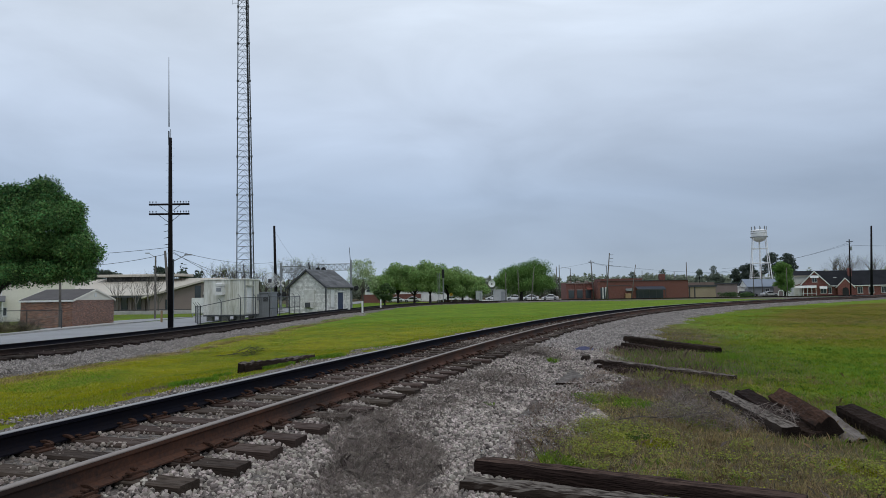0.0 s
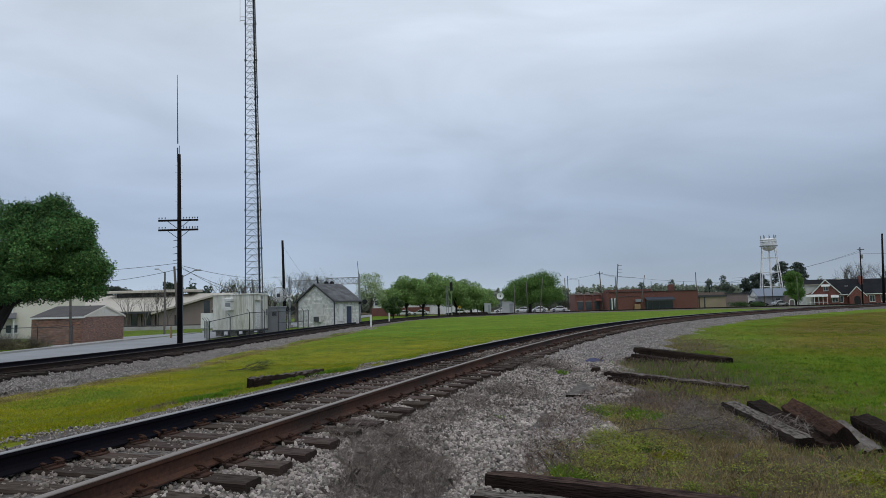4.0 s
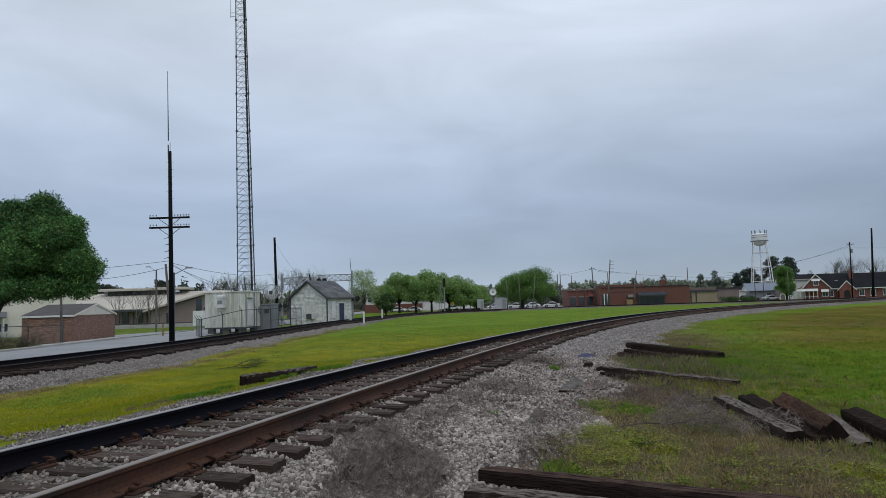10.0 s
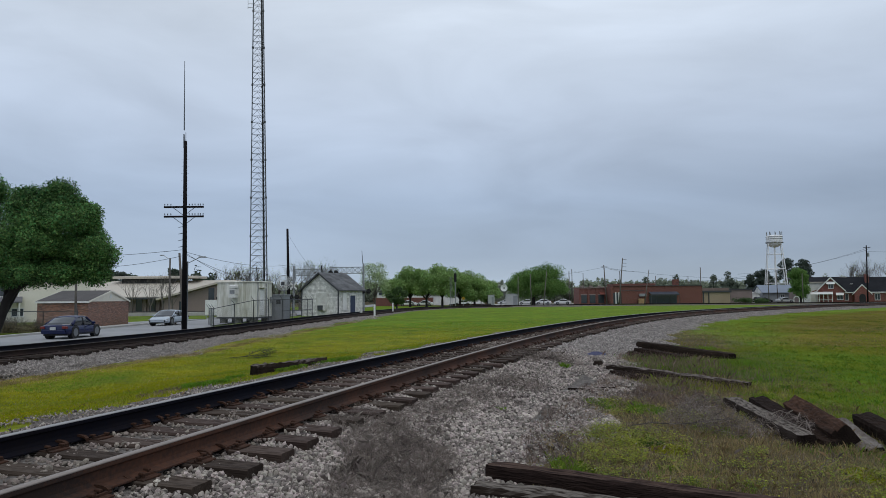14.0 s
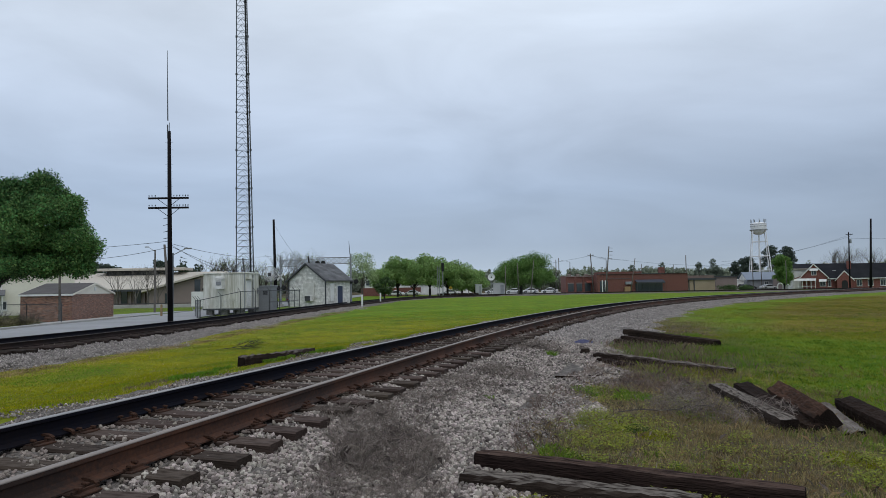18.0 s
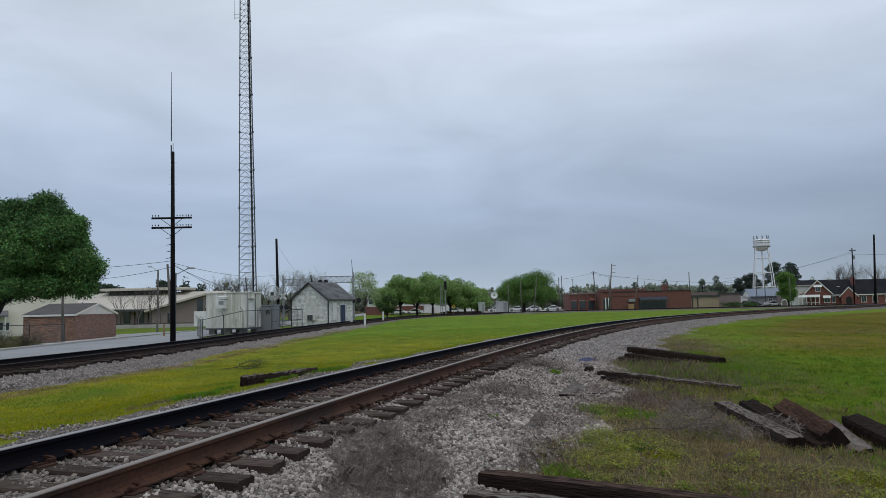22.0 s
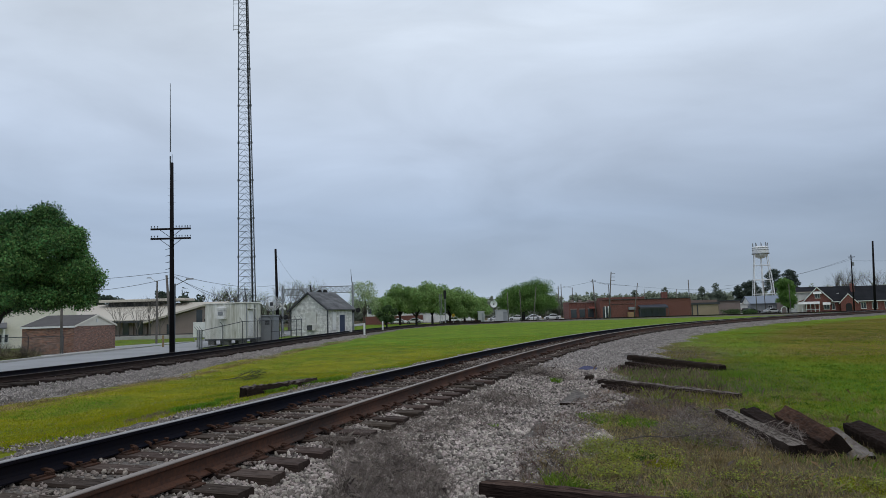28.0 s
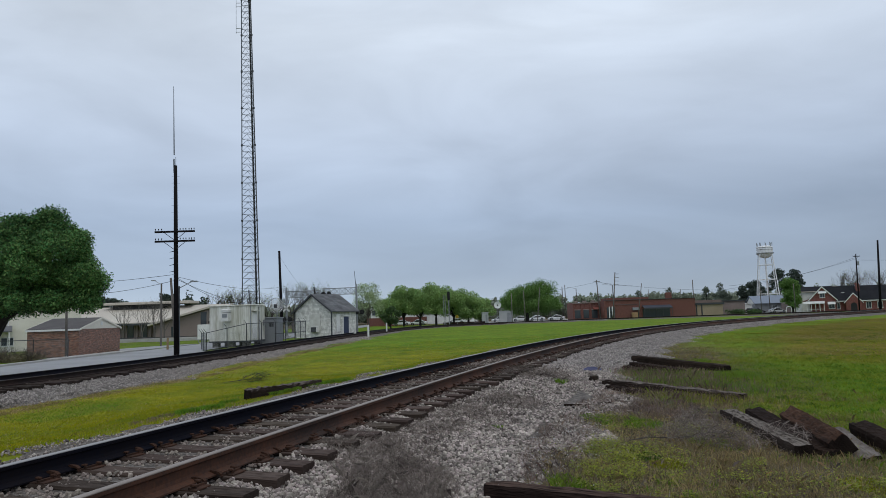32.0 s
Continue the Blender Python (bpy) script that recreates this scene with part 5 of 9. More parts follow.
# ---- equipment compound ----
def equipment_shelter():
    t = thing("equipment_shelter", pose(-17.15, 60.0, 0.47, 0, 0, -10), "streaked off-white equipment shelter on concrete blocks", "shelter")
    w, l, h = 3.95, 2.9, 3.10
    part("body", Shape().box(-w / 2, l / 2, h / 2, w, l, h, cut=0.02), SHELTERWALL, t, "streaked off-white panel walls")
    part("roof", Shape().box(-w / 2, l / 2, h + 0.06, w + 0.16, l + 0.16, 0.1, cut=0.03), SHELTERWALL, t)
    part("floor_frame", Shape().box(-w / 2, l / 2, -0.07, w + 0.04, l + 0.04, 0.14), DARKMETAL, t, "dark steel floor frame")
    for x in (-w + 0.5, -w / 2, -0.5):
        for y in (0.35, l - 0.35):
            # block colour darkened to give the shaded gap below the floor
            part("block", Shape().box(x, y, -0.39, 0.55, 0.45, 0.5), mat("gap_shade_concrete", (0.16, 0.155, 0.145), 0.95, 0, (0.09, 0.087, 0.08), 1.5, 12), t, "concrete block darkened for the gap under the floor")
    for k in range(1, 6):
        part("seam", Shape().box(-w * k / 6, -0.012, h / 2, 0.05, 0.02, h - 0.1), SHELTERWALL, t)
    part("corner_trim", Shape().box(0.012, -0.012, h / 2, 0.07, 0.07, h), GALV, t)
    ac = part("air_conditioner", Shape().box(-2.2, -0.3, 2.72, 0.66, 0.58, 0.30, cut=0.1).box(-2.2, -0.28, 2.28, 0.62, 0.54, 0.5, cut=0.03).box(-2.2, -0.3, 1.88, 0.66, 0.58, 0.26, cut=0.03), WHITEPAINT, t, "wall-hung air conditioner")
    part("grille", Shape().box(-2.2, -0.57, 2.25, 0.46, 0.02, 0.32), GREYWALL, ac, "dark intake grille")
    part("door", Shape().box(0.03, 0.75, 1.32, 0.05, 0.95, 2.35), WHITEPAINT, t, "off-white door with rust streaks")
    part("door_hood", Shape().box(0.14, 0.75, 2.62, 0.3, 1.1, 0.08), SHELTERWALL, t)
    part("conduit", Shape().tube((0.06, 1.6, 0), (0.06, 1.6, 3.0), 0.05, 0.05, 6), GALV, t)
    part("vent_pipe", Shape().tube((-0.9, 1.9, h), (-1.1, 1.9, h + 1.5), 0.05, 0.05, 6), DARKMETAL, t)
    # second, grey cabinet
    g = thing("equipment_cabinet", pose(-16.5, 63.2, -0.12, 0, 0, -10), "grey metal equipment cabinet inside the fence", "cabinet")
    part("body", Shape().box(0, 0.85, 1.25, 1.7, 1.6, 2.5, cut=0.03), GREYWALL, g)
    part("roof", Shape().box(0, 0.85, 2.55, 1.85, 1.75, 0.1, cut=0.03), GREYWALL, g)
    for x in (-0.41, 0.41):
        part("door", Shape().box(x, 0.03, 1.25, 0.76, 0.05, 2.2), GREYWALL, g)
        part("louvre", Shape().box(x, -0.005, 1.9, 0.45, 0.03, 0.4), DARKMETAL, g)
    b = thing("meter_box", pose(-16.75, 62.55, 1.9), "grey electric meter box on a post", "meter box")
    part("box", Shape().box(0, 0, 0.1, 0.4, 0.2, 0.55, cut=0.02), GALV, b)
    part("post", Shape().tube((0, 0.05, -2.1), (0, 0.05, 0), 0.05, 0.05, 6), GALV, b)


equipment_shelter()


def mesh_dish(x, y, z, r, label, solid=False):
    t = thing("antenna_dish", pose(x, y, z), label, "antenna")
    ring = Shape()
    n = 28
    for k in range(n):
        a, b = 2 * math.pi * k / n, 2 * math.pi * (k + 1) / n
        ring.tube((r * math.cos(a), 0, r * math.sin(a)), (r * math.cos(b), 0, r * math.sin(b)), 0.03, 0.03, 5, caps=False)
    part("rim", ring, GALV, t)
    bowl = Shape()
    pt = lambda f, a: (f * r * math.cos(a), 0.25 * (1 - f * f), f * r * math.sin(a))
    for f in (0.85, 0.7, 0.55, 0.4, 0.25):
        for k in range(n):
            bowl.tube(pt(f, 2 * math.pi * k / n), pt(f, 2 * math.pi * (k + 1) / n), 0.014, 0.014, 4, caps=False)
    for k in range(n):
        bowl.tube(pt(0.1, 2 * math.pi * k / n), pt(1.0, 2 * math.pi * k / n), 0.014, 0.014, 4, caps=False)
    if solid:
        bowl = Shape().rings([[pt(f, 2 * math.pi * k / n) for k in range(n)] for f in (1.0, 0.8, 0.6, 0.35, 0.05)], caps=False)
    part("bowl", bowl, TANKWHITE, t, "open pale mesh dish bowl" if not solid else "white round disc")
    part("feed_box", Shape().box(0, -0.25, -0.05, 0.28, 0.2, 0.35, cut=0.03), DARKMETAL, t)
    part("mount", Shape().tube((0, 0.3, -z - 0.12), (0, 0.3, 0.3), 0.06, 0.06, 8), GALV, t)
    return t


mesh_dish(-15.6, 63.0, 3.55, 0.72, "round grey antenna dish on a post")


def fence(name, pts, heights, label, mid=0):
    """Chain-link fence: posts, rails and an open wire weave."""
    t = thing(name, Matrix(), label, "fence")
    for i, ((x0, y0), (x1, y1)) in enumerate(zip(pts, pts[1:])):
        h0, h1 = heights[i], heights[i + 1]
        L = math.hypot(x1 - x0, y1 - y0)
        n = max(1, round(L / 2.4))
        z = -0.12
        for k in range(n + 1):
            f = k / n
            x, y = x0 + (x1 - x0) * f, y0 + (y1 - y0) * f
            h = h0 + (h1 - h0) * f
            post = Shape().tube((x, y, z - 0.2), (x, y, z + h), 0.035, 0.035, 8)
            post.tube((x, y, z + h), (x - 0.22, y - 0.05, z + h + 0.3), 0.02, 0.02, 5)
            part("post", post, DARKMETAL, t)
        part("rail", Shape().tube((x0, y0, z + h0 - 0.04), (x1, y1, z + h1 - 0.04), 0.028, 0.028, 6), DARKMETAL, t)
        if i >= len(pts) - 1 - mid:
            part("rail", Shape().tube((x0, y0, z + h0 * 0.5), (x1, y1, z + h1 * 0.5), 0.028, 0.028, 6), DARKMETAL, t)
        part("rail", Shape().tube((x0, y0, z + 0.1), (x1, y1, z + 0.1), 0.02, 0.02, 6), DARKMETAL, t)
        web = Shape()
        d, h = 0.16, min(h0, h1) - 0.05
        for k in range(int((L + h) / d)):
            for sgn in (1, -1):
                a0, a1 = k * d - h, k * d
                u0, u1 = max(0, a0), min(L, a1)
                if u1 <= u0:
                    continue
                w0, w1 = u0 - a0, u1 - a0
                if sgn < 0:
                    w0, w1 = h - w0, h - w1
                web.tube((x0 + (x1 - x0) * u0 / L, y0 + (y1 - y0) * u0 / L, z + w0), (x0 + (x1 - x0) * u1 / L, y0 + (y1 - y0) * u1 / L, z + w1), 0.0035, 0.0035, 3, caps=False)
        part("wire_mesh", web, GALV, t, "woven wire mesh")
    return t


fence("chain_link_fence", [(-18.8, 53.5), (-16.7, 57.2), (-15.25, 61.2), (-14.4, 65.5), (-14.25, 69.8)], (1.5, 2.12, 2.17, 2.15, 2.15), "dark chain-link fence round the equipment compound", 2)
fence("chain_link_fence", [(-18.8, 53.5), (-20.8, 58.0)], (1.5, 1.45), "short side run of chain-link fence")
fence("chain_link_fence", [(-33.5, 49.6), (-30.0, 49.4), (-27.4, 49.3)], (1.45, 1.45, 1.45), "low chain-link fence before the brick shed")


# ---- old lap-sided hut ----
HUTBOARD = mat("weathered_white_board", (0.62, 0.62, 0.58), 0.85, 0, (0.45, 0.44, 0.40), 1.5, 8)


def siding_hut():
    t = thing("siding_hut", pose(-13.75, 83.2, -0.1, 0, 0, -27), "old peeling grey-white lap-sided railway hut", "hut")
    w, l, eave, rise = 5.7, 5.2, 3.3, 2.0
    mid = -w / 2
    body = Shape()
    for y0 in (0, l - 0.15):
        body.slab([(-w, y0, -0.4), (0, y0, -0.4), (0, y0, eave), (mid, y0, eave + rise), (-w, y0, eave)], (0, 0.15, 0))
    body.box(-w + 0.075, l / 2, eave / 2 - 0.2, 0.15, l - 0.3, eave + 0.4).box(-0.075, l / 2, eave / 2 - 0.2, 0.15, l - 0.3, eave + 0.4)
    part("wall", body, SIDING, t)
    z = 0.0
    while z < eave + rise - 0.1:
        top = z + 0.17
        k = lambda h: (w / 2) * min(1, (eave + rise - h) / rise) if h > eave else w / 2
        part("siding_board", Shape().slab([(mid - k(z), -0.06, z), (mid + k(z), -0.06, z), (mid + k(top), -0.012, top), (mid - k(top), -0.012, top)], (0, 0.02, 0)), SIDING, t)
        if z < eave - 0.1:
            part("siding_board", Shape().slab([(0.06, 0, z), (0.06, l, z), (0.012, l, top), (0.012, 0, top)], (-0.02, 0, 0)), SIDING, t)
        z += 0.17
    k = rise / (w / 2)
    o = 0.38
    for s in (-1, 1):
        e = w / 2 + o
        part("roof_slope", Shape().slab([(mid, -o, eave + rise + 0.05), (mid + s * e, -o, eave - k * o + 0.05), (mid + s * e, l + o, eave - k * o + 0.05), (mid, l + o, eave + rise + 0.05)], (0, 0, 0.1)), SHINGLE, t, "worn grey shingle slope")
        part("bargeboard", Shape().slab([(mid, -o - 0.04, eave + rise - 0.05), (mid + s * e, -o - 0.04, eave - k * o - 0.1), (mid + s * e, -o - 0.04, eave - k * o + 0.12), (mid, -o - 0.04, eave + rise + 0.17)], (0, 0.04, 0)), DARKMETAL, t, "dark bargeboard")
    # shingle strips on the slope towards the street crossing
    for j in range(9):
        for i in range(7):
            f0, f1 = j / 9, (j + 1) / 9
            e = w / 2 + o
            y0 = -o + i * (l + 2 * o) / 7 + (0.3 if j % 2 else 0)
            y1 = min(l + o, y0 + (l + 2 * o) / 7 - 0.02)
            z0 = eave + rise + 0.17 - k * e * f0
            z1 = eave + rise + 0.18 - k * e * f1
            part("shingle", Shape().slab([(mid + e * f0, y0, z0), (mid + e * f1, y0, z1), (mid + e * f1, y1, z1), (mid + e * f0, y1, z0)], (0, 0, 0.015)), SHINGLE, t)
    for x in (-w, 0):
        part("corner_board", Shape().box(x, -0.03, eave / 2, 0.16, 0.08, eave), DARKMETAL, t, "dark corner board")
    part("boarded_window", Shape().box(mid + 0.35, -0.09, 1.75, 1.65, 0.06, 2.3), HUTBOARD, t, "boarded-over window")
    ac = part("air_conditioner", Shape().box(mid + 0.45, -0.3, 1.0, 0.85, 0.5, 0.6, cut=0.04), DARKMETAL, t, "dark window air conditioner")
    part("cover", Shape().box(mid - 0.01, -0.33, 1.0, 0.05, 0.5, 0.68).box(mid + 0.91, -0.33, 1.0, 0.05, 0.5, 0.68).box(mid + 0.45, -0.33, 1.34, 0.97, 0.5, 0.04), WHITEPAINT, ac, "pale sheet cover")
    part("door", Shape().box(0.085, 2.9, 1.25, 0.06, 1.15, 2.5), mat("dark_blue_door_paint", (0.028, 0.04, 0.085), 0.6, 0, (0.05, 0.06, 0.10), 1, 10, 0.4, 0.1), t, "dark blue plank door")
    part("door_frame", Shape().box(0.09, 2.28, 1.3, 0.1, 0.12, 2.6).box(0.09, 3.52, 1.3, 0.1, 0.12, 2.6).box(0.09, 2.9, 2.6, 0.1, 1.36, 0.14), WHITEPAINT, t)
    part("window", Shape().box(0.09, 1.2, 1.75, 0.06, 0.75, 2.2), WHITEPAINT, t, "tall boarded side window")
    part("vent_pipe", Shape().tube((mid - 0.5, 1.2, eave + rise - 0.4), (mid - 0.75, 1.2, eave + rise + 1.1), 0.09, 0.09, 8), BLACK, t)


siding_hut()


# ---- grade-crossing signals ----
def cantilever_signal(x, y, z, h, arm, label, lights_at, blades_on=True):
    t = thing("crossing_signal", pose(x, y, z), label, "crossing signal", "crossing signals")
    part("mast", Shape().tube((0, 0, -0.3), (0, 0, h + 0.5), 0.16, 0.13, 10), GALV, t)
    part("base", Shape().box(0, 0, 0.0, 0.8, 0.8, 0.5, cut=0.05), CONCRETE, t)
    truss = Shape()
    n = 6
    for e in (0.0, -0.85):
        for yy in (-0.25, 0.25):
            truss.tube((0, yy, h + e), (arm, yy, h + e), 0.045, 0.045, 6)
    for k in range(n):
        a, b = arm * k / n, arm * (k + 1) / n
        for yy in (-0.25, 0.25):
            truss.tube((a, yy, h), (b, yy, h - 0.85), 0.025, 0.025, 4, caps=False)
            truss.tube((a, yy, h - 0.85), (b, yy, h), 0.025, 0.025, 4, caps=False)
            truss.tube((b, yy, h), (b, yy, h - 0.85), 0.025, 0.025, 4, caps=False)
    part("truss_arm", truss, GALV, t, "galvanised truss arm")
    for lx, lz in lights_at:
        for s in (-0.38, 0.38):
            lamp = part("flasher", Shape().tube((lx + s, -0.35, lz), (lx + s, -0.28, lz), 0.33, 0.33, 16).tube((lx + s, -0.6, lz + 0.02), (lx + s, -0.28, lz), 0.17, 0.16, 12), BLACK, t, "black flasher disc with hood")
        part("flasher_bar", Shape().tube((lx - 0.4, -0.2, lz), (lx + 0.4, -0.2, lz), 0.04, 0.04, 6), GALV, t)
    for s in (-1, 1) if blades_on else ():
        part("crossbuck_blade", Shape().box(0, 0, 0, 1.25, 0.03, 0.22, m=Matrix.Translation((0, -0.25, 3.9)) @ Matrix.Rotation(s * 0.8, 4, "Y")), WHITEPAINT, t, "white crossbuck blade")
    part("control_case", Shape().box(0.0, -0.3, 1.2, 0.35, 0.3, 0.6, cut=0.02), GALV, t)
    return t


cantilever_signal(-11.75, 92.0, 0.0, 6.35, -4.6, "galvanised cantilever crossing signal with flashers", ((-4.1, 5.6), (0.35, 3.0)), False)
part("finial_rod", Shape().tube((-11.85, 92, 6.8), (-11.98, 92, 8.6), 0.05, 0.03, 6), DARKMETAL)
bpy.data.objects["finial_rod"].parent = bpy.data.objects["crossing_signal"]
bpy.data.objects["finial_rod"].location = (11.75, -92.0, 0.0)
cantilever_signal(-21.0, 90.5, -0.1, 6.15, 4.6, "galvanised cantilever crossing signal behind the fence", ((0.1, 2.4),))
utility_pole(-21.6, 90.0, -0.1, 8.0, -0.05, 0.08, "thin grey steel post behind the fence", material=GALV)
for x, y, z in ((-8.9, 80.0, 0.12), (-8.4, 100.0, 0.15)):
    t = thing("marker_post", pose(x, y, z), "short white painted marker post beside the track", "marker post", "marker posts")
    part("post", Shape().box(0, 0, 0.45, 0.2, 0.18, 1.5, cut=0.04), WHITEPAINT, t)


# ---- far side: trees, shops, water tower, house ----
def at_far(x, y):
    return pose(x, y, -0.12)


for i, (x, y, h, r, low, n, lobes) in enumerate(((-13.2, 166, 7.2, 4.2, 1.3, 5500, 18), (-9.4, 162, 9.8, 4.6, 2.2, 8000, 24), (-5.4, 160, 9.2, 4.8, 2.2, 8500, 24), (-1.6, 158, 9.9, 5.0, 2.2, 9500, 26), (2.6, 161, 8.6, 4.6, 2.0, 7500, 22), (6.2, 164, 7.6, 4.6, 1.0, 7000, 20), (9.6, 168, 6.6, 4.0, 0.9, 5500, 16))):
    leafy_tree(at_far(x, y), h, r, low, lobes, n * 3 // 2, 0.21, LEAFROW, 100 + i, "round-crowned green tree in the row beyond the crossing", 0.26, 0.2, "row of street trees", stray=0.08)
leafy_tree(at_far(22.0, 175), 11.1, 8.6, 1.6, 44, 52000, 0.155, LEAFLONE, 120, "broad green tree standing alone beyond the grass", 0.42, 0.2, masses=((1.2, 0.0, 5.4, 8.4, 7.0, 4.6, 100), (3.6, 0.0, 8.0, 4.6, 4.2, 2.9, 28), (-2.6, 0.3, 6.6, 5.2, 4.6, 3.0, 28), (6.2, 0.0, 4.4, 3.8, 4.0, 3.2, 22), (-4.8, 0.0, 4.0, 3.4, 3.6, 2.6, 18)), big=2.4, stray=0.12)
leafy_tree(at_far(89.6, 172), 10.2, 3.5, 0.4, 18, 15000, 0.17, LEAFLONE, 121, "bright green tree beside the brick house", 0.25, 0.2, masses=((0.0, 0.0, 3.6, 2.9, 2.8, 3.4, 30), (0.2, 0.0, 7.0, 2.6, 2.5, 3.0, 26)), big=1.6, stray=0.1)
for i, (x, y, h, r) in enumerate(((-62.0, 122, 8.5, 2.8), (-59.6, 124, 8.2, 2.3), (-66.5, 123, 8.0, 3.0), (-54.5, 124, 6.0, 2.6))):
    leafy_tree(at_far(x, y), h, r, 0.8, 14, 4200, 0.22, PINE, 130 + i, "dark green tree between the house and the hall", 0.18, 0.2, "trees beside the hall")
leafy_tree(at_far(-14.4, 130), 9.5, 3.6, 2.6, 22, 3400, 0.15, LEAFPALE, 122, "pale budding spring tree beyond the crossing", 0.17, 0.25, bark=GREYBARK)
leafy_tree(at_far(-10.6, 136), 4.8, 2.4, 0.6, 10, 2800, 0.2, LEAFMID, 123, "dense dark green shrub tree beyond the crossing", 0.15, 0.2)
for i, (x, y, h) in enumerate(((-39.0, 118, 7.6), (-36.6, 121, 8.0), (-34.2, 118, 7.6), (-31.8, 123, 6.6), (-27.2, 122, 8.4), (-24.6, 124, 9.2), (-22.4, 126, 8.0))):
    bare_tree(pose(x, y, -0.12, 0, 0, 50 * i), h, 80 + i, "leafless spring tree with pale buds behind the compound", 0.20, 4, "budding trees", buds=420 if i % 2 else 160)
for i, (x, y, h) in enumerate(((118.0, 196, 10.6), (123.0, 199, 11.4), (128.5, 196, 10.8))):
    bare_tree(pose(x, y, -0.12, 0, 0, 70 * i), h, 95 + i, "leafless tree behind the brick house", 0.26, 4, "trees behind the house", buds=200)

tree_belt("far_woods", (28, 262), (150, 300), 300, 6.5, 9.5, HAZEWOOD, 200, "far belt of spring woods with haze-paled leaves", 280, 0.5)
tree_belt("far_woods", (-70, 250), (30, 270), 220, 6.0, 9.0, HAZEWOOD, 201, "far belt of spring woods with haze-paled leaves", 260, 0.54)
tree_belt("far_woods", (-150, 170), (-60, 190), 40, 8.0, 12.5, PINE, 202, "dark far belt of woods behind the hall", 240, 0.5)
tree_belt("far_woods", (150, 290), (330, 260), 110, 9.0, 13.0, HAZEWOOD, 203, "far belt of spring woods with haze-paled leaves", 200, 0.6)
tree_belt("far_woods", (-420, 60), (-150, 170), 50, 9.0, 14.0, HAZEWOOD, 204, "far belt of woods with haze-paled leaves", 120, 0.8)
tree_belt("far_woods", (330, 260), (420, -60), 50, 9.0, 14.0, HAZEWOOD, 205, "far belt of woods with haze-paled leaves", 120, 0.8)


def pine(x, y, h, seed, r=3.2, n=1500, needles=PINE):
    t = thing("pine_tree", at_far(x, y), "tall dark pine against the sky", "tree", "pines")
    rnd = random.Random(seed)
    part("trunk", Shape().tube((0, 0, -0.2), (rnd.uniform(-0.4, 0.4), 0, h * 0.95), 0.3, 0.1, 8), BARK, t)
    cs, rs = [], []
    for k in range(12):
        f = k / 11
        z = h * (0.52 + 0.46 * f)
        a = k * 2.4
        q = r * (1.0 - 0.6 * f) * 0.75
        cs.append((q * math.cos(a), q * math.sin(a), z))
        rs.append((r * 0.42, r * 0.42, h * 0.055))
    tagged(part("crown", leaf_cloud("crown", cs, rs, n, 0.3, needles, seed), needles, t), kind="stuff")


for i, (x, y, h) in enumerate(((131, 262, 15.2), (134, 266, 16.3), (138, 262, 15.6), (142, 268, 14.4), (110, 265, 12.0), (103, 262, 10.2), (93, 275, 11.2), (79, 270, 10.2), (105.5, 268, 10.8))):
    pine(x, y, h if i < 4 else h * 0.95, 140 + i, 3.6 if i < 4 else 1.9, 2200 if i < 4 else 500, PINE if i < 4 else PALEPINE)
for i, (x, y, h, r) in enumerate(((116.0, 256, 11.4, 4.0), (119.5, 258, 12.6, 4.2), (123, 262, 10.6, 4.0), (109, 262, 8.6, 4.0), (-60.7, 150, 9.6, 2.0), (-55.9, 150, 8.4, 1.9))):
    leafy_tree(at_far(x, y), h, r, 1.5, 16, 5200, 0.28, PALEPINE if i == 3 else PINE, 160 + i, "dark evergreen tree in the distance", 0.3, 0.2, "far evergreens",
               masses=((0.0, 0.0, h - 1.9, 2.2, 2.0, 1.9, 16), (0.3, 0.0, h - 4.5, 2.3, 2.0, 2.6, 16)) if i > 3 else (), big=1.4)


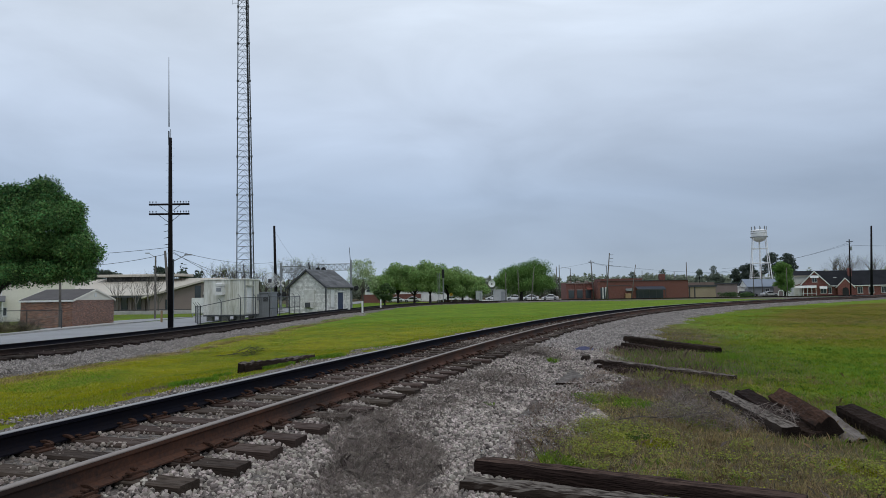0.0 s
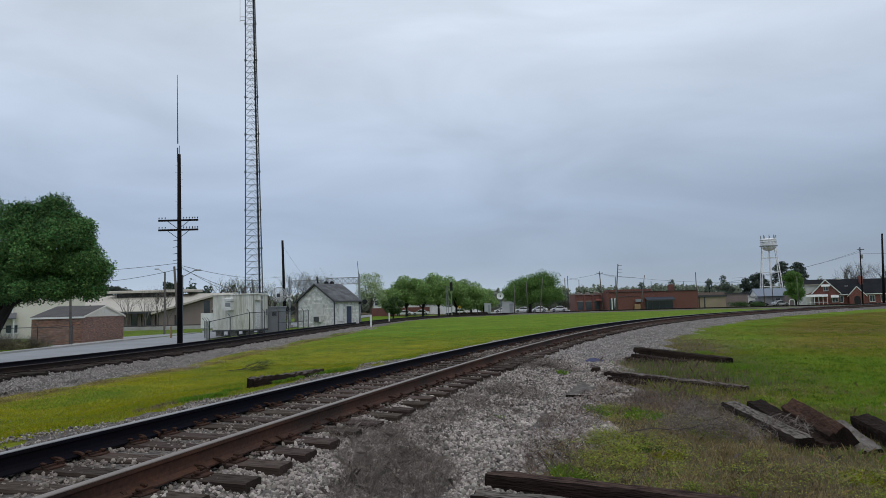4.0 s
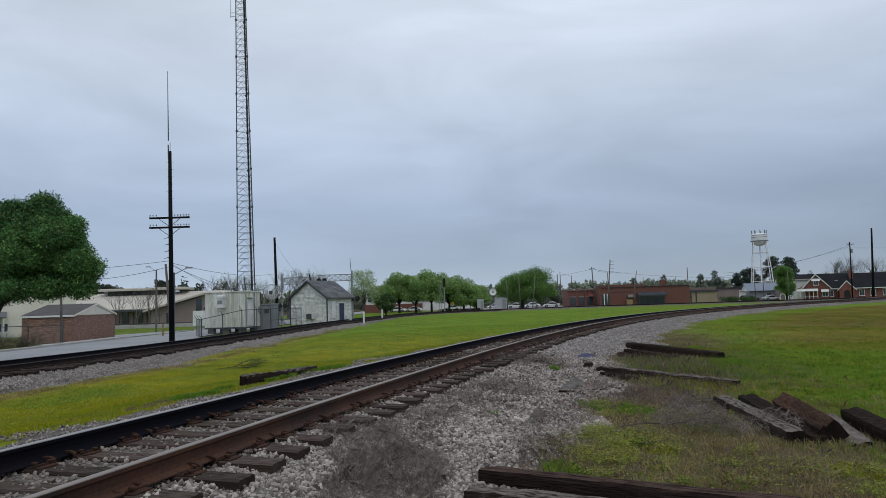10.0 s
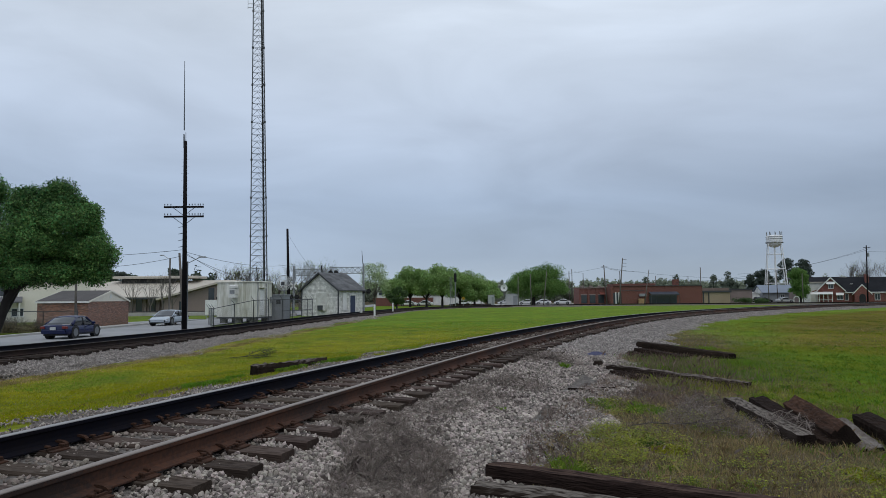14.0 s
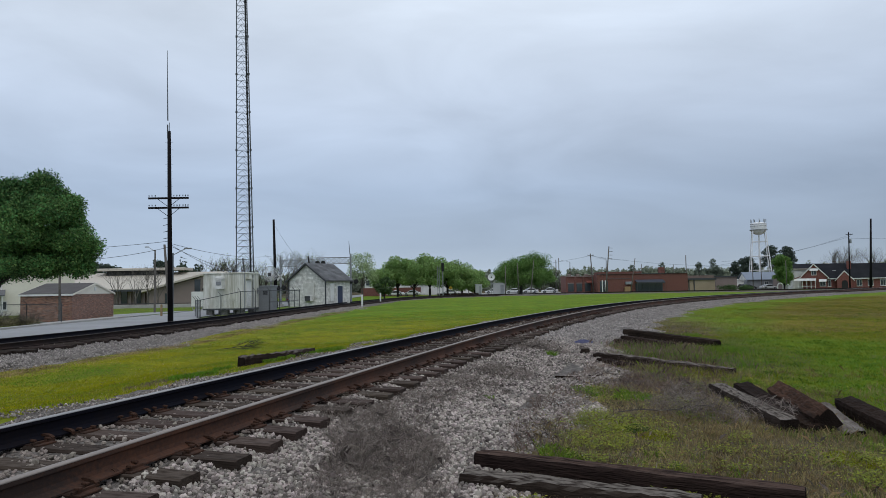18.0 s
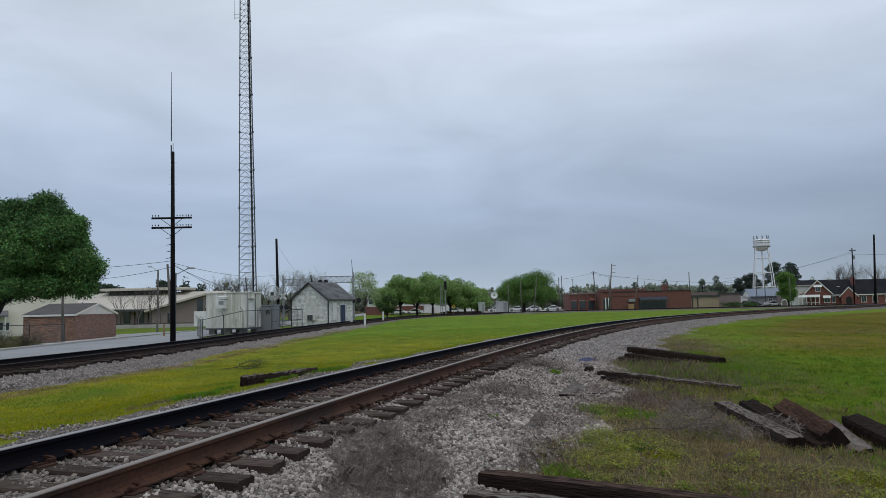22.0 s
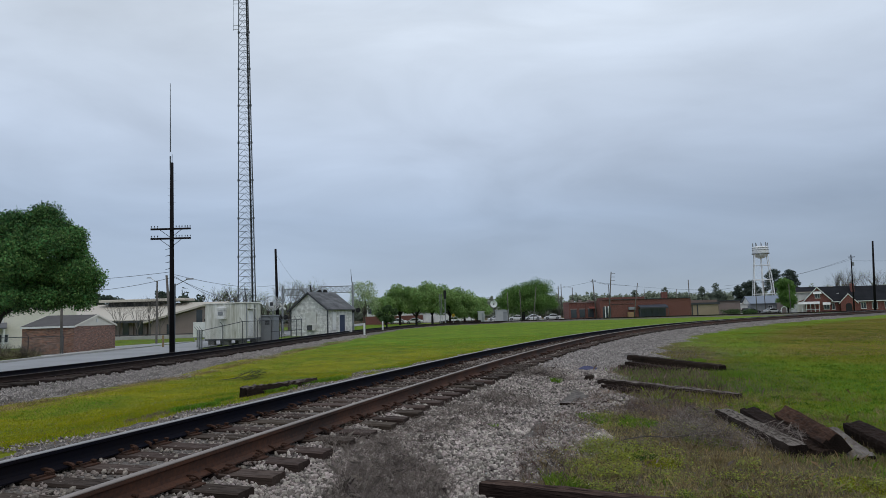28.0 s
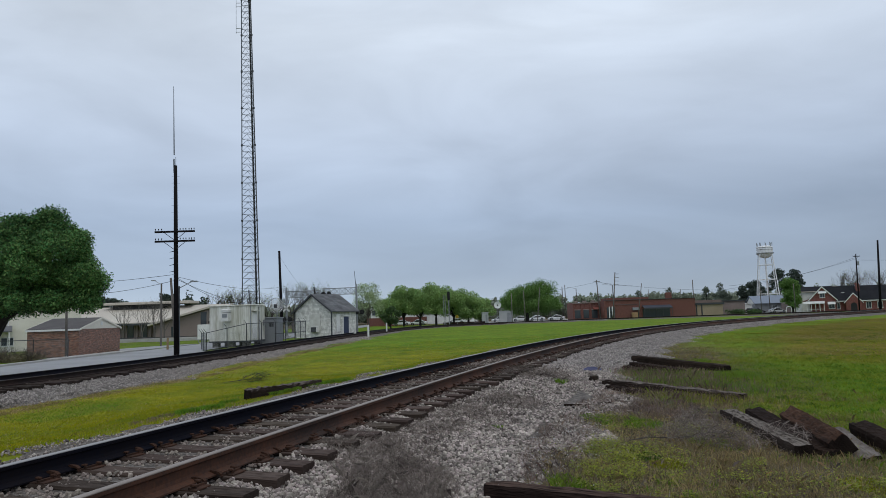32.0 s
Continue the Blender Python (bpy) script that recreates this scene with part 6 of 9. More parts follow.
# ---- long brick shop row ----
def shop_row():
    t = thing("brick_shop_building", pose(39.0, 177.5, -0.1, 0, 0, -1), "long single-storey red brick shop building with a dark awning", "building")
    L, H = 27.6, 4.75
    part("wall", Shape().box(L / 2 + 1.8, 7, H / 2 - 0.1, L - 3.6, 14, H + 0.2), SHOPWALL, t, "red brick walls")
    part("parapet_cap", Shape().box(L / 2 + 1.8, -0.02, H + 0.06, L - 3.5, 0.4, 0.12), DARKMETAL, t)
    part("upper_parapet", Shape().box(10.0, 4.0, H + 0.35, 11, 7.5, 0.7), SHOPWALL, t)
    part("chimney", Shape().box(21.3, 2.0, H + 0.8, 1.4, 1.2, 1.9, cut=0.05), SHOPWALL, t, "square brick chimney")
    part("corner_pier", Shape().box(3.95, -0.1, H / 2, 0.6, 0.25, H), SHOPWALL, t)
    aw = part("awning", Shape().slab([(13.6, -2.0, 2.5), (21.0, -2.0, 2.5), (21.0, 0, 3.15), (13.6, 0, 3.15)], (0, 0, 0.1)), mat("navy_awning_sheet", (0.035, 0.042, 0.06), 0.6, 0, (0.06, 0.068, 0.085), 0.6, 5, 0.4, 0.1), t, "dark navy awning")
    part("valance", Shape().box(17.3, -2.0, 2.4, 7.4, 0.06, 0.3), DARKMETAL, aw)
    part("shopfront", Shape().box(17.3, -0.03, 1.15, 7.2, 0.1, 2.3), GLASS, t, "dark shopfront glazing")
    for k in range(5):
        part("mullion", Shape().box(13.8 + k * 1.75, -0.1, 1.15, 0.08, 0.06, 2.3), DARKMETAL, t)
        if k in (0, 4):
            part("awning_post", Shape().tube((13.7 + k * 1.8, -1.9, 0), (13.7 + k * 1.8, -1.9, 2.5), 0.05, 0.05, 6), DARKMETAL, t)
    ent = part("entrance", Shape().box(5.3, -0.04, 1.5, 2.2, 0.12, 3.0), GLASS, t, "dark entrance doorway")
    for x in (4.9, 5.7):
        part("column", Shape().box(x, -0.3, 1.6, 0.25, 0.25, 3.2), WHITEPAINT, ent, "white column")
    part("shed_box", Shape().box(11.3, -1.0, 0.7, 1.4, 1.0, 1.5, cut=0.05), mat("pale_brown_crate", (0.42, 0.27, 0.14), 0.8), t, "pale brown timber box")
    part("vent_hood", Shape().box(11.9, -0.4, 2.4, 1.8, 0.8, 0.7, cut=0.05), GREYWALL, t)
    part("pipe_run", Shape().tube((6.5, -0.1, 3.6), (12.5, -0.1, 3.6), 0.05, 0.05, 5), DARKMETAL, t)
    s = thing("brick_storefront", pose(35.6, 183.0, -0.1, 0, 0, -2), "older brick storefront with pale lintels and a worn parapet", "building")
    part("wall", Shape().box(3.4, 5, 2.25, 7.2, 10, 4.7), SHOPWALL, s)
    part("cornice", Shape().box(3.4, -0.1, 4.45, 7.4, 0.35, 0.22), TAN, s)
    for k in range(3):
        x = 1.1 + 2.3 * k
        part("window", Shape().box(x, -0.03, 1.4, 1.5, 0.1, 2.2), GLASS, s, "dark shop window")
        part("lintel", Shape().box(x, -0.08, 2.62, 1.8, 0.16, 0.22), TAN, s, "pale stone lintel")
        part("parapet_block", Shape().box(x - 0.4, 0.1, 4.86, 1.0, 0.4, 0.4, cut=0.04), TAN, s, "pale worn parapet block")
        part("pilaster", Shape().box(x + 1.15, -0.1, 2.2, 0.4, 0.25, 4.6), SHOPWALL, s)
    roof = Shape().slab([(5.3, -1.0, 2.6), (6.9, -1.0, 2.6), (6.9, 2.5, 4.2), (5.3, 2.5, 4.2)], (0, 0, 0.15))
    part("porch_roof", roof, FARBRICK, s, "red-brown porch roof")
    b = thing("beige_building", pose(67.2, 178.5, -0.1), "low beige building with a dark flat roof edge", "building")
    part("wall", Shape().box(3.6, 4, 1.45, 7.3, 8, 3.1), mat("beige_render", (0.36, 0.29, 0.20), 0.9, 0, (0.29, 0.23, 0.16), 0.3, 4), b)
    part("roof_edge", Shape().box(3.6, 4, 3.15, 7.9, 8.6, 0.5), DARKMETAL, b, "dark flat roof edge")
    for x in (0.2, 1.6):
        part("downpipe", Shape().box(x, -0.08, 1.4, 0.25, 0.15, 2.9), DARKMETAL, b)
    part("upper_block", Shape().box(4.5, 10.5, 2.1, 12, 4, 4.2), mat("brown_far_wall", (0.22, 0.165, 0.14), 0.9, 0, (0.16, 0.12, 0.1), 0.3, 3), b)
    c = thing("long_flat_building", pose(75.5, 190, -0.1), "long low brown building with a flat roof", "building")
    part("wall", Shape().box(4.5, 4, 1.8, 11, 8, 3.8), TAN, c)
    part("roof_edge", Shape().box(4.5, 4, 3.8, 11.6, 8.6, 0.3), DARKMETAL, c)
    part("window", Shape().box(1.8, -0.03, 1.6, 4, 0.1, 1.4), GLASS, c)


shop_row()


def hedge(x, y, w, h, seed, label):
    g = random.Random(seed)
    cs = [(x + g.uniform(-w / 2, w / 2), y + g.uniform(-0.6, 0.6), h * g.uniform(0.3, 0.6) - 0.1) for _ in range(10)]
    ob = new("hedge", leaf_cloud("hedge", cs, [(w * 0.18, 0.7, h * 0.42)] * 10, 1600, 0.16, LEAFMID, seed))
    return tagged(ob, label, "hedge", "clipped hedges")


hedge(76.5, 172, 6.5, 1.6, 301, "clipped dark green hedge before the shops")
hedge(80.2, 173, 3.0, 1.3, 302, "clipped dark green hedge before the shops")


def blue_roof_building():
    t = thing("grey_cottage", pose(97.0, 198, -0.1, 0, 0, -4), "grey cottage with a blue-grey metal roof", "house")
    w, l = 9.4, 7.0
    part("wall", Shape().box(0, l / 2, 1.35, w, l, 2.9), GREYWALL, t)
    part("roof_slope", Shape().slab([(-w / 2 - 0.4, -0.5, 2.7), (w / 2 + 0.4, -0.5, 2.7), (w / 2 + 0.4, l / 2, 5.0), (-w / 2 - 0.4, l / 2, 5.0)], (0, 0, 0.12)), BLUEROOF, t, "blue-grey metal roof slope")
    part("roof_slope", Shape().slab([(-w / 2 - 0.4, l / 2, 5.0), (w / 2 + 0.4, l / 2, 5.0), (w / 2 + 0.4, l + 0.5, 2.7), (-w / 2 - 0.4, l + 0.5, 2.7)], (0, 0, 0.12)), BLUEROOF, t)
    for s in (-1, 1):
        part("gable", Shape().slab([(s * w / 2, 0, 2.7), (s * w / 2, l, 2.7), (s * w / 2, l / 2, 5.0)], (-s * 0.1, 0, 0)), WHITEPAINT, t)
    window(t, 0.9, 1.5, 1.1, 1.2, -0.02)
    part("door", Shape().box(3.2, -0.03, 1.05, 1.0, 0.06, 2.1), DARKMETAL, t)
    a = thing("white_outbuilding", pose(88.7, 196, -0.1), "small white outbuilding beside the cottage", "building")
    part("wall", gable_walls(3.2, 5.0, 2.4, 0.5), WHITEPAINT, a)
    gable_roof(a, 3.2, 5.0, 2.4, 0.5, 0.25, WHITEPAINT, 0.1)
    p = thing("porch_shed", pose(103.0, 194, -0.1), "small white porch shed with a grey roof", "shed")
    part("wall", gable_walls(3.0, 3.5, 2.1, 0.7), WHITEPAINT, p)
    gable_roof(p, 3.0, 3.5, 2.1, 0.7, 0.25, GREYWALL, 0.1)


blue_roof_building()


def water_tower():
    t = thing("water_tower", pose(114.2, 235.0, -0.12), "white steel water tower with antennas round its tank", "water tower")
    zb, zt, R = 18.7, 22.7, 2.62
    part("tank", Shape().spin([(0.2, zb), (1.0, zb + 0.12), (1.8, zb + 0.55), (2.35, zb + 1.15), (R, zb + 1.75), (R, zt), (R * 0.97, zt + 0.1), (R * 0.55, zt + 0.38), (0.2, zt + 0.5)], 0, 0, 32), TANKWHITE, t, "white riveted tank", smooth=True)
    part("balcony", Shape().spin([(R, zb + 1.6), (R + 0.3, zb + 1.6), (R + 0.3, zb + 1.85), (R, zb + 1.85)], 0, 0, 32), GALV, t, "grey railed balcony ring")
    for z in (zt - 0.25, zt - 0.95):
        part("stiffening_ring", Shape().spin([(R, z - 0.06), (R + 0.1, z - 0.06), (R + 0.1, z + 0.06), (R, z + 0.06)], 0, 0, 32), GALV, t)
    part("riser", Shape().tube((0, 0, 0), (0, 0, zb + 0.1), 0.42, 0.26, 14), TANKWHITE, t)
    top, bot = 2.9, 5.3
    legs = [(0.906, 0.423), (-0.423, 0.906), (-0.906, -0.423), (0.423, -0.906)]
    for a, b in legs:
        part("leg", Shape().tube((a * bot, b * bot, 0), (a * top, b * top, zb + 1.3), 0.165, 0.14, 8), TANKWHITE, t)
    levels = (6.2, 11.2, 16.3)
    for z in levels:
        f = bot + (top - bot) * z / (zb + 1.3)
        for (a, b), (c, d) in zip(legs, legs[1:] + legs[:1]):
            part("strut", Shape().tube((a * f, b * f, z), (c * f, d * f, z), 0.1, 0.1, 6), TANKWHITE, t)
    zs = (0, *levels, zb)
    for z0, z1 in zip(zs, zs[1:]):
        f0, f1 = (bot + (top - bot) * z / (zb + 1.3) for z in (z0, z1))
        for (a, b), (c, d) in zip(legs, legs[1:] + legs[:1]):
            for p, q in (((a * f0, b * f0, z0), (c * f1, d * f1, z1)), ((c * f0, d * f0, z0), (a * f1, b * f1, z1))):
                part("tie_rod", Shape().tube(p, q, 0.018, 0.018, 4), TANKWHITE, t)
    for k in range(9):
        a = 2 * math.pi * k / 9 + 0.2
        x, y = (R - 0.15) * math.cos(a), (R - 0.15) * math.sin(a)
        an = Shape().tube((x, y, zt - 0.2), (x, y, zt + 1.55), 0.05, 0.05, 6)
        an.box(x, y, zt + 0.95, 0.24, 0.18, 1.1, rz=a)
        part("panel_antenna", an, GALV, t, "grey panel antenna on a pipe")


water_tower()


SIGNYELLOW = mat("sign_yellow", (0.55, 0.36, 0.02), 0.6)


def brick_house():
    t = thing("brick_house", pose(96.3, 170.0, -0.05, 0, 0, -30), "red brick house with white trim and a dark gabled roof", "house")
    # front gable wing, faces -y
    w, l, eave, rise = 5.8, 9.0, 3.2, 3.2
    part("wall", gable_walls(w, l, eave, rise), REDWALL, t, "red brick gable walls")
    gable_roof(t, w, l, eave, rise, 0.35, DARKSHINGLE, 0.14, "dark shingle slope")
    k = rise / (w / 2)
    for s in (-1, 1):
        e = w / 2 + 0.4
        part("bargeboard", Shape().slab([(0, -0.42, eave + rise - 0.25), (s * e, -0.42, eave - 0.35 * k - 0.2), (s * e, -0.42, eave - 0.35 * k + 0.12), (0, -0.42, eave + rise + 0.12)], (0, 0.06, 0)), WHITEPAINT, t, "white bargeboard")
    window(t, 0.0, 4.2, 1.0, 1.1, -0.02)
    for (x, z, ww) in ((0.0, 5.0, 1.9), (1.9, 2.2, 1.7)):
        part("awning", Shape().slab([(x - ww / 2, -0.9, z - 0.35), (x + ww / 2, -0.9, z - 0.35), (x + ww / 2, -0.05, z + 0.25), (x - ww / 2, -0.05, z + 0.25)], (0, 0, 0.06)), WHITEPAINT, t, "white metal window awning")
    window(t, 1.9, 1.4, 1.2, 1.2, -0.02)
    # screened porch at the side
    part("porch_roof", Shape().slab([(-4.6, -2.0, 2.1), (0.4, -2.0, 2.1), (0.4, 0, 2.65), (-4.6, 0, 2.65)], (0, 0, 0.12)), WHITEPAINT, t, "white flat porch roof")
    for i in range(6):
        part("porch_post", Shape().box(-4.5 + i * 0.95, -1.9, 1.05, 0.12, 0.12, 2.2), WHITEPAINT, t)
    part("porch_rail", Shape().box(-2.1, -1.9, 0.75, 4.8, 0.06, 0.08).box(-2.1, -1.9, 0.15, 4.8, 0.06, 0.08), WHITEPAINT, t)
    part("porch_lean_roof", Shape().slab([(-5.7, -0.4, 2.1), (-2.7, -0.4, 3.35), (-2.7, 6, 3.35), (-5.7, 6, 2.1)], (0, 0, 0.14)), FARBRICK, t, "red lean-to roof")
    # main range to the right
    m = thing("brick_house_range", pose(103.9, 172.5, -0.05, 0, 0, -12), "dark-roofed brick house range with an arched porch gable", "house")
    L = 22.0
    part("wall", Shape().box(L / 2 - 6, 4, 1.35, L, 8, 2.9), REDWALL, m, "red brick walls")
    part("roof_slope", Shape().slab([(-6.5, -0.5, 2.6), (L - 5.5, -0.5, 2.6), (L - 7.5, 4, 6.4), (-4.0, 4, 6.4)], (0, 0, 0.14)), DARKSHINGLE, m, "dark shingle slope")
    part("roof_slope", Shape().slab([(-4.0, 4, 6.4), (L - 7.5, 4, 6.4), (L - 5.5, 8.5, 2.6), (-6.5, 8.5, 2.6)], (0, 0, 0.14)), DARKSHINGLE, m)
    part("roof_end", Shape().slab([(L - 5.5, -0.5, 2.6), (L - 5.5, 8.5, 2.6), (L - 7.5, 4, 6.4)], (0, 0, 0.14)), DARKSHINGLE, m)
    part("eave_trim", Shape().box(L / 2 - 6, -0.5, 2.55, L + 1, 0.08, 0.22), WHITEPAINT, m)
    PX = 1.2
    part("wall", Shape().slab([(PX - 1.8, -1.1, -0.2), (PX + 1.8, -1.1, -0.2), (PX + 1.8, -1.1, 2.5), (PX, -1.1, 4.4), (PX - 1.8, -1.1, 2.5)], (0, 1.2, 0)), REDWALL, m)
    for s in (-1, 1):
        part("porch_bargeboard", Shape().slab([(PX, -1.2, 4.35), (PX + s * 2.3, -1.2, 1.9), (PX + s * 2.3, -1.2, 2.15), (PX, -1.2, 4.65)], (0, 0.08, 0)), WHITEPAINT, m, "white porch gable edge")
        part("porch_roof", Shape().slab([(PX, -1.15, 4.4), (PX + s * 2.2, -1.15, 2.05), (PX + s * 2.2, 1.5, 2.05), (PX, 1.5, 4.4)], (0, 0, 0.12)), DARKSHINGLE, m)
    part("arch_doorway", Shape().slab([(PX + 0.75 * math.cos(a), -1.14, 1.4 + 0.75 * math.sin(a)) for a in np.linspace(0, math.pi, 9)] + [(PX - 0.75, -1.14, 0), (PX + 0.75, -1.14, 0)], (0, 0.06, 0)), BLACK, m, "dark arched doorway")
    for x in (-3.6, -2.3, 5.0, 7.6, 10.5):
        window(m, x, 1.4, 1.1, 1.5, -0.02)
    part("chimney", Shape().box(3.6, 2.6, 5.6, 0.8, 0.8, 3.2, cut=0.05), REDWALL, m, "red brick chimney")
    part("skylight", Shape().box(-0.2, 1.9, 4.75, 0.7, 0.5, 0.12), WHITEPAINT, m)
    # white block and darker house behind
    b = thing("white_house", pose(99.5, 180, -0.1, 0, 0, -12), "white sided house behind the brick gable", "house")
    part("wall", Shape().box(0, 4, 2.6, 6.0, 8, 5.4), mat("white_siding", (0.80, 0.80, 0.75), 0.8), b)
    part("roof_edge", Shape().box(0, 4, 5.4, 6.6, 8.7, 0.25), CREAMROOF, b)
    g = thing("dark_roof_house", pose(107.5, 186, -0.1, 0, 0, -5), "dark-roofed house behind the brick house", "house")
    part("wall", Shape().box(0, 4, 2.0, 20, 8, 4.2), TAN, g)
    part("roof_slope", Shape().slab([(-12, -0.6, 4.0), (11, -0.6, 4.0), (8.5, 4, 6.9), (-9, 4, 6.9)], (0, 0, 0.15)), DARKSHINGLE, g)
    part("gable_top", Shape().slab([(-1.5, -0.5, 5.5), (5.5, -0.5, 5.5), (2, -0.5, 6.9)], (0, 4, 0)), CREAMROOF, g, "cream top gable")
    # garden arch and sign
    a = thing("garden_arch", pose(85.0, 165, -0.1), "small white garden arch on the verge", "garden arch")
    for dx, w2, h2 in ((0, 1.3, 1.75), (1.9, 1.0, 1.3)):
        pts = [(dx - w2 / 2, 0, 0), (dx - w2 / 2, 0, h2 * 0.65)] + [(dx - w2 / 2 * math.cos(u), 0, h2 * 0.65 + h2 * 0.35 * math.sin(u)) for u in np.linspace(0.2, math.pi - 0.2, 7)] + [(dx + w2 / 2, 0, h2 * 0.65), (dx + w2 / 2, 0, 0)]
        sh = Shape()
        for p, q in zip(pts, pts[1:]):
            sh.tube(p, q, 0.08, 0.08, 6)
        part("arch_bar", sh, WHITEPAINT, a)
    for sx, sy, sr, sz, lab in ((114.0, 160, 0.75, 2.6, "round yellow railway warning sign on a post"), (3.25, 155, 0.36, 1.9, "small yellow railway warning sign near the signal")):
        s = thing("warning_sign", pose(sx, sy, -0.1), lab, "sign", "warning signs")
        part("disc", Shape().tube((0, 0, sz), (0, 0.05, sz), sr, sr, 20), SIGNYELLOW, s, "yellow sign disc")
        for q in (-0.8, 0.8):
            part("cross_bar", Shape().box(0, 0, 0, sr * 1.7, 0.02, sr * 0.19, m=Matrix.Translation((0, -0.02, sz)) @ Matrix.Rotation(q, 4, "Y")), BLACK, s)
        part("post", Shape().tube((0, 0.08, 0), (0, 0.08, sz + sr * 0.5), 0.05, 0.05, 6), GALV, s)


brick_house()

# ---- poles in the distance: place, top, lean, arms ----
for x, y, h, lean, arms, br, can in ((104.2, 160, 16.8, 0.9, (), 0, False), (102.3, 165, 14.0, 0.35, (13.4,), 0, True), (42.9, 170, 11.7, 1.2, (), 4, False), (47.8, 165, 8.5, 1.4, (), 0, False), (42.2, 180, 10.4, -0.6, (9.9,), 0, False), (23.1, 165, 8.4, 1.0, (), 0, False), (19.6, 160, 7.5, -0.2, (), 0, False), (32.0, 200, 9.2, 0.1, (), 0, False), (38.5, 215, 10.2, 0.0, (), 0, False),
                                       (36.0, 230, 9.6, 0.0, (), 0, False), (44.0, 240, 11.8, 0.0, (), 0, False), (29.0, 215, 7.6, 0.2, (), 0, False), (80.5, 215, 11.0, 0.0, (), 0, False), (67.5, 190, 7.4, 0.1, (), 0, False), (92.6, 190, 9.0, -0.1, (), 0, False), (86.6, 165, 7.2, 0.0, (), 0, False), (16.4, 160, 6.9, 0.1, (), 0, False), (9.5, 200, 7.0, 0.0, (), 0, False), (61.5, 200, 8.0, 0.0, (), 0, False), (83.5, 176, 7.5, 0.0, (), 0, False)):
    utility_pole(x, y, -0.12, h, lean, 0.10 if h < 9.5 else 0.15 if h < 15 else 0.24, "weathered wooden pole standing beyond the tracks" if not can else "wooden power pole with a transformer and crossarm", arms, 1.7 if arms else 1.5, POLEWOOD if h > 12 else GREYPOLE, can=can, brackets=br, group="poles beyond the tracks")
for a, b, s in (((102.6, 165, 13.2), (75, 175, 7.5), 1.2), ((102.6, 165, 12.8), (60, 178, 5.5), 1.5), ((102.6, 165, 12.5), (150, 140, 13), 1.2), ((42, 180, 9.9), (9.5, 200, 6.6), 0.8), ((42, 180, 9.9), (47, 165, 8.0), 0.4), ((42, 180, 9.7), (85, 176, 6.4), 1.0), ((23.9, 165, 5.0), (9.5, 200, 5.8), 0.6)):
    wire("overhead_cable", a, b, s, "thin black overhead cable sagging between poles", 0.022)
for x, y, h, arm in ((43.4, 170.5, 8.6, -2.6), (38.0, 190, 8.8, -2.6)):
    lamp = street_lamp(x, y, h, arm, "wooden street lamp with a long curved arm")


# ---- railway signal, relay houses and parked cars beyond the grass ----
SILVER = mat("dull_silver_sheet", (0.44, 0.45, 0.45), 0.6, 0.1, (0.34, 0.35, 0.35), 0.6, 6, 0.4, 0.1, 20, 0.004)


def signal_mast():
    t = thing("railway_signal", pose(1.4, 150, -0.1), "black railway signal on a mast with a ladder", "railway signal")
    part("mast", Shape().tube((0, 0, -0.2), (0, 0, 7.4), 0.12, 0.1, 8), GALV, t)
    part("head", Shape().box(0, -0.2, 6.6, 0.6, 0.1, 1.9, cut=0.1), BLACK, t, "black signal backboard")
    for z in (6.0, 6.6, 7.2):
        part("lens_hood", Shape().tube((0, -0.5, z), (0, -0.2, z), 0.14, 0.14, 8), BLACK, t)
    for x in (-1.15, -0.75):
        part("ladder_rail", Shape().tube((x, 0.3, 0), (x, 0.3, 6.8), 0.06, 0.06, 5), GALV, t)
    for k in range(14):
        part("rung", Shape().tube((-1.15, 0.3, 0.5 + k * 0.45), (-0.75, 0.3, 0.5 + k * 0.45), 0.025, 0.025, 4), GALV, t)
    for x, y, w, h, lab in ((16.2, 172, 3.3, 2.9, "silver relay house beside the second track"), (10.05, 160, 1.5, 2.6, "narrow silver relay cabinet")):
        r = thing("relay_house", pose(x, y, -0.1), lab, "relay house", "relay houses")
        part("body", Shape().box(0, 1, h / 2, w, 2, h, cut=0.03), SILVER, r)
        part("roof", Shape().box(0, 1, h + 0.05, w + 0.2, 2.2, 0.12, cut=0.04), SILVER, r)
        part("door", Shape().box(w * 0.2, -0.02, h * 0.45, w * 0.3, 0.04, h * 0.8), GALV, r)
        part("plinth", Shape().box(0, 1, -0.05, w + 0.1, 2.1, 0.3), CONCRETE, r)
    mesh_dish(13.1, 160.0, 4.25, 0.85, "round white disc signal on a post beyond the grass", True)


signal_mast()


def fringe_stack(x, y, w, label):
    t = thing("sleeper_stack", pose(x, y, -0.1, 0, 0, 4), label, "sleeper stack")
    for k in range(4):
        for j in range(3):
            part("sleeper", Shape().box((k - 1.5) * w / 4, 0.3 * j, 0.15 + 0.2 * j, w / 4 - 0.1, 0.28, 0.19, cut=0.02), OLDTIE, t)


fringe_stack(5.0, 158, 10.0, "low stack of dark spare sleepers beyond the grass")


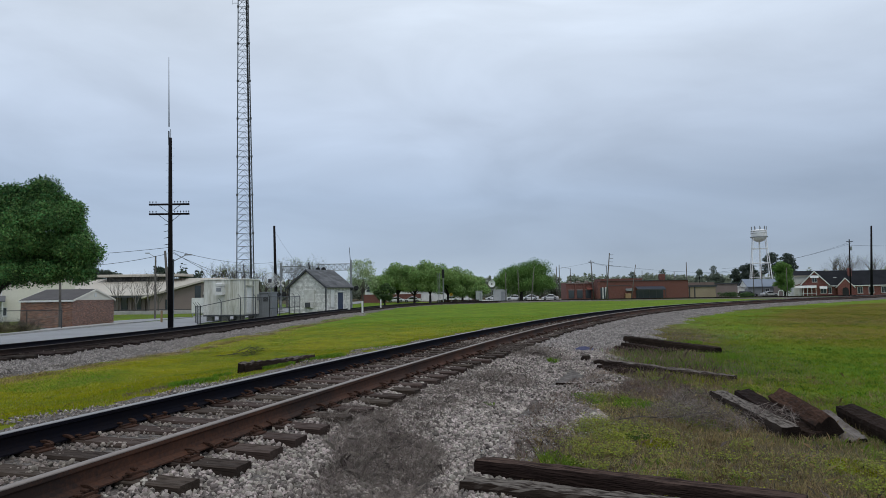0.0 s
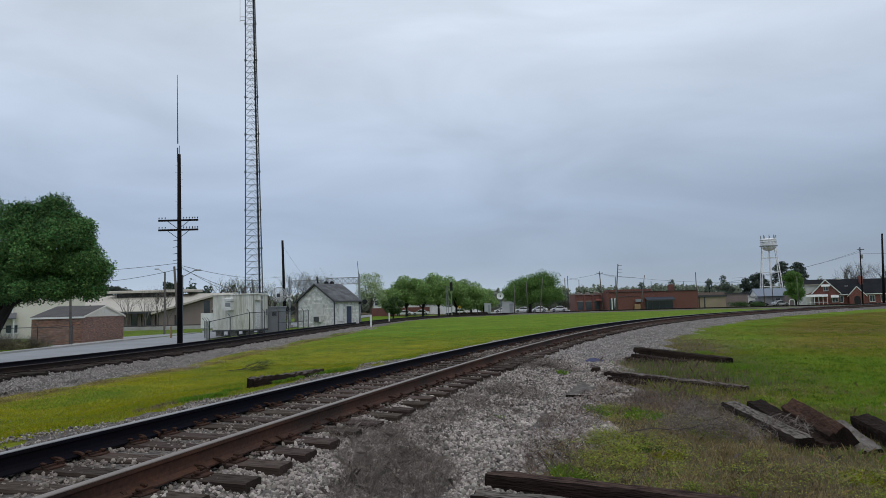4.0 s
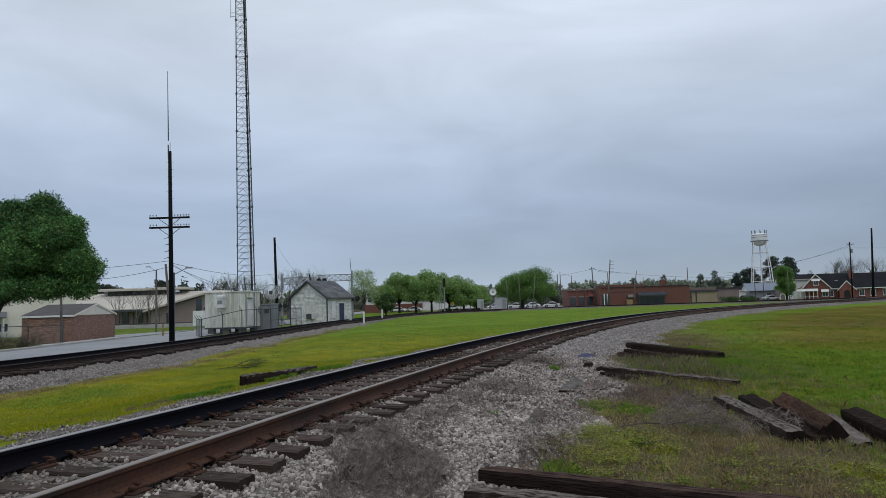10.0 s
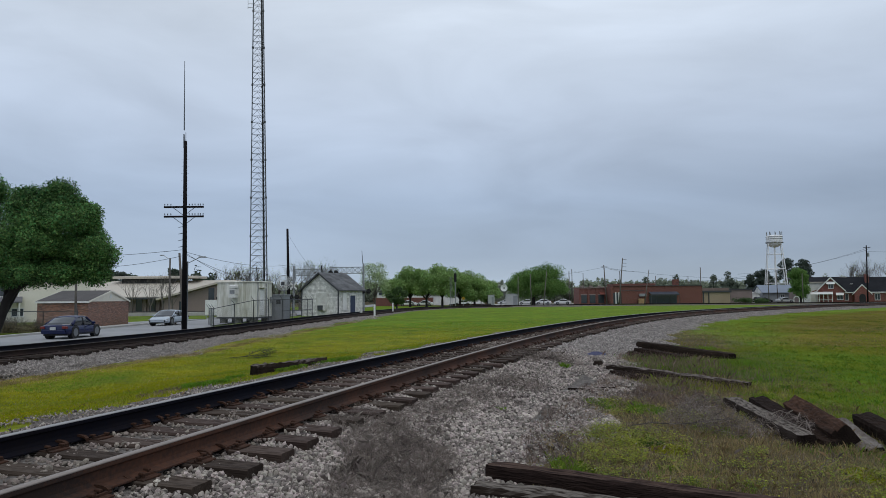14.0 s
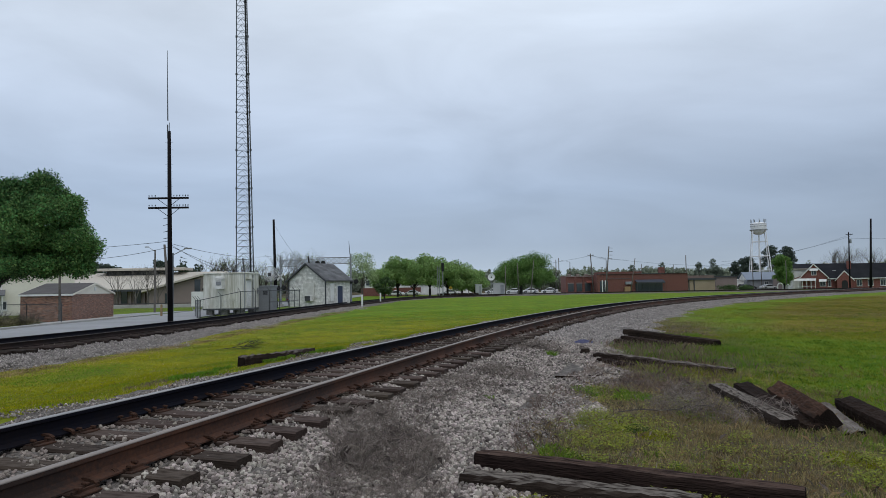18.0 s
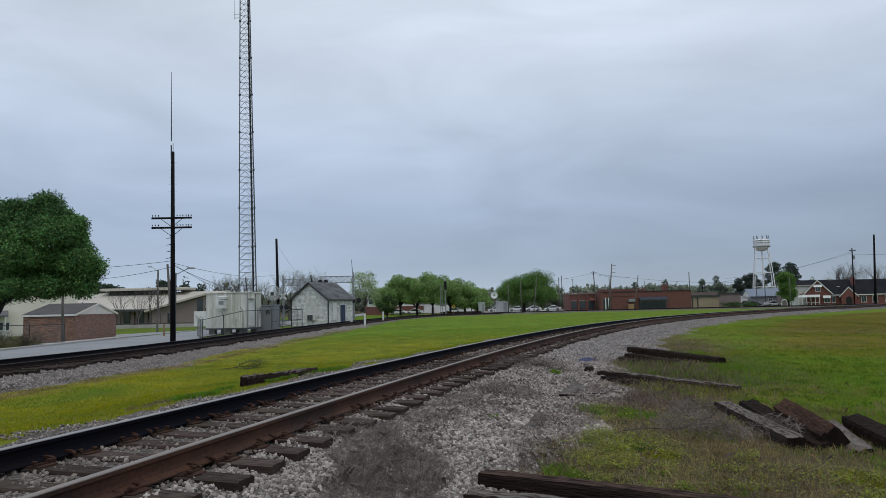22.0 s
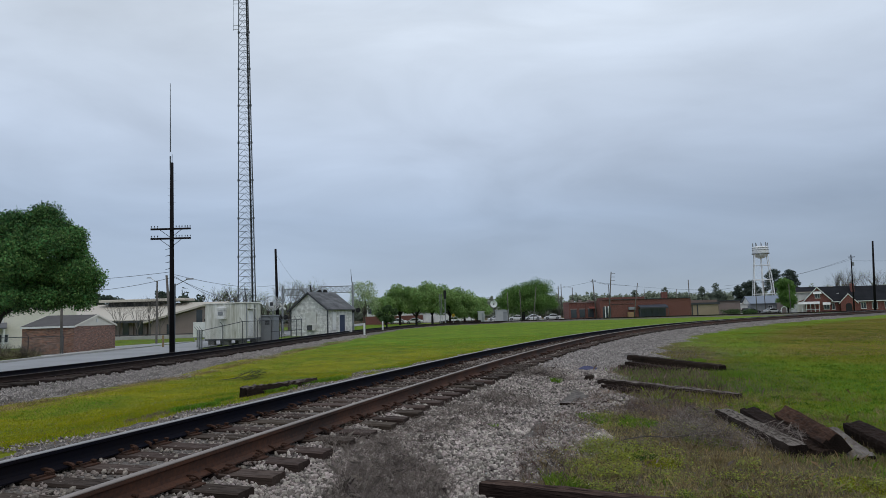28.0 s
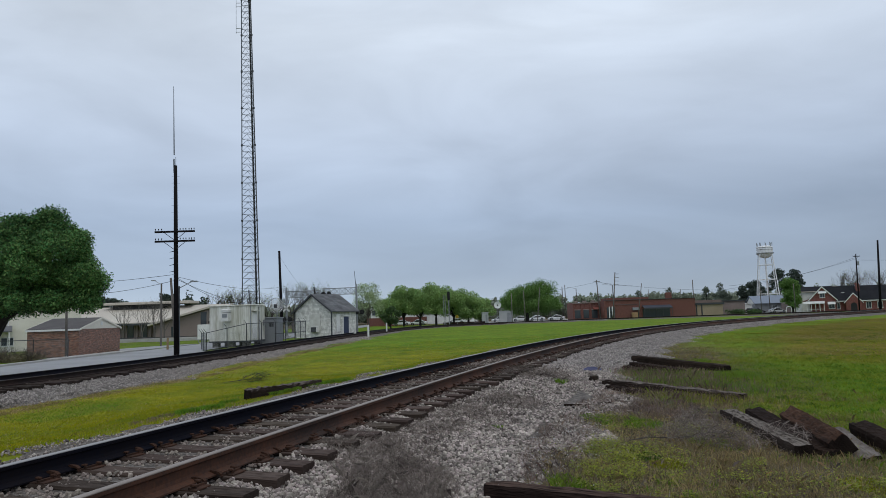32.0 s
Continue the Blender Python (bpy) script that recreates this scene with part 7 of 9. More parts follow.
# ---- cars ----
SIDEGLASS = mat("dark_side_glass", (0.018, 0.022, 0.028), 0.04, 0, (0.026, 0.03, 0.036), 1, 4, 0.2, 0.0, spec=1.0)
TYRE = mat("black_tyre_rubber", (0.014, 0.014, 0.015), 0.85, 0, (0.03, 0.028, 0.026), 3, 20, 0.4, 0.2, 60, 0.004)
RIM = mat("silver_alloy_rim", (0.22, 0.23, 0.24), 0.4, 0.6, (0.22, 0.22, 0.23), 3, 20, 0.3, 0.0)
REDLAMP = mat("red_tail_lamp", (0.17, 0.010, 0.010), 0.25, 0, (0.11, 0.008, 0.008), 3, 20, 0.3, 0.0, spec=0.6)
CLEARLAMP = mat("clear_head_lamp", (0.62, 0.64, 0.66), 0.15, 0.3, (0.4, 0.42, 0.44), 3, 20, 0.3, 0.0, spec=0.7)
PLATE = mat("pale_number_plate", (0.55, 0.56, 0.55), 0.6, 0, (0.4, 0.42, 0.45), 8, 40, 0.4, 0.0)


def paint(name, c):
    return mat(name, c, 0.22, 0.0, tuple(v * 0.8 for v in c), 0.8, 6, 0.3, 0.0, spec=0.35)


def build_car(name, m, colour, length, width, height, style, label, group=""):
    """A car that points along +y, standing on z = 0 at its middle; its wheels are keyed parts."""
    t = thing(name, m, label, "car", group)
    L, W, H = length, width, height
    h = L / 2
    belt = H * (0.58 if style == "van" else 0.62)
    # stations along the car: place, half width, sill height, top of body
    st = [(-h, 0.40, 0.42, belt * 0.90), (-h + 0.07, 0.455, 0.30, belt * 0.99), (-h + 0.35, 0.485, 0.23, belt * 1.04), (-h * 0.62, 0.5, 0.20, belt * 1.03), (-h * 0.2, 0.5, 0.19, belt), (h * 0.2, 0.5, 0.19, belt * 0.985), (h * 0.45, 0.5, 0.20, belt * 0.97), (h * 0.72, 0.487, 0.21, belt * 0.88), (h - 0.25, 0.455, 0.24, belt * 0.76), (h - 0.06, 0.41, 0.30, belt * 0.68), (h, 0.36, 0.36, belt * 0.60)]
    loops = []
    for y, hw, lo, hi in st:
        w = hw * W
        loops.append([(-w * 0.93, y, lo), (-w, y, lo + 0.12), (-w, y, hi * 0.62), (-w * 0.97, y, hi * 0.86), (-w * 0.86, y, hi), (w * 0.86, y, hi), (w * 0.97, y, hi * 0.86), (w, y, hi * 0.62), (w, y, lo + 0.12), (w * 0.93, y, lo)])
    fine = [[tuple(np.array(p) + (np.array(q) - np.array(p)) * f) for p, q in zip(a, b)] for a, b in zip(loops, loops[1:]) for f in (0.0, 0.5)] + [loops[-1]]
    part("body", Shape().rings(fine), colour, t, smooth=True)
    # greenhouse: rear foot, roof rear, roof middle, roof front, windscreen foot
    if style == "van":
        prof = [(-h + 0.10, belt * 1.0), (-h + 0.36, H * 0.965), (-h * 0.3, H), (h * 0.14, H * 0.975), (h * 0.58, belt * 0.95)]
    elif style == "wagon":
        prof = [(-h + 0.18, belt * 1.0), (-h + 0.45, H * 0.97), (-h * 0.3, H), (h * 0.10, H * 0.985), (h * 0.52, belt * 0.97)]
    elif style == "hatch":
        prof = [(-h + 0.42, belt * 1.04), (-h * 0.42, H * 0.965), (-h * 0.12, H), (h * 0.14, H * 0.98), (h * 0.52, belt * 0.95)]
    else:
        prof = [(-h * 0.74, belt * 1.03), (-h * 0.36, H * 0.965), (-h * 0.08, H), (h * 0.14, H * 0.98), (h * 0.54, belt * 0.95)]
    (y0, z0), (y1, z1), (y2, z2), (y3, z3), (y4, z4) = prof
    ys = np.concatenate([np.linspace(y0, y1, 5)[:-1], np.linspace(y1, y3, 9)[:-1], np.linspace(y3, y4, 6)])
    zs = np.interp(ys, [p[0] for p in prof], [p[1] for p in prof])
    zs = np.convolve(np.pad(zs, 1, mode="edge"), (0.2, 0.6, 0.2), "valid")
    wide = lambda z: W * (0.47 - 0.085 * np.clip((z - belt) / (H - belt), 0, 1))
    cabin = [[(-W * 0.47, y, belt * 0.93), (-wide(z), y, z - 0.04), (-wide(z) * 0.86, y, z), (0, y, z + 0.02), (wide(z) * 0.86, y, z), (wide(z), y, z - 0.04), (W * 0.47, y, belt * 0.93)] for y, z in zip(ys, zs)]
    part("glazing", Shape().rings(cabin), SIDEGLASS, t, "dark wrap-round window glass", smooth=True)
    top = [(y, z) for y, z in zip(ys, zs) if y1 - 0.02 <= y <= y3 + 0.02]
    part("roof", Shape().rings([[(-wide(z) - 0.012, y, z - 0.09), (-wide(z) - 0.008, y, z - 0.03), (-wide(z) * 0.86, y, z + 0.014), (0, y, z + 0.034), (wide(z) * 0.86, y, z + 0.014), (wide(z) + 0.008, y, z - 0.03), (wide(z) + 0.012, y, z - 0.09)] for y, z in top]), colour, t, smooth=True)
    for s in (-1, 1):
        foot, head = W * 0.475 * s, (wide(z3) + 0.005) * s
        part("pillar", Shape().tube((foot * 0.97, y4 - 0.05, z4 - 0.02), (head, y3, z3 - 0.05), 0.045, 0.04, 8), colour, t, smooth=True)
        part("pillar", Shape().tube((foot, y0 + 0.10, z0 - 0.03), ((wide(z1) + 0.002) * s, y1 + 0.06, z1 - 0.06), 0.085 if style != "van" else 0.06, 0.06, 8), colour, t, smooth=True)
        part("pillar", Shape().tube((foot, -h * 0.08, belt * 0.95), ((wide(H) + 0.004) * s, -h * 0.10, H - 0.07), 0.035, 0.03, 6), BLACK if style != "van" else SIDEGLASS, t)
        part("mirror", Shape().box(s * (W * 0.5 + 0.06), y4 - 0.34, belt * 1.03 + 0.04, 0.18, 0.10, 0.12, cut=0.03), colour, t)
        part("tail_lamp", Shape().box(s * W * 0.39, -h + 0.045, belt * 0.84, 0.25, 0.16, 0.13, cut=0.03), REDLAMP, t, "red tail lamp")
        part("head_lamp", Shape().box(s * W * 0.385, h - 0.205, belt * 0.665, 0.34, 0.10, 0.10, rz=-s * 0.62, cut=0.03), CLEARLAMP, t, "clear head lamp")
        part("sill_trim", Shape().box(s * (W * 0.5 + 0.002), 0, 0.25, 0.02, L * 0.5, 0.06), BLACK, t)
        part("door_handle", Shape().box(s * (W * 0.5 + 0.008), -h * 0.02, belt * 0.82, 0.025, 0.18, 0.03), colour, t)
        for yy in (h * 0.44, -h * 0.09, -h * 0.5):
            part("door_seam", Shape().box(s * (W * 0.5 - 0.002), yy, belt * 0.58, 0.008, 0.012, belt * 0.5), BLACK, t)
    part("bumper", Shape().box(0, -h + 0.02, 0.42, W * 0.84, 0.14, 0.2, cut=0.04), colour, t)
    part("bumper", Shape().box(0, h - 0.07, 0.40, W * 0.66, 0.16, 0.16, cut=0.04), colour, t)
    part("grille", Shape().box(0, h - 0.035, belt * 0.56, W * 0.34, 0.07, 0.09, cut=0.02), BLACK, t, "dark front grille")
    part("number_plate", Shape().box(0, -h - 0.06, 0.60, 0.32, 0.02, 0.16), PLATE, t, "pale number plate")
    part("underside", Shape().box(0, 0, 0.24, W * 0.86, L * 0.9, 0.1), BLACK, t)
    if style == "wagon":
        for s in (-1, 1):
            part("roof_rail", Shape().tube((s * W * 0.34, -h * 0.6, H + 0.04), (s * W * 0.34, h * 0.05, H + 0.04), 0.018, 0.018, 6), BLACK, t)
    wheels = []
    R = 0.35
    n = 20
    tyre = Shape().rings([[(x, r * math.cos(2 * math.pi * k / n), r * math.sin(2 * math.pi * k / n)) for k in range(n)] for x, r in ((-0.10, R * 0.62), (-0.11, R * 0.9), (-0.08, R), (0.08, R), (0.11, R * 0.9), (0.10, R * 0.62))]).mesh("tyre", TYRE)
    rim = Shape().tube((-0.09, 0, 0), (0.09, 0, 0), R * 0.2, R * 0.2, 10)
    for k in range(5):
        a = 2 * math.pi * k / 5
        rim.slab([(-0.112, 0.05 * math.cos(a + 1.57), 0.05 * math.sin(a + 1.57)), (-0.112, 0.05 * math.cos(a - 1.57), 0.05 * math.sin(a - 1.57)), (-0.112, R * 0.63 * math.cos(a - 0.2), R * 0.63 * math.sin(a - 0.2)), (-0.112, R * 0.63 * math.cos(a + 0.2), R * 0.63 * math.sin(a + 0.2))], (0.224, 0, 0))
    rim.rings([[(x, r * math.cos(2 * math.pi * k / n), r * math.sin(2 * math.pi * k / n)) for k in range(n)] for x, r in ((-0.114, R * 0.66), (-0.114, R * 0.58), (0.114, R * 0.58), (0.114, R * 0.66))])
    rim = rim.mesh("rim", RIM)
    for s in (-1, 1):
        for y in (-L * 0.285, L * 0.30):
            wh = new("wheel")
            wh.parent = t
            wh.location = (s * (W * 0.5 - 0.10), y, R)
            part("tyre", tyre, None, wh)
            part("rim", rim, None, wh)
            part("wheel_arch", Shape().tube((s * (W * 0.5 - 0.25), y, R), (s * (W * 0.5 + 0.004), y, R), R * 1.1, R * 1.1, 20), BLACK, t)
            wheels.append(wh)
    return t, wheels


CARS = [
    # car, lane, start and end of its run in seconds, place along the street at a time, speed
    (build_car("sedan_car", pose(-23.3, 0, -0.1), paint("black_green_car_paint", (0.006, 0.010, 0.028)), 4.5, 1.70, 1.29, "sedan", "dark blue-black sedan driving along the street", "cars on the street"), -23.1, 1, 0.0, 6.6, 1.0, 44.7, 13.6),
    (build_car("sedan_car", pose(-23.3, 0, -0.1), paint("navy_car_paint", (0.008, 0.013, 0.06)), 3.9, 1.58, 1.26, "hatch", "navy blue compact sedan driving along the street", "cars on the street"), -22.1, 1, 12.4, 19.4, 14.0, 39.25, 16.3),
    (build_car("sedan_car", pose(-25.7, 0, -0.1, 0, 0, 180), paint("silver_blue_car_paint", (0.42, 0.48, 0.54)), 4.8, 1.74, 1.27, "sedan", "silver-blue sedan driving along the street", "cars on the street"), -24.3, -1, 10.2, 18.2, 14.0, 58.1, -16.0),
    (build_car("minivan", pose(-25.7, 0, -0.1, 0, 0, 180), paint("white_car_paint", (0.70, 0.73, 0.78)), 4.5, 1.76, 1.43, "van", "white minivan driving along the street", "cars on the street"), -24.95, -1, 17.2, 28.4, 24.4, 50.85, -13.1),
]

# parked cars beyond the grass
pk, _ = build_car("parked_car", pose(32.0, 190, -0.1, 0, 0, 84), paint("white_parked_paint", (0.66, 0.67, 0.68)), 4.8, 1.8, 1.5, "sedan", "white car parked before the shops", "parked cars")
for x, y, a in ((26.8, 193, 96), (22.0, 192, 88), (-6.5, 176, 85), (-11.0, 178, 94), (3.5, 180, 92), (16.5, 196, 90)):
    copy_thing(pk, pose(x, y, -0.1, 0, 0, a))
pk2, _ = build_car("parked_car", pose(92.5, 186, -0.1, 0, 0, -84), paint("silver_parked_paint", (0.5, 0.51, 0.52)), 4.7, 1.8, 1.45, "sedan", "silver car parked beside the cottage", "parked cars")
pk3, _ = build_car("parked_car", pose(87.0, 187, -0.1, 0, 0, -88), paint("black_parked_paint", (0.02, 0.02, 0.022)), 5.0, 1.9, 1.6, "wagon", "black car parked beside the cottage", "parked cars")

# brick and white buildings beyond the crossing
bk = thing("brick_building", pose(-12.5, 182, -0.1), "white upper-walled brick building beyond the crossing", "building")
part("wall", Shape().box(0, 5, 1.0, 16, 10, 2.4), SHOPWALL, bk, "red brick lower wall")
part("upper_wall", Shape().box(-1, 5, 3.6, 12, 9.8, 2.8), WHITEPAINT, bk, "white upper wall")
for k in range(5):
    part("window", Shape().box(-6 + k * 2.4, -0.03, 3.6, 1.2, 0.1, 1.3), GLASS, bk, "dark window")
part("flat_roof", Shape().box(-1, 5, 5.1, 12.6, 10.4, 0.2), DARKMETAL, bk)
wb = thing("white_building", pose(1.5, 200, -0.1), "long low white building beyond the tree row", "building")
part("wall", Shape().box(0, 4, 1.4, 18, 8, 3.0), WHITEPAINT, wb)
part("roof", Shape().box(0, 4, 3.0, 18.6, 8.6, 0.25), GREYWALL, wb)


# ---- old ties and planks lying beside the near track ----
def old_tie(name, p, q, w, h, material, label, roll=0.0, seed=0, category="railway tie", group="discarded ties", rot=0.008):
    """A worn squared timber from p to q (centres of its ends)."""
    rnd = random.Random(seed)
    p, q = Vector(p), Vector(q)
    d = (q - p).normalized()
    s = d.cross(Vector((0, 0, 1))).normalized()
    u = s.cross(d)
    R = Matrix.Rotation(roll, 3, d)
    s, u = R @ s, R @ u
    loops, n = [], 22
    for i in range(n + 1):
        x = (i / n - 0.5) * (q - p).length
        j = lambda a: rnd.uniform(-a, a)
        k = 0.94 if i in (0, n) else 1.0
        loop = []
        for a, b in ((-1, -1), (0, -1), (1, -1), (1, 0.6), (0.86, 1), (0.3, 1), (0.25, 0.9), (-0.3, 1), (-0.86, 1), (-1, 0.6)):
            # rot: how far weather has eaten into the upper edges
            loop.append((x, -(a * w / 2 * k + j(0.6 * rot)), b * h / 2 * k + (j(0.4 * rot) - abs(j(1.6 * rot)) if b > 0 else 0)))
        loops.append(loop)
    mid = (p + q) / 2
    sh = Shape().rings(loops)
    ob = part(name, sh, material)
    ob.matrix_basis = Matrix.Translation(mid) @ Matrix((d, -s, u)).transposed().to_4x4()
    L = (q - p).length
    for e, lp in ((-1, loops[0]), (1, loops[-1])):
        end = Shape().slab([(e * (L / 2 + 0.001), y * 0.97, z * 0.97) for _, y, z in lp], (e * 0.008, 0, 0))
        part("end_grain", end, ENDGRAIN, ob, "dark split end grain")
    return tagged(ob, label, category, group)


lot = Shape().slab([(12, 160, -0.16), (40, 160, -0.16), (42, 205, -0.16), (8, 205, -0.16)], (0, 0, 0.07))
tagged(part("parking_lot", lot, CONCRETE), "pale concrete car park before the shops", "car park", kind="structure")


# timbers along the shoulder: ends, section, wood, how they lie
old_tie("bridge_timber", (0.33, 5.68, 0.625), (2.43, 4.52, 0.615), 0.175, 0.14, WORNTIE, "long dark squared timber lying in the dry grass", seed=1, rot=0.006)
old_tie("bridge_timber", (0.19, 5.22, 0.585), (1.75, 4.56, 0.56), 0.22, 0.15, GREYTIE, "weathered pale grey timber beside the dark one", seed=2, rot=0.010)
old_tie("discarded_tie", (5.52, 19.62, 0.625), (6.62, 15.9, 0.575), 0.25, 0.25, OLDTIE, "dark old tie lying across the gravel edge", seed=3, rot=0.008)
old_tie("discarded_tie", (4.98, 17.92, 0.59), (5.55, 15.9, 0.55), 0.24, 0.22, OLDTIE, "dark old tie sunk in the weeds", seed=4, rot=0.012)
old_tie("discarded_tie", (4.66, 17.4, 0.555), (4.78, 16.5, 0.54), 0.22, 0.2, OLDTIE, "short dark end of a broken tie", seed=14, rot=0.014)
old_tie("discarded_tie", (3.29, 13.9, 0.615), (4.9, 11.2, 0.575), 0.22, 0.13, GREYTIE, "split grey old tie in the weeds", seed=5, rot=0.014)
old_tie("discarded_tie", (3.17, 13.1, 0.57), (3.5, 12.2, 0.55), 0.22, 0.15, OLDTIE, "short dark end of a broken tie", seed=6, rot=0.014)
# the heap
old_tie("discarded_tie", (3.89, 9.45, 0.57), (3.57, 6.86, 0.575), 0.21, 0.19, GREYTIE, "weathered grey tie at the edge of the heap", 0.06, 7, group="heap of ties", rot=0.008)
old_tie("discarded_tie", (4.17, 9.25, 0.60), (3.82, 7.1, 0.53), 0.22, 0.19, OLDTIE, "dark tie lying in the heap", 0.15, 8, group="heap of ties", rot=0.008)
old_tie("discarded_tie", (4.29, 8.5, 0.675), (3.95, 6.86, 0.63), 0.215, 0.23, BROWNTIE, "red-brown tie tilted on top of the heap", 0.62, 9, group="heap of ties", rot=0.009)
old_tie("discarded_tie", (3.68, 7.45, 0.54), (3.86, 6.85, 0.53), 0.22, 0.17, OLDTIE, "sawn dark tie end in the heap", 0.1, 10, group="heap of ties")
old_tie("discarded_tie", (4.55, 8.1, 0.555), (4.13, 6.72, 0.51), 0.25, 0.10, PALETIE, "pale splintered tie beside the heap", 0.2, 11, group="heap of ties", rot=0.012)
old_tie("discarded_tie", (4.76, 7.9, 0.60), (4.42, 6.4, 0.585), 0.21, 0.2, OLDTIE, "dark tie leaning beside the heap", 0.2, 12, group="heap of ties", rot=0.007)
old_tie("discarded_tie", (-4.40, 15.15, 0.47), (-3.2, 17.2, 0.45), 0.24, 0.26, GREYTIE, "rotten grey tie half sunk in the grass between the tracks", 0.0, 13, rot=0.03)


# ---- grass, weeds and brush ----
def blades(name, x, y, z, height, width, material, seed, label, spread=0.5, category="grass"):
    g = np.random.default_rng(seed)
    n = len(x)
    a = g.uniform(0, 2 * math.pi, n)
    h = height * g.uniform(0.45, 1.15, n)
    lean = np.clip(g.normal(size=(n, 2)), -1.3, 1.3) * spread * h[:, None]
    wv = np.stack([np.cos(a), np.sin(a), np.zeros(n)], 1) * (width * g.uniform(0.6, 1.3, n))[:, None]
    base = np.stack([x, y, z - 0.01], 1)
    mid = base + np.stack([lean[:, 0] * 0.35, lean[:, 1] * 0.35, h * 0.6], 1)
    tip = base + np.stack([lean[:, 0], lean[:, 1], h * np.clip(1 - 0.3 * spread, 0.5, 1)], 1)
    v = np.stack([base - wv, base + wv, mid + wv * 0.7, tip, mid - wv * 0.7], 1)
    me = cloud_mesh(name, v, [(0, 1, 2, 3, 4)], material)
    return tagged(new(name, me), label, category, kind="stuff")


def scatter(count, y0, y1, seed, power=1.0, lo=-0.75, hi=0.75):
    """Places in the wedge of ground before the bank where the walker stands."""
    g = np.random.default_rng(seed)
    y = y0 + (y1 - y0) * g.random(count) ** power
    x = y * g.uniform(lo, hi, count)
    return x, y, g


def sow(count, y0, y1, seed, side, lo, hi, dmin, dmax):
    x, y, g = scatter(count, y0, y1, seed, 1.0, lo, hi)
    d, _ = off_line(LINE1, x, y)
    d2, _ = off_line(LINE2, x, y)
    edge = dmin + 0.45 * noise2(x, y, 0.8, 3.0)
    ok = (side * d > edge) & (side * d < dmax) & (np.abs(d2) > edge2(y) - 0.05 + 0.35 * noise2(x, y, 0.7, 9.0))
    return x[ok], y[ok], d[ok], g


# right of the near track: low straw and leafy weeds, passing into the green field
x, y, d, g = sow(250000, 2.8, 20, 21, 1, -0.1, 0.78, 3.45, 30)
z = ground_z(x, y)
z = np.maximum(z, np.where(d < 4.2, bed1_z(d), z))
lush_side = smooth_step(4.5, 6.6, d) * smooth_step(6.5, 10.0, y)
f = 1.1 * noise2(x, y, 0.75) + 0.7 * noise2(x, y, 2.1, 4) + 1.5 * lush_side - 0.12 + 0.3 * (g.random(len(x)) - 0.5)
pick = g.random(len(x))
dry = f < 0.36
k = dry & (pick < 0.62)
blades("dry_grass", x[k], y[k], z[k], 0.085, 0.0017, STRAW, 31, "matted dry straw grass beside the ballast", 0.75)
k = dry & (pick >= 0.62) & (pick < 0.8)
blades("dead_weeds", x[k], y[k], z[k], 0.10, 0.0014, TWIG, 38, "thin dead grey-brown weed stems in the straw", 0.5, "weeds")
k = ~dry & (pick < 0.55)
blades("grass", x[k], y[k], z[k], 0.052, 0.0026, BLADE, 32, "short green spring grass", 0.55)
k = ~dry & (pick >= 0.55)
blades("grass", x[k], y[k], z[k], 0.055, 0.0030, LUSH, 33, "lush green spring grass", 0.7)
x, y, d, g = sow(90000, 18, 60, 22, 1, 0.1, 0.78, 3.3, 60)
z = ground_z(x, y)
pick = g.random(len(x)) + 0.9 * noise2(x, y, 0.15) - 0.6 * smooth_step(6.5, 3, d)
rusty = noise2(x, y, 0.10, 20) + 0.5 * noise2(x, y, 0.4, 21) + 0.06 * g.normal(size=len(x)) + 0.12 * smooth_step(20, 32, y) > 0.0
RUSTYGRASS = mat("rust_brown_field_grass", (0.235, 0.195, 0.035), 0.8, 0, (0.185, 0.195, 0.025), 0.6, 5.0, 0.5, 0.0, island=0.3, spec=0.05, through_light=0.5)
k = rusty & (pick > 0)
blades("rusty_grass", x[k], y[k], z[k], 0.06, 0.009, RUSTYGRASS, 40, "rust-brown seeding grass in the field", 0.6)
x, y, z, d, pick = x[~k], y[~k], z[~k], d[~k], pick[~k]
blades("grass", x[pick > 0.0], y[pick > 0.0], z[pick > 0.0], 0.055, 0.009, BLADE, 34, "mown green field grass", 0.6)
blades("dry_grass", x[pick <= 0.0], y[pick <= 0.0], z[pick <= 0.0], 0.06, 0.006, STRAW, 35, "dry straw grass along the field edge", 0.8)
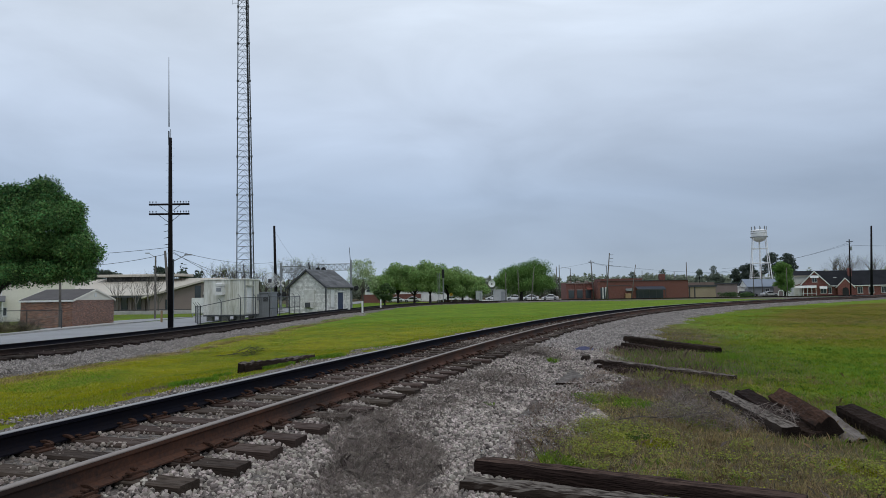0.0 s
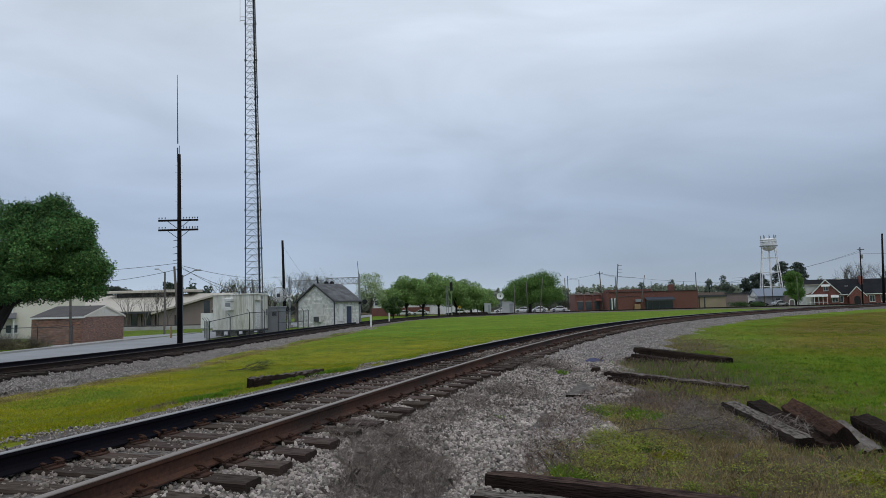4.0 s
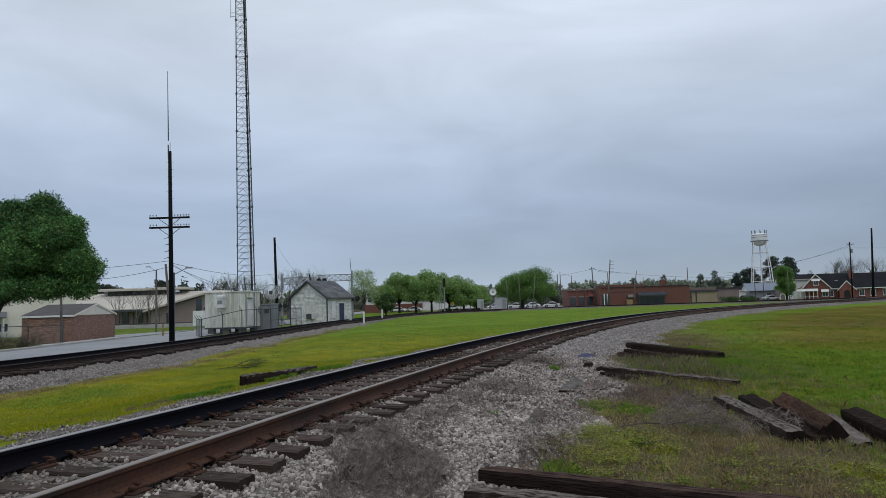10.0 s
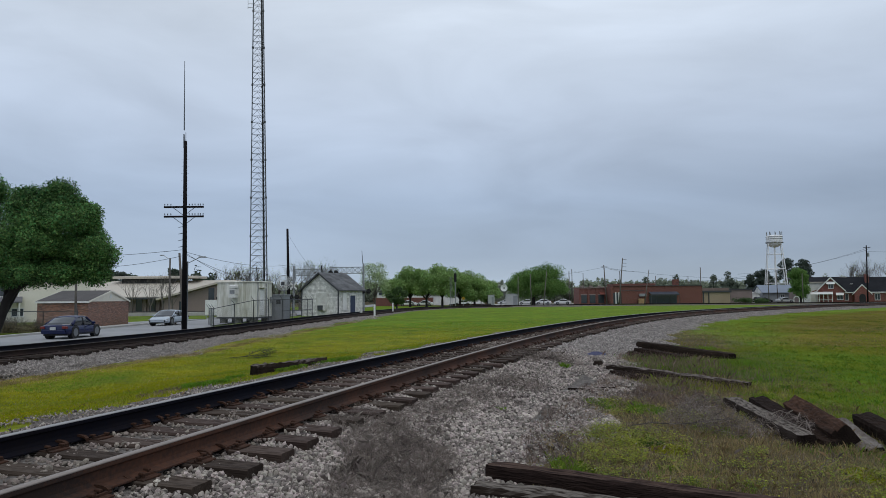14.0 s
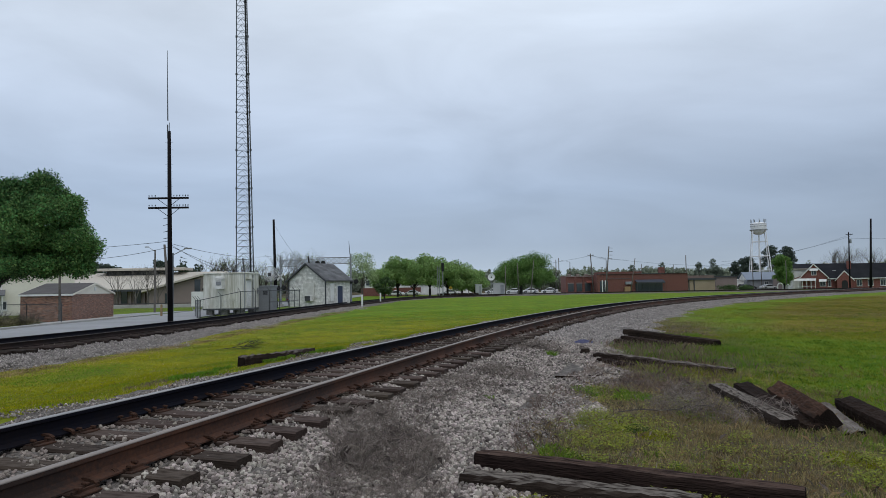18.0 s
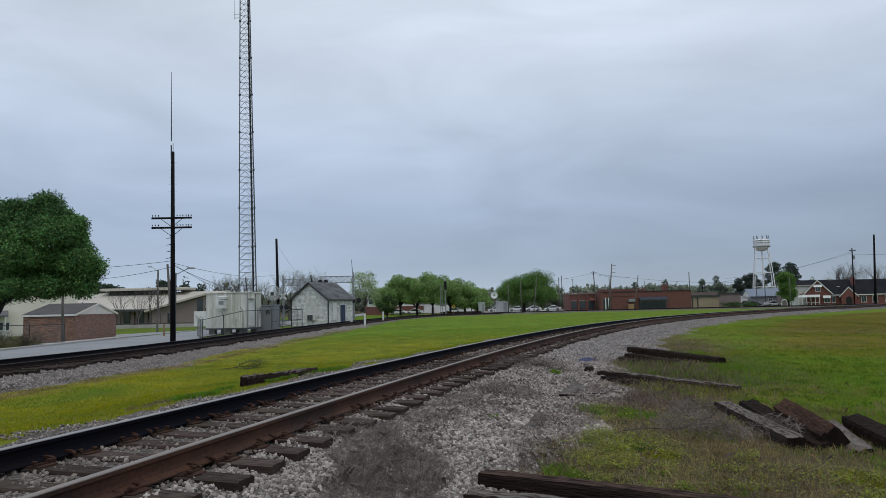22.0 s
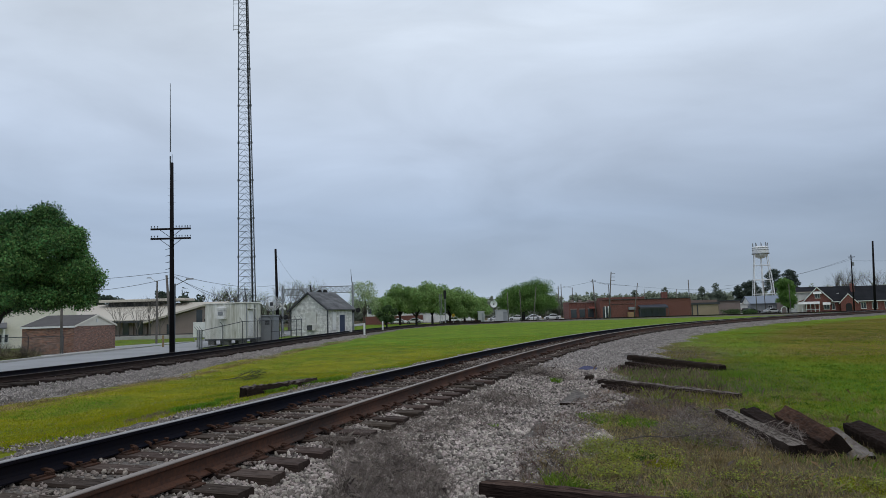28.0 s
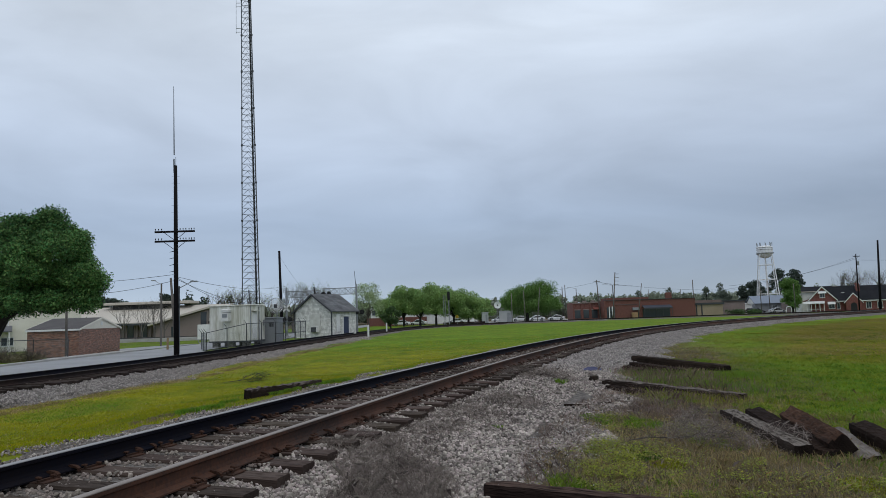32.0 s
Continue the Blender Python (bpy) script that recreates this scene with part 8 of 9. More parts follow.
# strip between the tracks: green at the near end, buttercup yellow along the middle
for count, y0, y1, hh, ww, seed in ((230000, 6.5, 27, 0.052, 0.0055, 23), (90000, 26, 62, 0.055, 0.013, 27)):
    x, y, d, g = sow(count, y0, y1, seed, -1, -0.78, 0.35, 3.45, 22)
    z = ground_z(x, y)
    d2, _ = off_line(LINE2, x, y)
    rim = np.abs(d2) - edge2(y)
    pick = 0.50 + 0.3 * (g.random(len(x)) - 0.5) + 1.1 * noise2(x, y, 0.35) + 0.7 * noise2(x, y, 1.3, 2) + 0.014 * (y - 22) + 0.35 * smooth_step(12, 8, y)
    straw = g.random(len(x)) < 0.85 * smooth_step(1.3, 0.1, rim + 0.7 * noise2(x, y, 0.9, 14)) + 0.05
    for lo, hi, mt, nm, lab in ((-9, 0.44, YELLOWGRASS, "yellow_grass", "yellow-green grass with small buttercups"), (0.44, 0.85, BLADE, "grass", "short green grass between the tracks"), (0.85, 9, LUSH, "grass", "lush green grass between the tracks")):
        k = (pick > lo) & (pick <= hi) & ~straw
        blades(nm, x[k], y[k], z[k], hh, ww, mt, seed + 13, lab, 0.7)
    blades("dry_grass", x[straw], y[straw], z[straw], hh * 1.25, ww * 0.7, STRAW, seed + 14, "thin straw along the edge of the gravel", 0.5)
# dead stems that run out into the second track's gravel
g = np.random.default_rng(29)
s2, side = g.uniform(72, 125, 30000), np.abs(g.normal(size=30000))
x0, y0, _ = at_line(LINE2, s2)
x, y, _ = at_line(LINE2, s2, edge2(y0) + 0.35 - 0.5 * side)
k = noise2(x, y, 0.8, 17) + 0.2 * g.normal(size=30000) > -0.1
blades("dry_grass", x[k], y[k], ground_z(x[k], y[k]) - 0.01, 0.10, 0.0042, STRAW, 30, "dead straw stems running out into the gravel", 0.6)


def clump(cx, cy, r, count, height, material, seed, name, label, width=0.004, spread=0.7, category="weeds"):
    g = np.random.default_rng(seed)
    a, q = g.uniform(0, 2 * math.pi, count), r * np.sqrt(g.random(count))
    x, y = cx + q * np.cos(a), cy + q * np.sin(a) * 1.4
    d, _ = off_line(LINE1, x, y)
    z = np.where((d > -3) & (d < 4), bed1_z(d), ground_z(x, y))
    hh = height * (1.05 - 0.6 * (q / r) ** 2)
    return blades(name, x, y, z, hh, width, material, seed, label, spread, category)


def tangle(name, cx, cy, r, count, height, width, length, material, seed, label, z0=None, category="weeds"):
    """A low mound of short dead stems lying every way."""
    g = np.random.default_rng(seed)
    a, q = g.uniform(0, 2 * math.pi, count), r * np.sqrt(g.random(count))
    x, y = cx + q * np.cos(a), cy + q * np.sin(a) * 1.3
    d, _ = off_line(LINE1, x, y)
    z = np.where((d > -3) & (d < 4), bed1_z(d), ground_z(x, y)) if z0 is None else np.full(count, z0)
    z = z + g.random(count) * height * (1.05 - 0.85 * (q / r) ** 2)
    p = np.stack([x, y, z], 1)
    u = g.normal(size=(count, 3)) * (1, 1, 0.7)
    u /= np.linalg.norm(u, axis=1)[:, None]
    L = (length * g.uniform(0.5, 1.3, count))[:, None]
    bend = g.normal(size=(count, 3)) * 0.3 * L
    s = np.cross(u, g.normal(size=(count, 3)))
    s /= np.linalg.norm(s, axis=1)[:, None]
    s *= (width * g.uniform(0.6, 1.3, count))[:, None] / 2
    v = np.stack([p - u * L / 2 - s, p - u * L / 2 + s, p + bend + s, p + u * L / 2 + s * 0.5, p + u * L / 2 - s * 0.5, p + bend - s], 1)
    ob = new(name, cloud_mesh(name, v, [(0, 1, 2, 5), (5, 2, 3, 4)], material))
    return tagged(ob, label, category, kind="stuff")


# darker copy of the dead stem: shade deep in the brush put into colour
SHADETWIG = mat("shade_dark_weed_stem", (0.25, 0.21, 0.183), 0.9, 0, (0.09, 0.074, 0.065), 1.5, 12, 0.5, 0.0, island=0.5, spec=0.05, through_light=0.2)
# dead grey brush in the ballast: fine stems, some standing, most fallen over one another
for i, (cx, cy, r, n, h) in enumerate(((-0.88, 7.35, 0.34, 1500, 0.26), (-0.62, 6.6, 0.38, 1500, 0.26), (-0.42, 6.0, 0.42, 2600, 0.30), (-0.36, 6.5, 0.26, 700, 0.2), (-0.52, 5.35, 0.36, 2000, 0.26), (-0.62, 4.85, 0.34, 1500, 0.24), (-0.25, 5.0, 0.3, 1100, 0.2), (-0.42, 7.5, 0.36, 900, 0.17), (-0.28, 8.2, 0.34, 900, 0.18), (-0.08, 8.8, 0.34, 900, 0.18), (-0.95, 8.3, 0.30, 500, 0.14), (-0.35, 4.6, 0.3, 800, 0.18),
                                       (0.15, 9.7, 0.5, 900, 0.18), (0.45, 9.5, 0.45, 800, 0.17), (0.62, 10.5, 0.5, 900, 0.18), (1.1, 11.1, 0.38, 1400, 0.28), (1.0, 12.2, 0.45, 700, 0.16), (2.05, 15.9, 0.62, 2300, 0.27), (2.35, 15.0, 0.5, 1500, 0.24), (1.75, 15.2, 0.5, 1100, 0.2))):
    tangle("dead_brush", cx, cy, r * 1.2, int(n * 0.55), h * 0.5, 0.0032, 0.10, SHADETWIG, 400 + i, "dead grey-brown brush growing from the ballast")
    clump(cx, cy, r * 1.25, int(n * 0.62), h, TWIG, 440 + i, "dead_brush", "dead grey-brown brush growing from the ballast", 0.0012, 0.8)
# brown dead weeds along the edge of the gravel
BROWNWEED = mat("brown_dead_weed", (0.27, 0.195, 0.155), 0.9, 0, (0.115, 0.08, 0.064), 1.5, 12, 0.5, 0.0, island=0.5, spec=0.05, through_light=0.3)
for i, (cx, cy, r, n, h) in enumerate(((1.05, 7.0, 0.34, 900, 0.17), (1.3, 7.8, 0.38, 1000, 0.17), (1.55, 8.6, 0.40, 1100, 0.18), (1.9, 9.4, 0.36, 900, 0.17), (0.92, 6.4, 0.26, 600, 0.13), (2.5, 10.7, 0.5, 900, 0.2), (3.0, 11.2, 0.6, 1300, 0.24), (3.3, 10.3, 0.6, 1500, 0.26), (2.8, 9.9, 0.5, 1200, 0.24), (3.55, 9.5, 0.45, 1100, 0.24), (3.2, 12.2, 0.5, 800, 0.2), (2.1, 7.6, 0.35, 500, 0.13), (3.7, 11.6, 0.6, 900, 0.2))):
    clump(cx, cy, r, int(n * 0.6), h, BROWNWEED, 470 + i, "dead_weeds", "brown dead weed stalks along the gravel edge", 0.0013, 0.5)
    tangle("dead_weeds", cx, cy, r, int(n * 0.3), h * 0.55, 0.003, 0.12, TWIG, 490 + i, "fallen dead weed stems along the gravel edge")
# brown weeds on the strip between the tracks
for i, (cx, cy, r, n, h) in enumerate(((-5.2, 11.8, 0.25, 260, 0.14), (-5.15, 12.3, 0.22, 240, 0.15), (-5.2, 12.9, 0.25, 260, 0.15), (-4.95, 13.7, 0.22, 160, 0.18))):
    clump(cx, cy, r, n, h, BROWNWEED, 520 + i, "dead_weeds", "brown dead weed stalks beside the near track", 0.0014, 0.45)
# green tufts
for i, (cx, cy, r, n, h) in enumerate(((1.06, 6.1, 0.17, 300, 0.15), (1.2, 6.0, 0.10, 160, 0.14), (2.35, 9.4, 0.34, 700, 0.15), (2.6, 9.1, 0.26, 450, 0.13), (2.1, 9.7, 0.2, 300, 0.12), (3.9, 11.3, 0.35, 400, 0.15), (-3.55, 17.2, 0.5, 1500, 0.24), (-3.0, 18.0, 0.5, 1000, 0.22), (-3.85, 15.55, 0.16, 420, 0.20), (-3.6, 16.05, 0.2, 520, 0.22), (-4.75, 14.95, 0.2, 300, 0.18), (-4.85, 13.05, 0.3, 700, 0.2), (-4.6, 13.5, 0.2, 400, 0.18), (2.36, 13.9, 0.09, 110, 0.3), (0.67, 8.9, 0.06, 60, 0.13), (7.0, 19.5, 0.6, 500, 0.2), (4.7, 10.4, 0.3, 350, 0.12), (6.4, 15.2, 0.35, 380, 0.16))):
    clump(cx, cy, r, n, h, LUSH, 500 + i, "grass_tuft", "bright green grass tuft", 0.0045, 0.45, "grass")
# darker broad-leaved clumps in the green field
DARKWEED = mat("dark_field_weed", (0.085, 0.175, 0.022), 0.75, 0, (0.055, 0.115, 0.016), 1.0, 6, 0.5, 0.0, island=0.3, spec=0.08, through_light=0.4)
cx, cy, d, g = sow(1300, 8.5, 46, 28, 1, 0.28, 0.78, 5.2, 60)
k = noise2(cx, cy, 0.28, 12) > -0.12
cx, cy = np.repeat(cx[k], 18), np.repeat(cy[k], 18)
a, q = g.uniform(0, 2 * math.pi, len(cx)), (0.05 + 0.004 * cy) * np.sqrt(g.random(len(cx)))
x, y = cx + q * np.cos(a), cy + q * np.sin(a)
blades("field_weeds", x, y, ground_z(x, y), 0.07, 0.0042, DARKWEED, 39, "dark green weed clumps in the mown field", 0.6, "weeds")
# low leafy weeds in the near grass
WEED = mat("yellow_green_weed_leaf", (0.29, 0.31, 0.03), 0.7, 0, (0.17, 0.21, 0.02), 1.2, 8.0, 0.5, 0.0, island=0.45, through_light=0.4)
x, y, d, g = sow(190000, 3.2, 13, 24, 1, -0.02, 0.78, 3.5, 9)
k = noise2(x, y, 0.9, 7) + 0.5 * noise2(x, y, 2.6, 8) > 0.22 + 0.5 * smooth_step(5.5, 8, d)
x, y = x[k], y[k]
home = np.array([(1.51, 7.4, 0.30), (2.0, 7.0, 0.26), (2.35, 9.35, 0.28), (1.9, 7.6, 0.24), (1.5, 6.0, 0.28), (2.4, 6.0, 0.30), (3.4, 5.5, 0.30), (3.0, 8.3, 0.3)])[g.integers(0, 8, 26000)]
px, py = home[:, 0] + home[:, 2] * g.normal(size=26000), home[:, 1] + 1.2 * home[:, 2] * g.normal(size=26000)
k = noise2(px, py, 3.2, 15) + 0.25 * g.normal(size=26000) > 0.02
x, y = np.concatenate([x, px[k]]), np.concatenate([y, py[k]])
n = len(x)
c = np.stack([x, y, ground_z(x, y) + g.uniform(0.01, 0.075, n)], 1)
a = g.uniform(0, 2 * math.pi, n)
r1 = g.uniform(0.006, 0.016, n)[:, None]
u = np.stack([np.cos(a), np.sin(a), g.uniform(-0.3, 0.5, n)], 1) * r1
w = np.stack([-np.sin(a), np.cos(a), g.uniform(-0.2, 0.2, n)], 1) * r1 * 0.6
tagged(new("leafy_weeds", cloud_mesh("leafy_weeds", np.stack([c - u, c + w, c + u, c - w], 1), [(0, 1, 2, 3)], WEED)), "low yellow-green leafy weeds in the grass", "weeds", kind="stuff")
# tiny white flowers among the dead weeds
g = np.random.default_rng(77)
x, y = 1.15 + g.normal(size=90) * 0.22, 7.1 + g.normal(size=90) * 0.75
x += 0.36 * (y - 7.1)
c = np.stack([x, y, ground_z(x, y) + g.uniform(0.06, 0.2, 90)], 1)[:, None]
petal = np.array([(-1, 0, 0), (0, -0.4, 1), (1, 0, 0), (0, 0.4, -1)]) * 0.0075
tagged(new("wild_flowers", cloud_mesh("wild_flowers", c + petal[None] * g.uniform(0.6, 1.2, (90, 1, 1)), [(0, 1, 2, 3)], WHITEPAINT)), "tiny white wild flowers among dead weeds", "flowers", kind="stuff")
# dry stems along the gravel edge of the near track
x, y, d, g = sow(26000, 7, 40, 25, -1, -0.78, 0.35, 2.9, 3.9)
k = noise2(x, y, 0.9, 11) > -0.05
blades("dry_grass", x[k], y[k], ground_z(x[k], y[k]), 0.12, 0.0022, STRAW, 37, "thin dry grass along the gravel edge", 0.4)
# grass round the place where the camera stands
g = np.random.default_rng(61)
x, y = g.uniform(-6, 11, 120000), g.uniform(-9, 4.2, 120000)
d, _ = off_line(LINE1, x, y)
k = (d > 3.2 + 0.4 * noise2(x, y, 0.8, 3.0)) & (x - 0.05 * y > -0.1 * y) & ((y < 2.7) | (x > 0.78 * y))
x, y = x[k], y[k]
k = noise2(x, y, 0.55) + 0.15 * g.normal(size=len(x)) > 0.0
blades("grass", x[k], y[k], ground_z(x[k], y[k]), 0.07, 0.007, BLADE, 62, "short green spring grass", 0.6)
blades("dry_grass", x[~k], y[~k], ground_z(x[~k], y[~k]), 0.09, 0.006, STRAW, 63, "matted dry straw grass beside the ballast", 0.7)


# standing tufts in the near grass
def tufts(count, each, y0, y1, lo, hi, dmin, dmax, seed, height, width, material, name, label, radius=0.09, spread=0.4, patch=0.0):
    cx, cy, _, g = sow(count, y0, y1, seed, 1, lo, hi, dmin, dmax)
    k = noise2(cx, cy, 0.6, seed) > patch
    cx, cy = np.repeat(cx[k], each), np.repeat(cy[k], each)
    a, q = g.uniform(0, 2 * math.pi, len(cx)), radius * np.sqrt(g.random(len(cx)))
    x, y = cx + q * np.cos(a), cy + q * np.sin(a)
    blades(name, x, y, ground_z(x, y), height * (1.1 - 0.5 * q / radius), width, material, seed, label, spread)


tufts(1200, 34, 3.4, 13, -0.02, 0.78, 3.5, 9, 51, 0.13, 0.0014, STRAW, "dry_grass", "standing tufts of dry straw grass", 0.07, patch=-0.05)
tufts(700, 30, 3.4, 13, -0.02, 0.78, 3.6, 10, 52, 0.10, 0.0024, LUSH, "grass", "standing tufts of green grass", 0.06, patch=0.1)
tufts(300, 46, 10, 22, 0.15, 0.5, 3.4, 5.6, 53, 0.19, 0.0024, BROWNWEED, "dead_weeds", "upright dead brown weed stalks by the old ties", 0.22, 0.35, -0.05)
# taller grass at the feet of the old ties
for i, (xa, ya, xb, yb, n, h, mt, nm, lab) in enumerate((
        (3.30, 6.85, 4.55, 6.35, 420, 0.11, STRAW, "dry_grass", "standing dry grass at the foot of the tie heap"), (3.30, 6.80, 4.75, 6.15, 420, 0.10, LUSH, "grass", "green grass at the foot of the tie heap"),
        (3.25, 7.2, 3.55, 9.2, 420, 0.14, STRAW, "dry_grass", "standing dry grass beside the tie heap"),
        (3.35, 12.2, 4.75, 10.8, 700, 0.20, BROWNWEED, "dead_weeds", "standing dead weeds before the split tie"), (3.6, 12.0, 4.9, 10.7, 700, 0.16, BLADE, "grass", "green grass before the split tie"),
        (4.3, 16.6, 5.6, 14.6, 700, 0.26, BROWNWEED, "dead_weeds", "standing dead weeds before the old ties"), (4.5, 16.4, 6.6, 14.3, 1200, 0.18, LUSH, "grass", "green grass before the old ties"), (4.2, 14.6, 5.8, 12.6, 1200, 0.18, LUSH, "grass", "green grass between the old ties"), (4.1, 14.4, 5.6, 12.4, 700, 0.24, BROWNWEED, "dead_weeds", "standing dead weeds between the old ties"),
        (4.2, 6.3, 5.6, 4.9, 2600, 0.12, LUSH, "grass", "longer green grass beside the tie heap"), (4.6, 5.6, 4.0, 4.4, 1800, 0.11, LUSH, "grass", "longer green grass beside the tie heap"),
        (0.5, 5.33, 2.3, 4.32, 500, 0.09, STRAW, "dry_grass", "dry grass against the long timber"))):
    g = np.random.default_rng(680 + i)
    n = n if ya < 9 else n * 2
    f, wide = g.random(n), 0.34 if ya > 9 else 0.28 if n > 1500 else 0.10
    x, y = xa + (xb - xa) * f + g.normal(size=n) * wide, ya + (yb - ya) * f + g.normal(size=n) * wide
    blades(nm, x, y, ground_z(x, y), h, 0.0018 if ya < 9 else 0.0021, mt, 690 + i, lab, 0.4)
# vine stems over the tie heap
tangle("dead_vine", 3.75, 7.55, 0.32, 380, 0.22, 0.007, 0.15, TWIG, 601, "tangled dead grey vine stems over the tie heap", 0.54)
tangle("dead_vine", 3.42, 8.0, 0.40, 300, 0.14, 0.005, 0.16, TWIG, 602, "tangled dead grey vine stems over the tie heap", 0.5)
tangle("dead_vine", 3.35, 7.3, 0.30, 200, 0.12, 0.004, 0.14, TWIG, 603, "tangled dead grey vine stems beside the tie heap", 0.5)
for i, (x, y, r, n) in enumerate(((3.12, 7.6, 0.34, 520), (3.0, 8.3, 0.36, 420), (3.3, 8.9, 0.34, 380), (2.75, 7.9, 0.3, 220))):
    tangle("dead_brush", x, y, r, n, 0.24, 0.0034, 0.22, TWIG, 610 + i, "sprawling dead grey brush beside the tie heap", 0.52)
    clump(x, y, r, n // 2, 0.2, BROWNWEED, 620 + i, "dead_weeds", "brown dead weed stalks beside the tie heap", 0.0013, 0.6)
# yellow and dark green weed patches in the straw
for i, (x, y, r, n, h, mt, nm, lab) in enumerate((
        (2.15, 6.75, 0.16, 420, 0.10, YELLOWGRASS, "yellow_weeds", "low yellow-green weed patch in dry straw grass"),
        (2.05, 7.05, 0.13, 300, 0.13, DARKWEED, "green_weeds", "dark green leafy weed in dry straw grass"),
        (3.55, 5.75, 0.22, 520, 0.10, YELLOWGRASS, "yellow_weeds", "yellow-flowered weed patch in the grass"),
        (1.75, 5.35, 0.16, 320, 0.09, LUSH, "green_weeds", "bright green weed patch in dry straw grass"),
        (2.95, 7.75, 0.2, 380, 0.11, LUSH, "green_weeds", "bright green weed patch in dry straw grass"))):
    clump(x, y, r, n, h, mt, 640 + i, nm, lab, 0.005, 0.7)
# long dead stem lying in the grass
sh, stem = Shape(), [Vector((2.05 + 0.25 * k, 7.72 + 0.06 * k + 0.03 * math.sin(2 * k), 0.60 + 0.012 * math.sin(1.7 * k))) for k in range(6)]
for p, q in zip(stem, stem[1:]):
    sh.tube(p, q, 0.007, 0.006, 6)
tagged(part("stick", sh, GREYBARK), "long dead stick lying in the dry grass", "stick")
# fallen branch between the tracks
fb = Shape()
limbs(fb, (-8.15, 24.9, 0.1), (1.0, 0.25, 0.0), 1.05, 0.055, 3, random.Random(5), 0.8, 0.55, 4, 0.1)
fb.v = [(a, b, float(ground_z([a], [b])[0]) + 0.05 + abs(c - 0.1) * 0.24) for a, b, c in fb.v]
tagged(part("fallen_branch", fb, BARK), "dead forked branch lying on the grass", "branch")
for i, (x, y, z, a) in enumerate(((2.2, 10.8, 0.58, -0.4), (3.05, 17.4, 0.59, 0.9), (2.75, 16.4, 0.59, 0.2))):
    st = Shape().box(0, 0, 0, 0.65, 0.05, 0.03, rz=a).box(0.3, 0.12, 0.01, 0.3, 0.03, 0.02, rz=a + 0.5)
    ob = tagged(part("wood_scrap", st, OLDTIE), "splintered dark wood scrap on the gravel", "wood scrap", "wood scraps")
    ob.location = (x, y, z)
rag = Shape()
rag.rings([[(0.28 * f * math.cos(a) + 0.05 * math.sin(3 * a), 0.2 * f * math.sin(a), 0.09 * (1 - f) + 0.02 * math.sin(5 * a) * f) for a in np.linspace(0, 6.0, 14)] for f in (1, 0.75, 0.45, 0.15)])
ob = tagged(part("cloth_rag", rag, mat("faded_blue_cloth", (0.05, 0.055, 0.12), 0.95, 0, (0.08, 0.08, 0.13), 5, 30, 0.4, 0.5)), "crumpled faded blue rag on the gravel", "rag")
ob.location = (3.70, 17.2, 0.58)
lump = Shape().rings([[(r * math.cos(a) * (1 + 0.25 * math.sin(3 * a + z * 9)), 0.8 * r * math.sin(a), z) for a in np.linspace(0, 5.5, 9)] for r, z in ((0.08, -0.03), (0.10, 0.04), (0.075, 0.11), (0.03, 0.14))])
ob = tagged(part("wood_block", lump, GREYTIE), "rough broken block of old tie on the gravel", "wood block")
ob.location = (3.2, 14.6, 0.56)
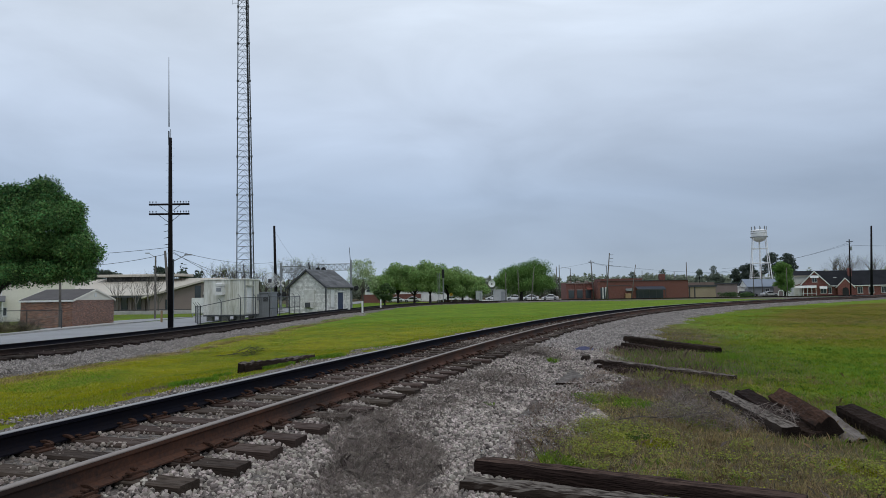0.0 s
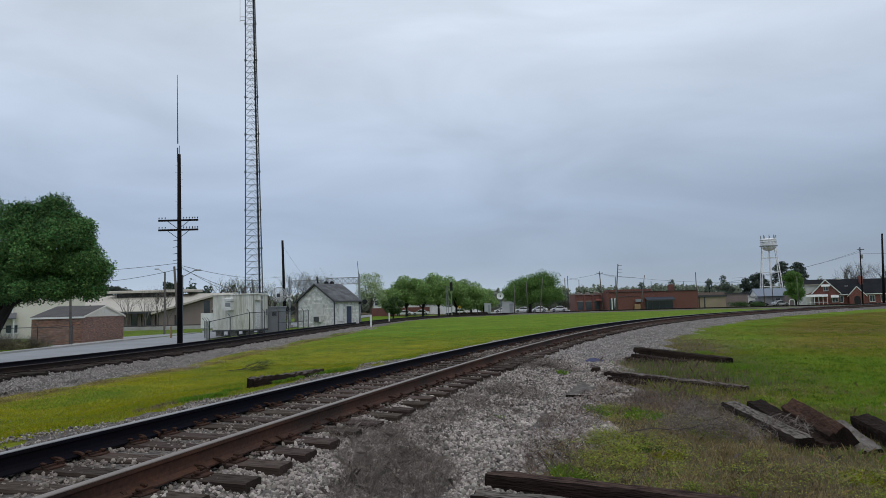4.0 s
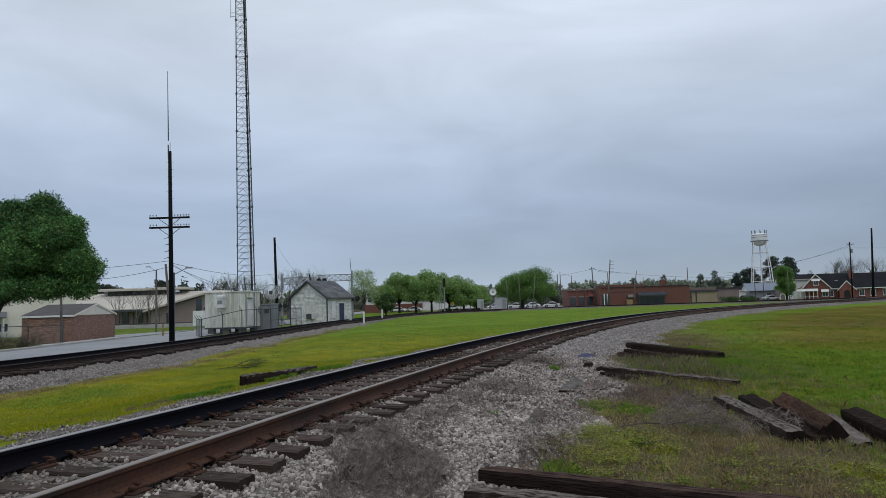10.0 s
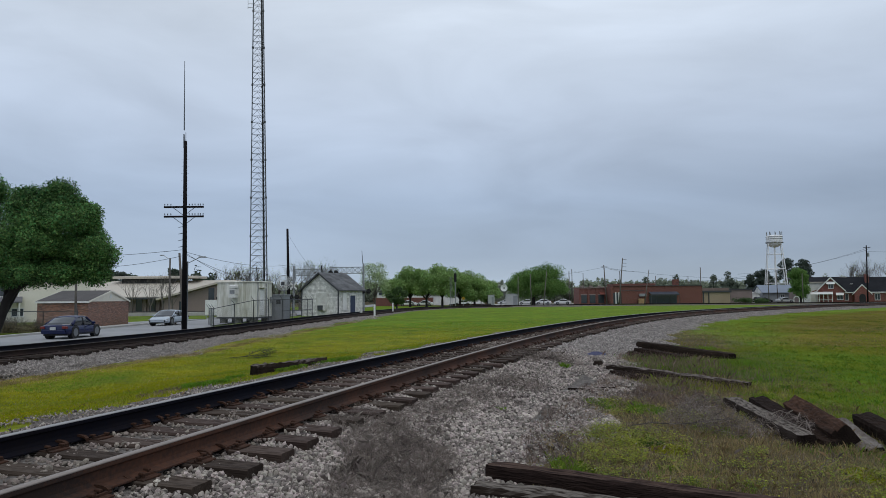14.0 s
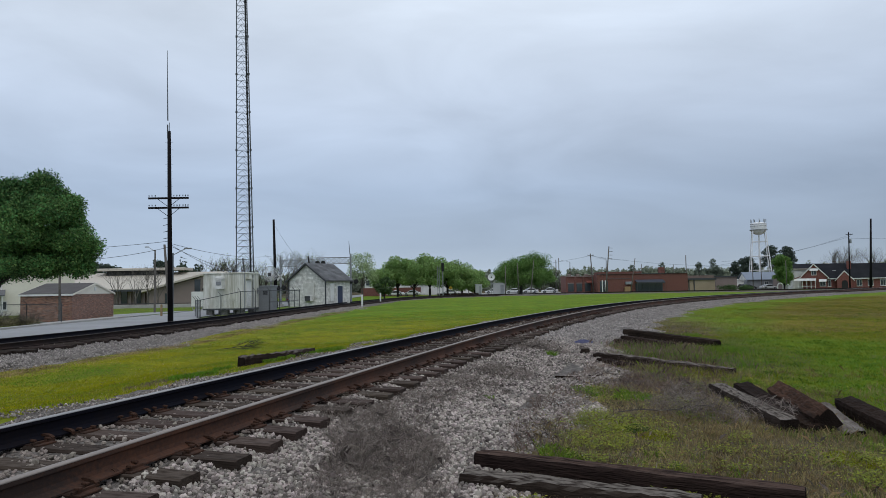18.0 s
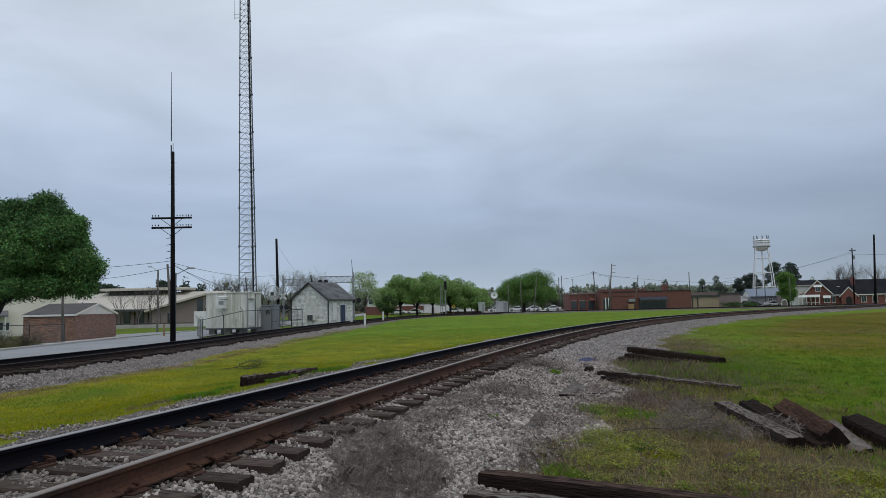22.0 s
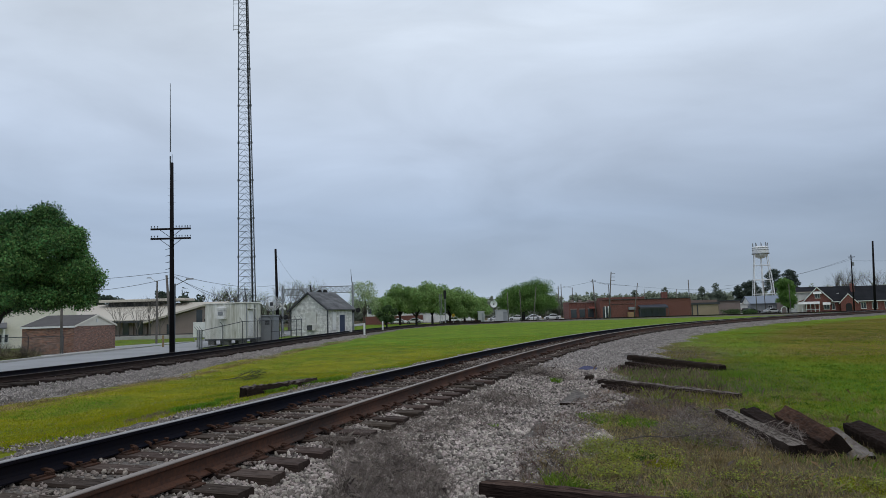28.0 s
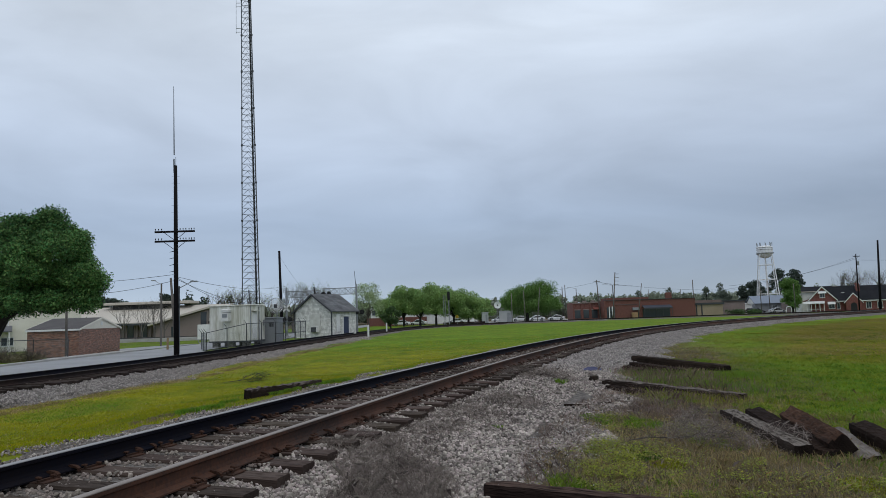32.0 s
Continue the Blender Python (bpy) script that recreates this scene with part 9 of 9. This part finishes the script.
# scrubby bushes by the brick shed
SCRUBLEAF = mat("olive_scrub_leaf", (0.23, 0.205, 0.125), 0.8, 0, (0.15, 0.125, 0.085), 1.0, 6.0, 0.5, 0.0, island=0.35, spec=0.1, through_light=0.3)
for i, (x, y, n, h) in enumerate(((-29.6, 45.2, 260, 0.85), (-31.2, 46.0, 260, 0.8), (-28.5, 46.4, 200, 0.7), (-33.0, 47.0, 240, 0.85))):
    g2 = random.Random(700 + i)
    sh = Shape()
    for k in range(60):
        a = g2.uniform(0, 6.28)
        limbs(sh, (x + g2.uniform(-0.7, 0.7), y + g2.uniform(-0.4, 0.4), -0.12), (math.cos(a), math.sin(a), 1.1), h * 0.95, 0.016, 1, g2, 0.9, 0.6, 2)
    t = tagged(new("scrub_bush"), "leggy brown scrub bush by the shed fence", "bush", "scrub bushes")
    part("stem", sh, GREYBARK, t)
    tagged(part("foliage", leaf_cloud("foliage", [(x, y, 0.2), (x + 0.6, y, 0.1), (x - 0.6, y, 0.15)], [(0.9, 0.8, h * 0.6), (0.8, 0.7, h * 0.42), (0.8, 0.7, h * 0.5)], 9 * n, 0.05, SCRUBLEAF, 710 + i), SCRUBLEAF, t), kind="stuff")
verge = Shape().slab([(-35, 44.2, -0.12), (-27.3, 44.2, -0.12), (-27.3, 48.9, -0.12), (-35, 48.9, -0.12)], (0, 0, 0.03))
part_v = part("verge", verge, TURF)
tagged(part_v, "grassy verge beside the street", "verge", kind="structure")


# ---- what moves: the cars on the street and their wheels ----
def motions():
    R = 0.35
    for (car, wheels), lane, way, t0, t1, tk, yk, v in CARS:
        face = 0 if way > 0 else 180
        at = lambda t: yk + v * (min(max(t, t0), t1) - tk)
        # the far lane swings in a little past the hut
        side = lambda y: lane + (3.5 * float(smooth_step(72, 96, y)) if way < 0 else 0.0)
        turn = lambda y: -math.degrees(math.atan(side(y + 0.5) - side(y - 0.5)))
        rows = [(t, pose(side(at(t)), at(t), -0.085, 0, 0, face + turn(at(t)))) for t in sorted({0.0, t0, t1, 32.0, *[t0 + (t1 - t0) * k / 24 for k in range(25)]})]
        walk(car, rows)
        for w in wheels:
            loc = w.location.copy()
            times = [0.0] + [t0 + k / 30 for k in range(int((t1 - t0) * 30) + 1)] + [32.0]
            times = sorted({round(t * 30) / 30 for t in times})
            spin = [(t, Matrix.Translation(loc) @ Matrix.Rotation(-abs(at(t) - at(0.0)) / R, 4, "X")) for t in times]
            walk(w, spin)


motions()
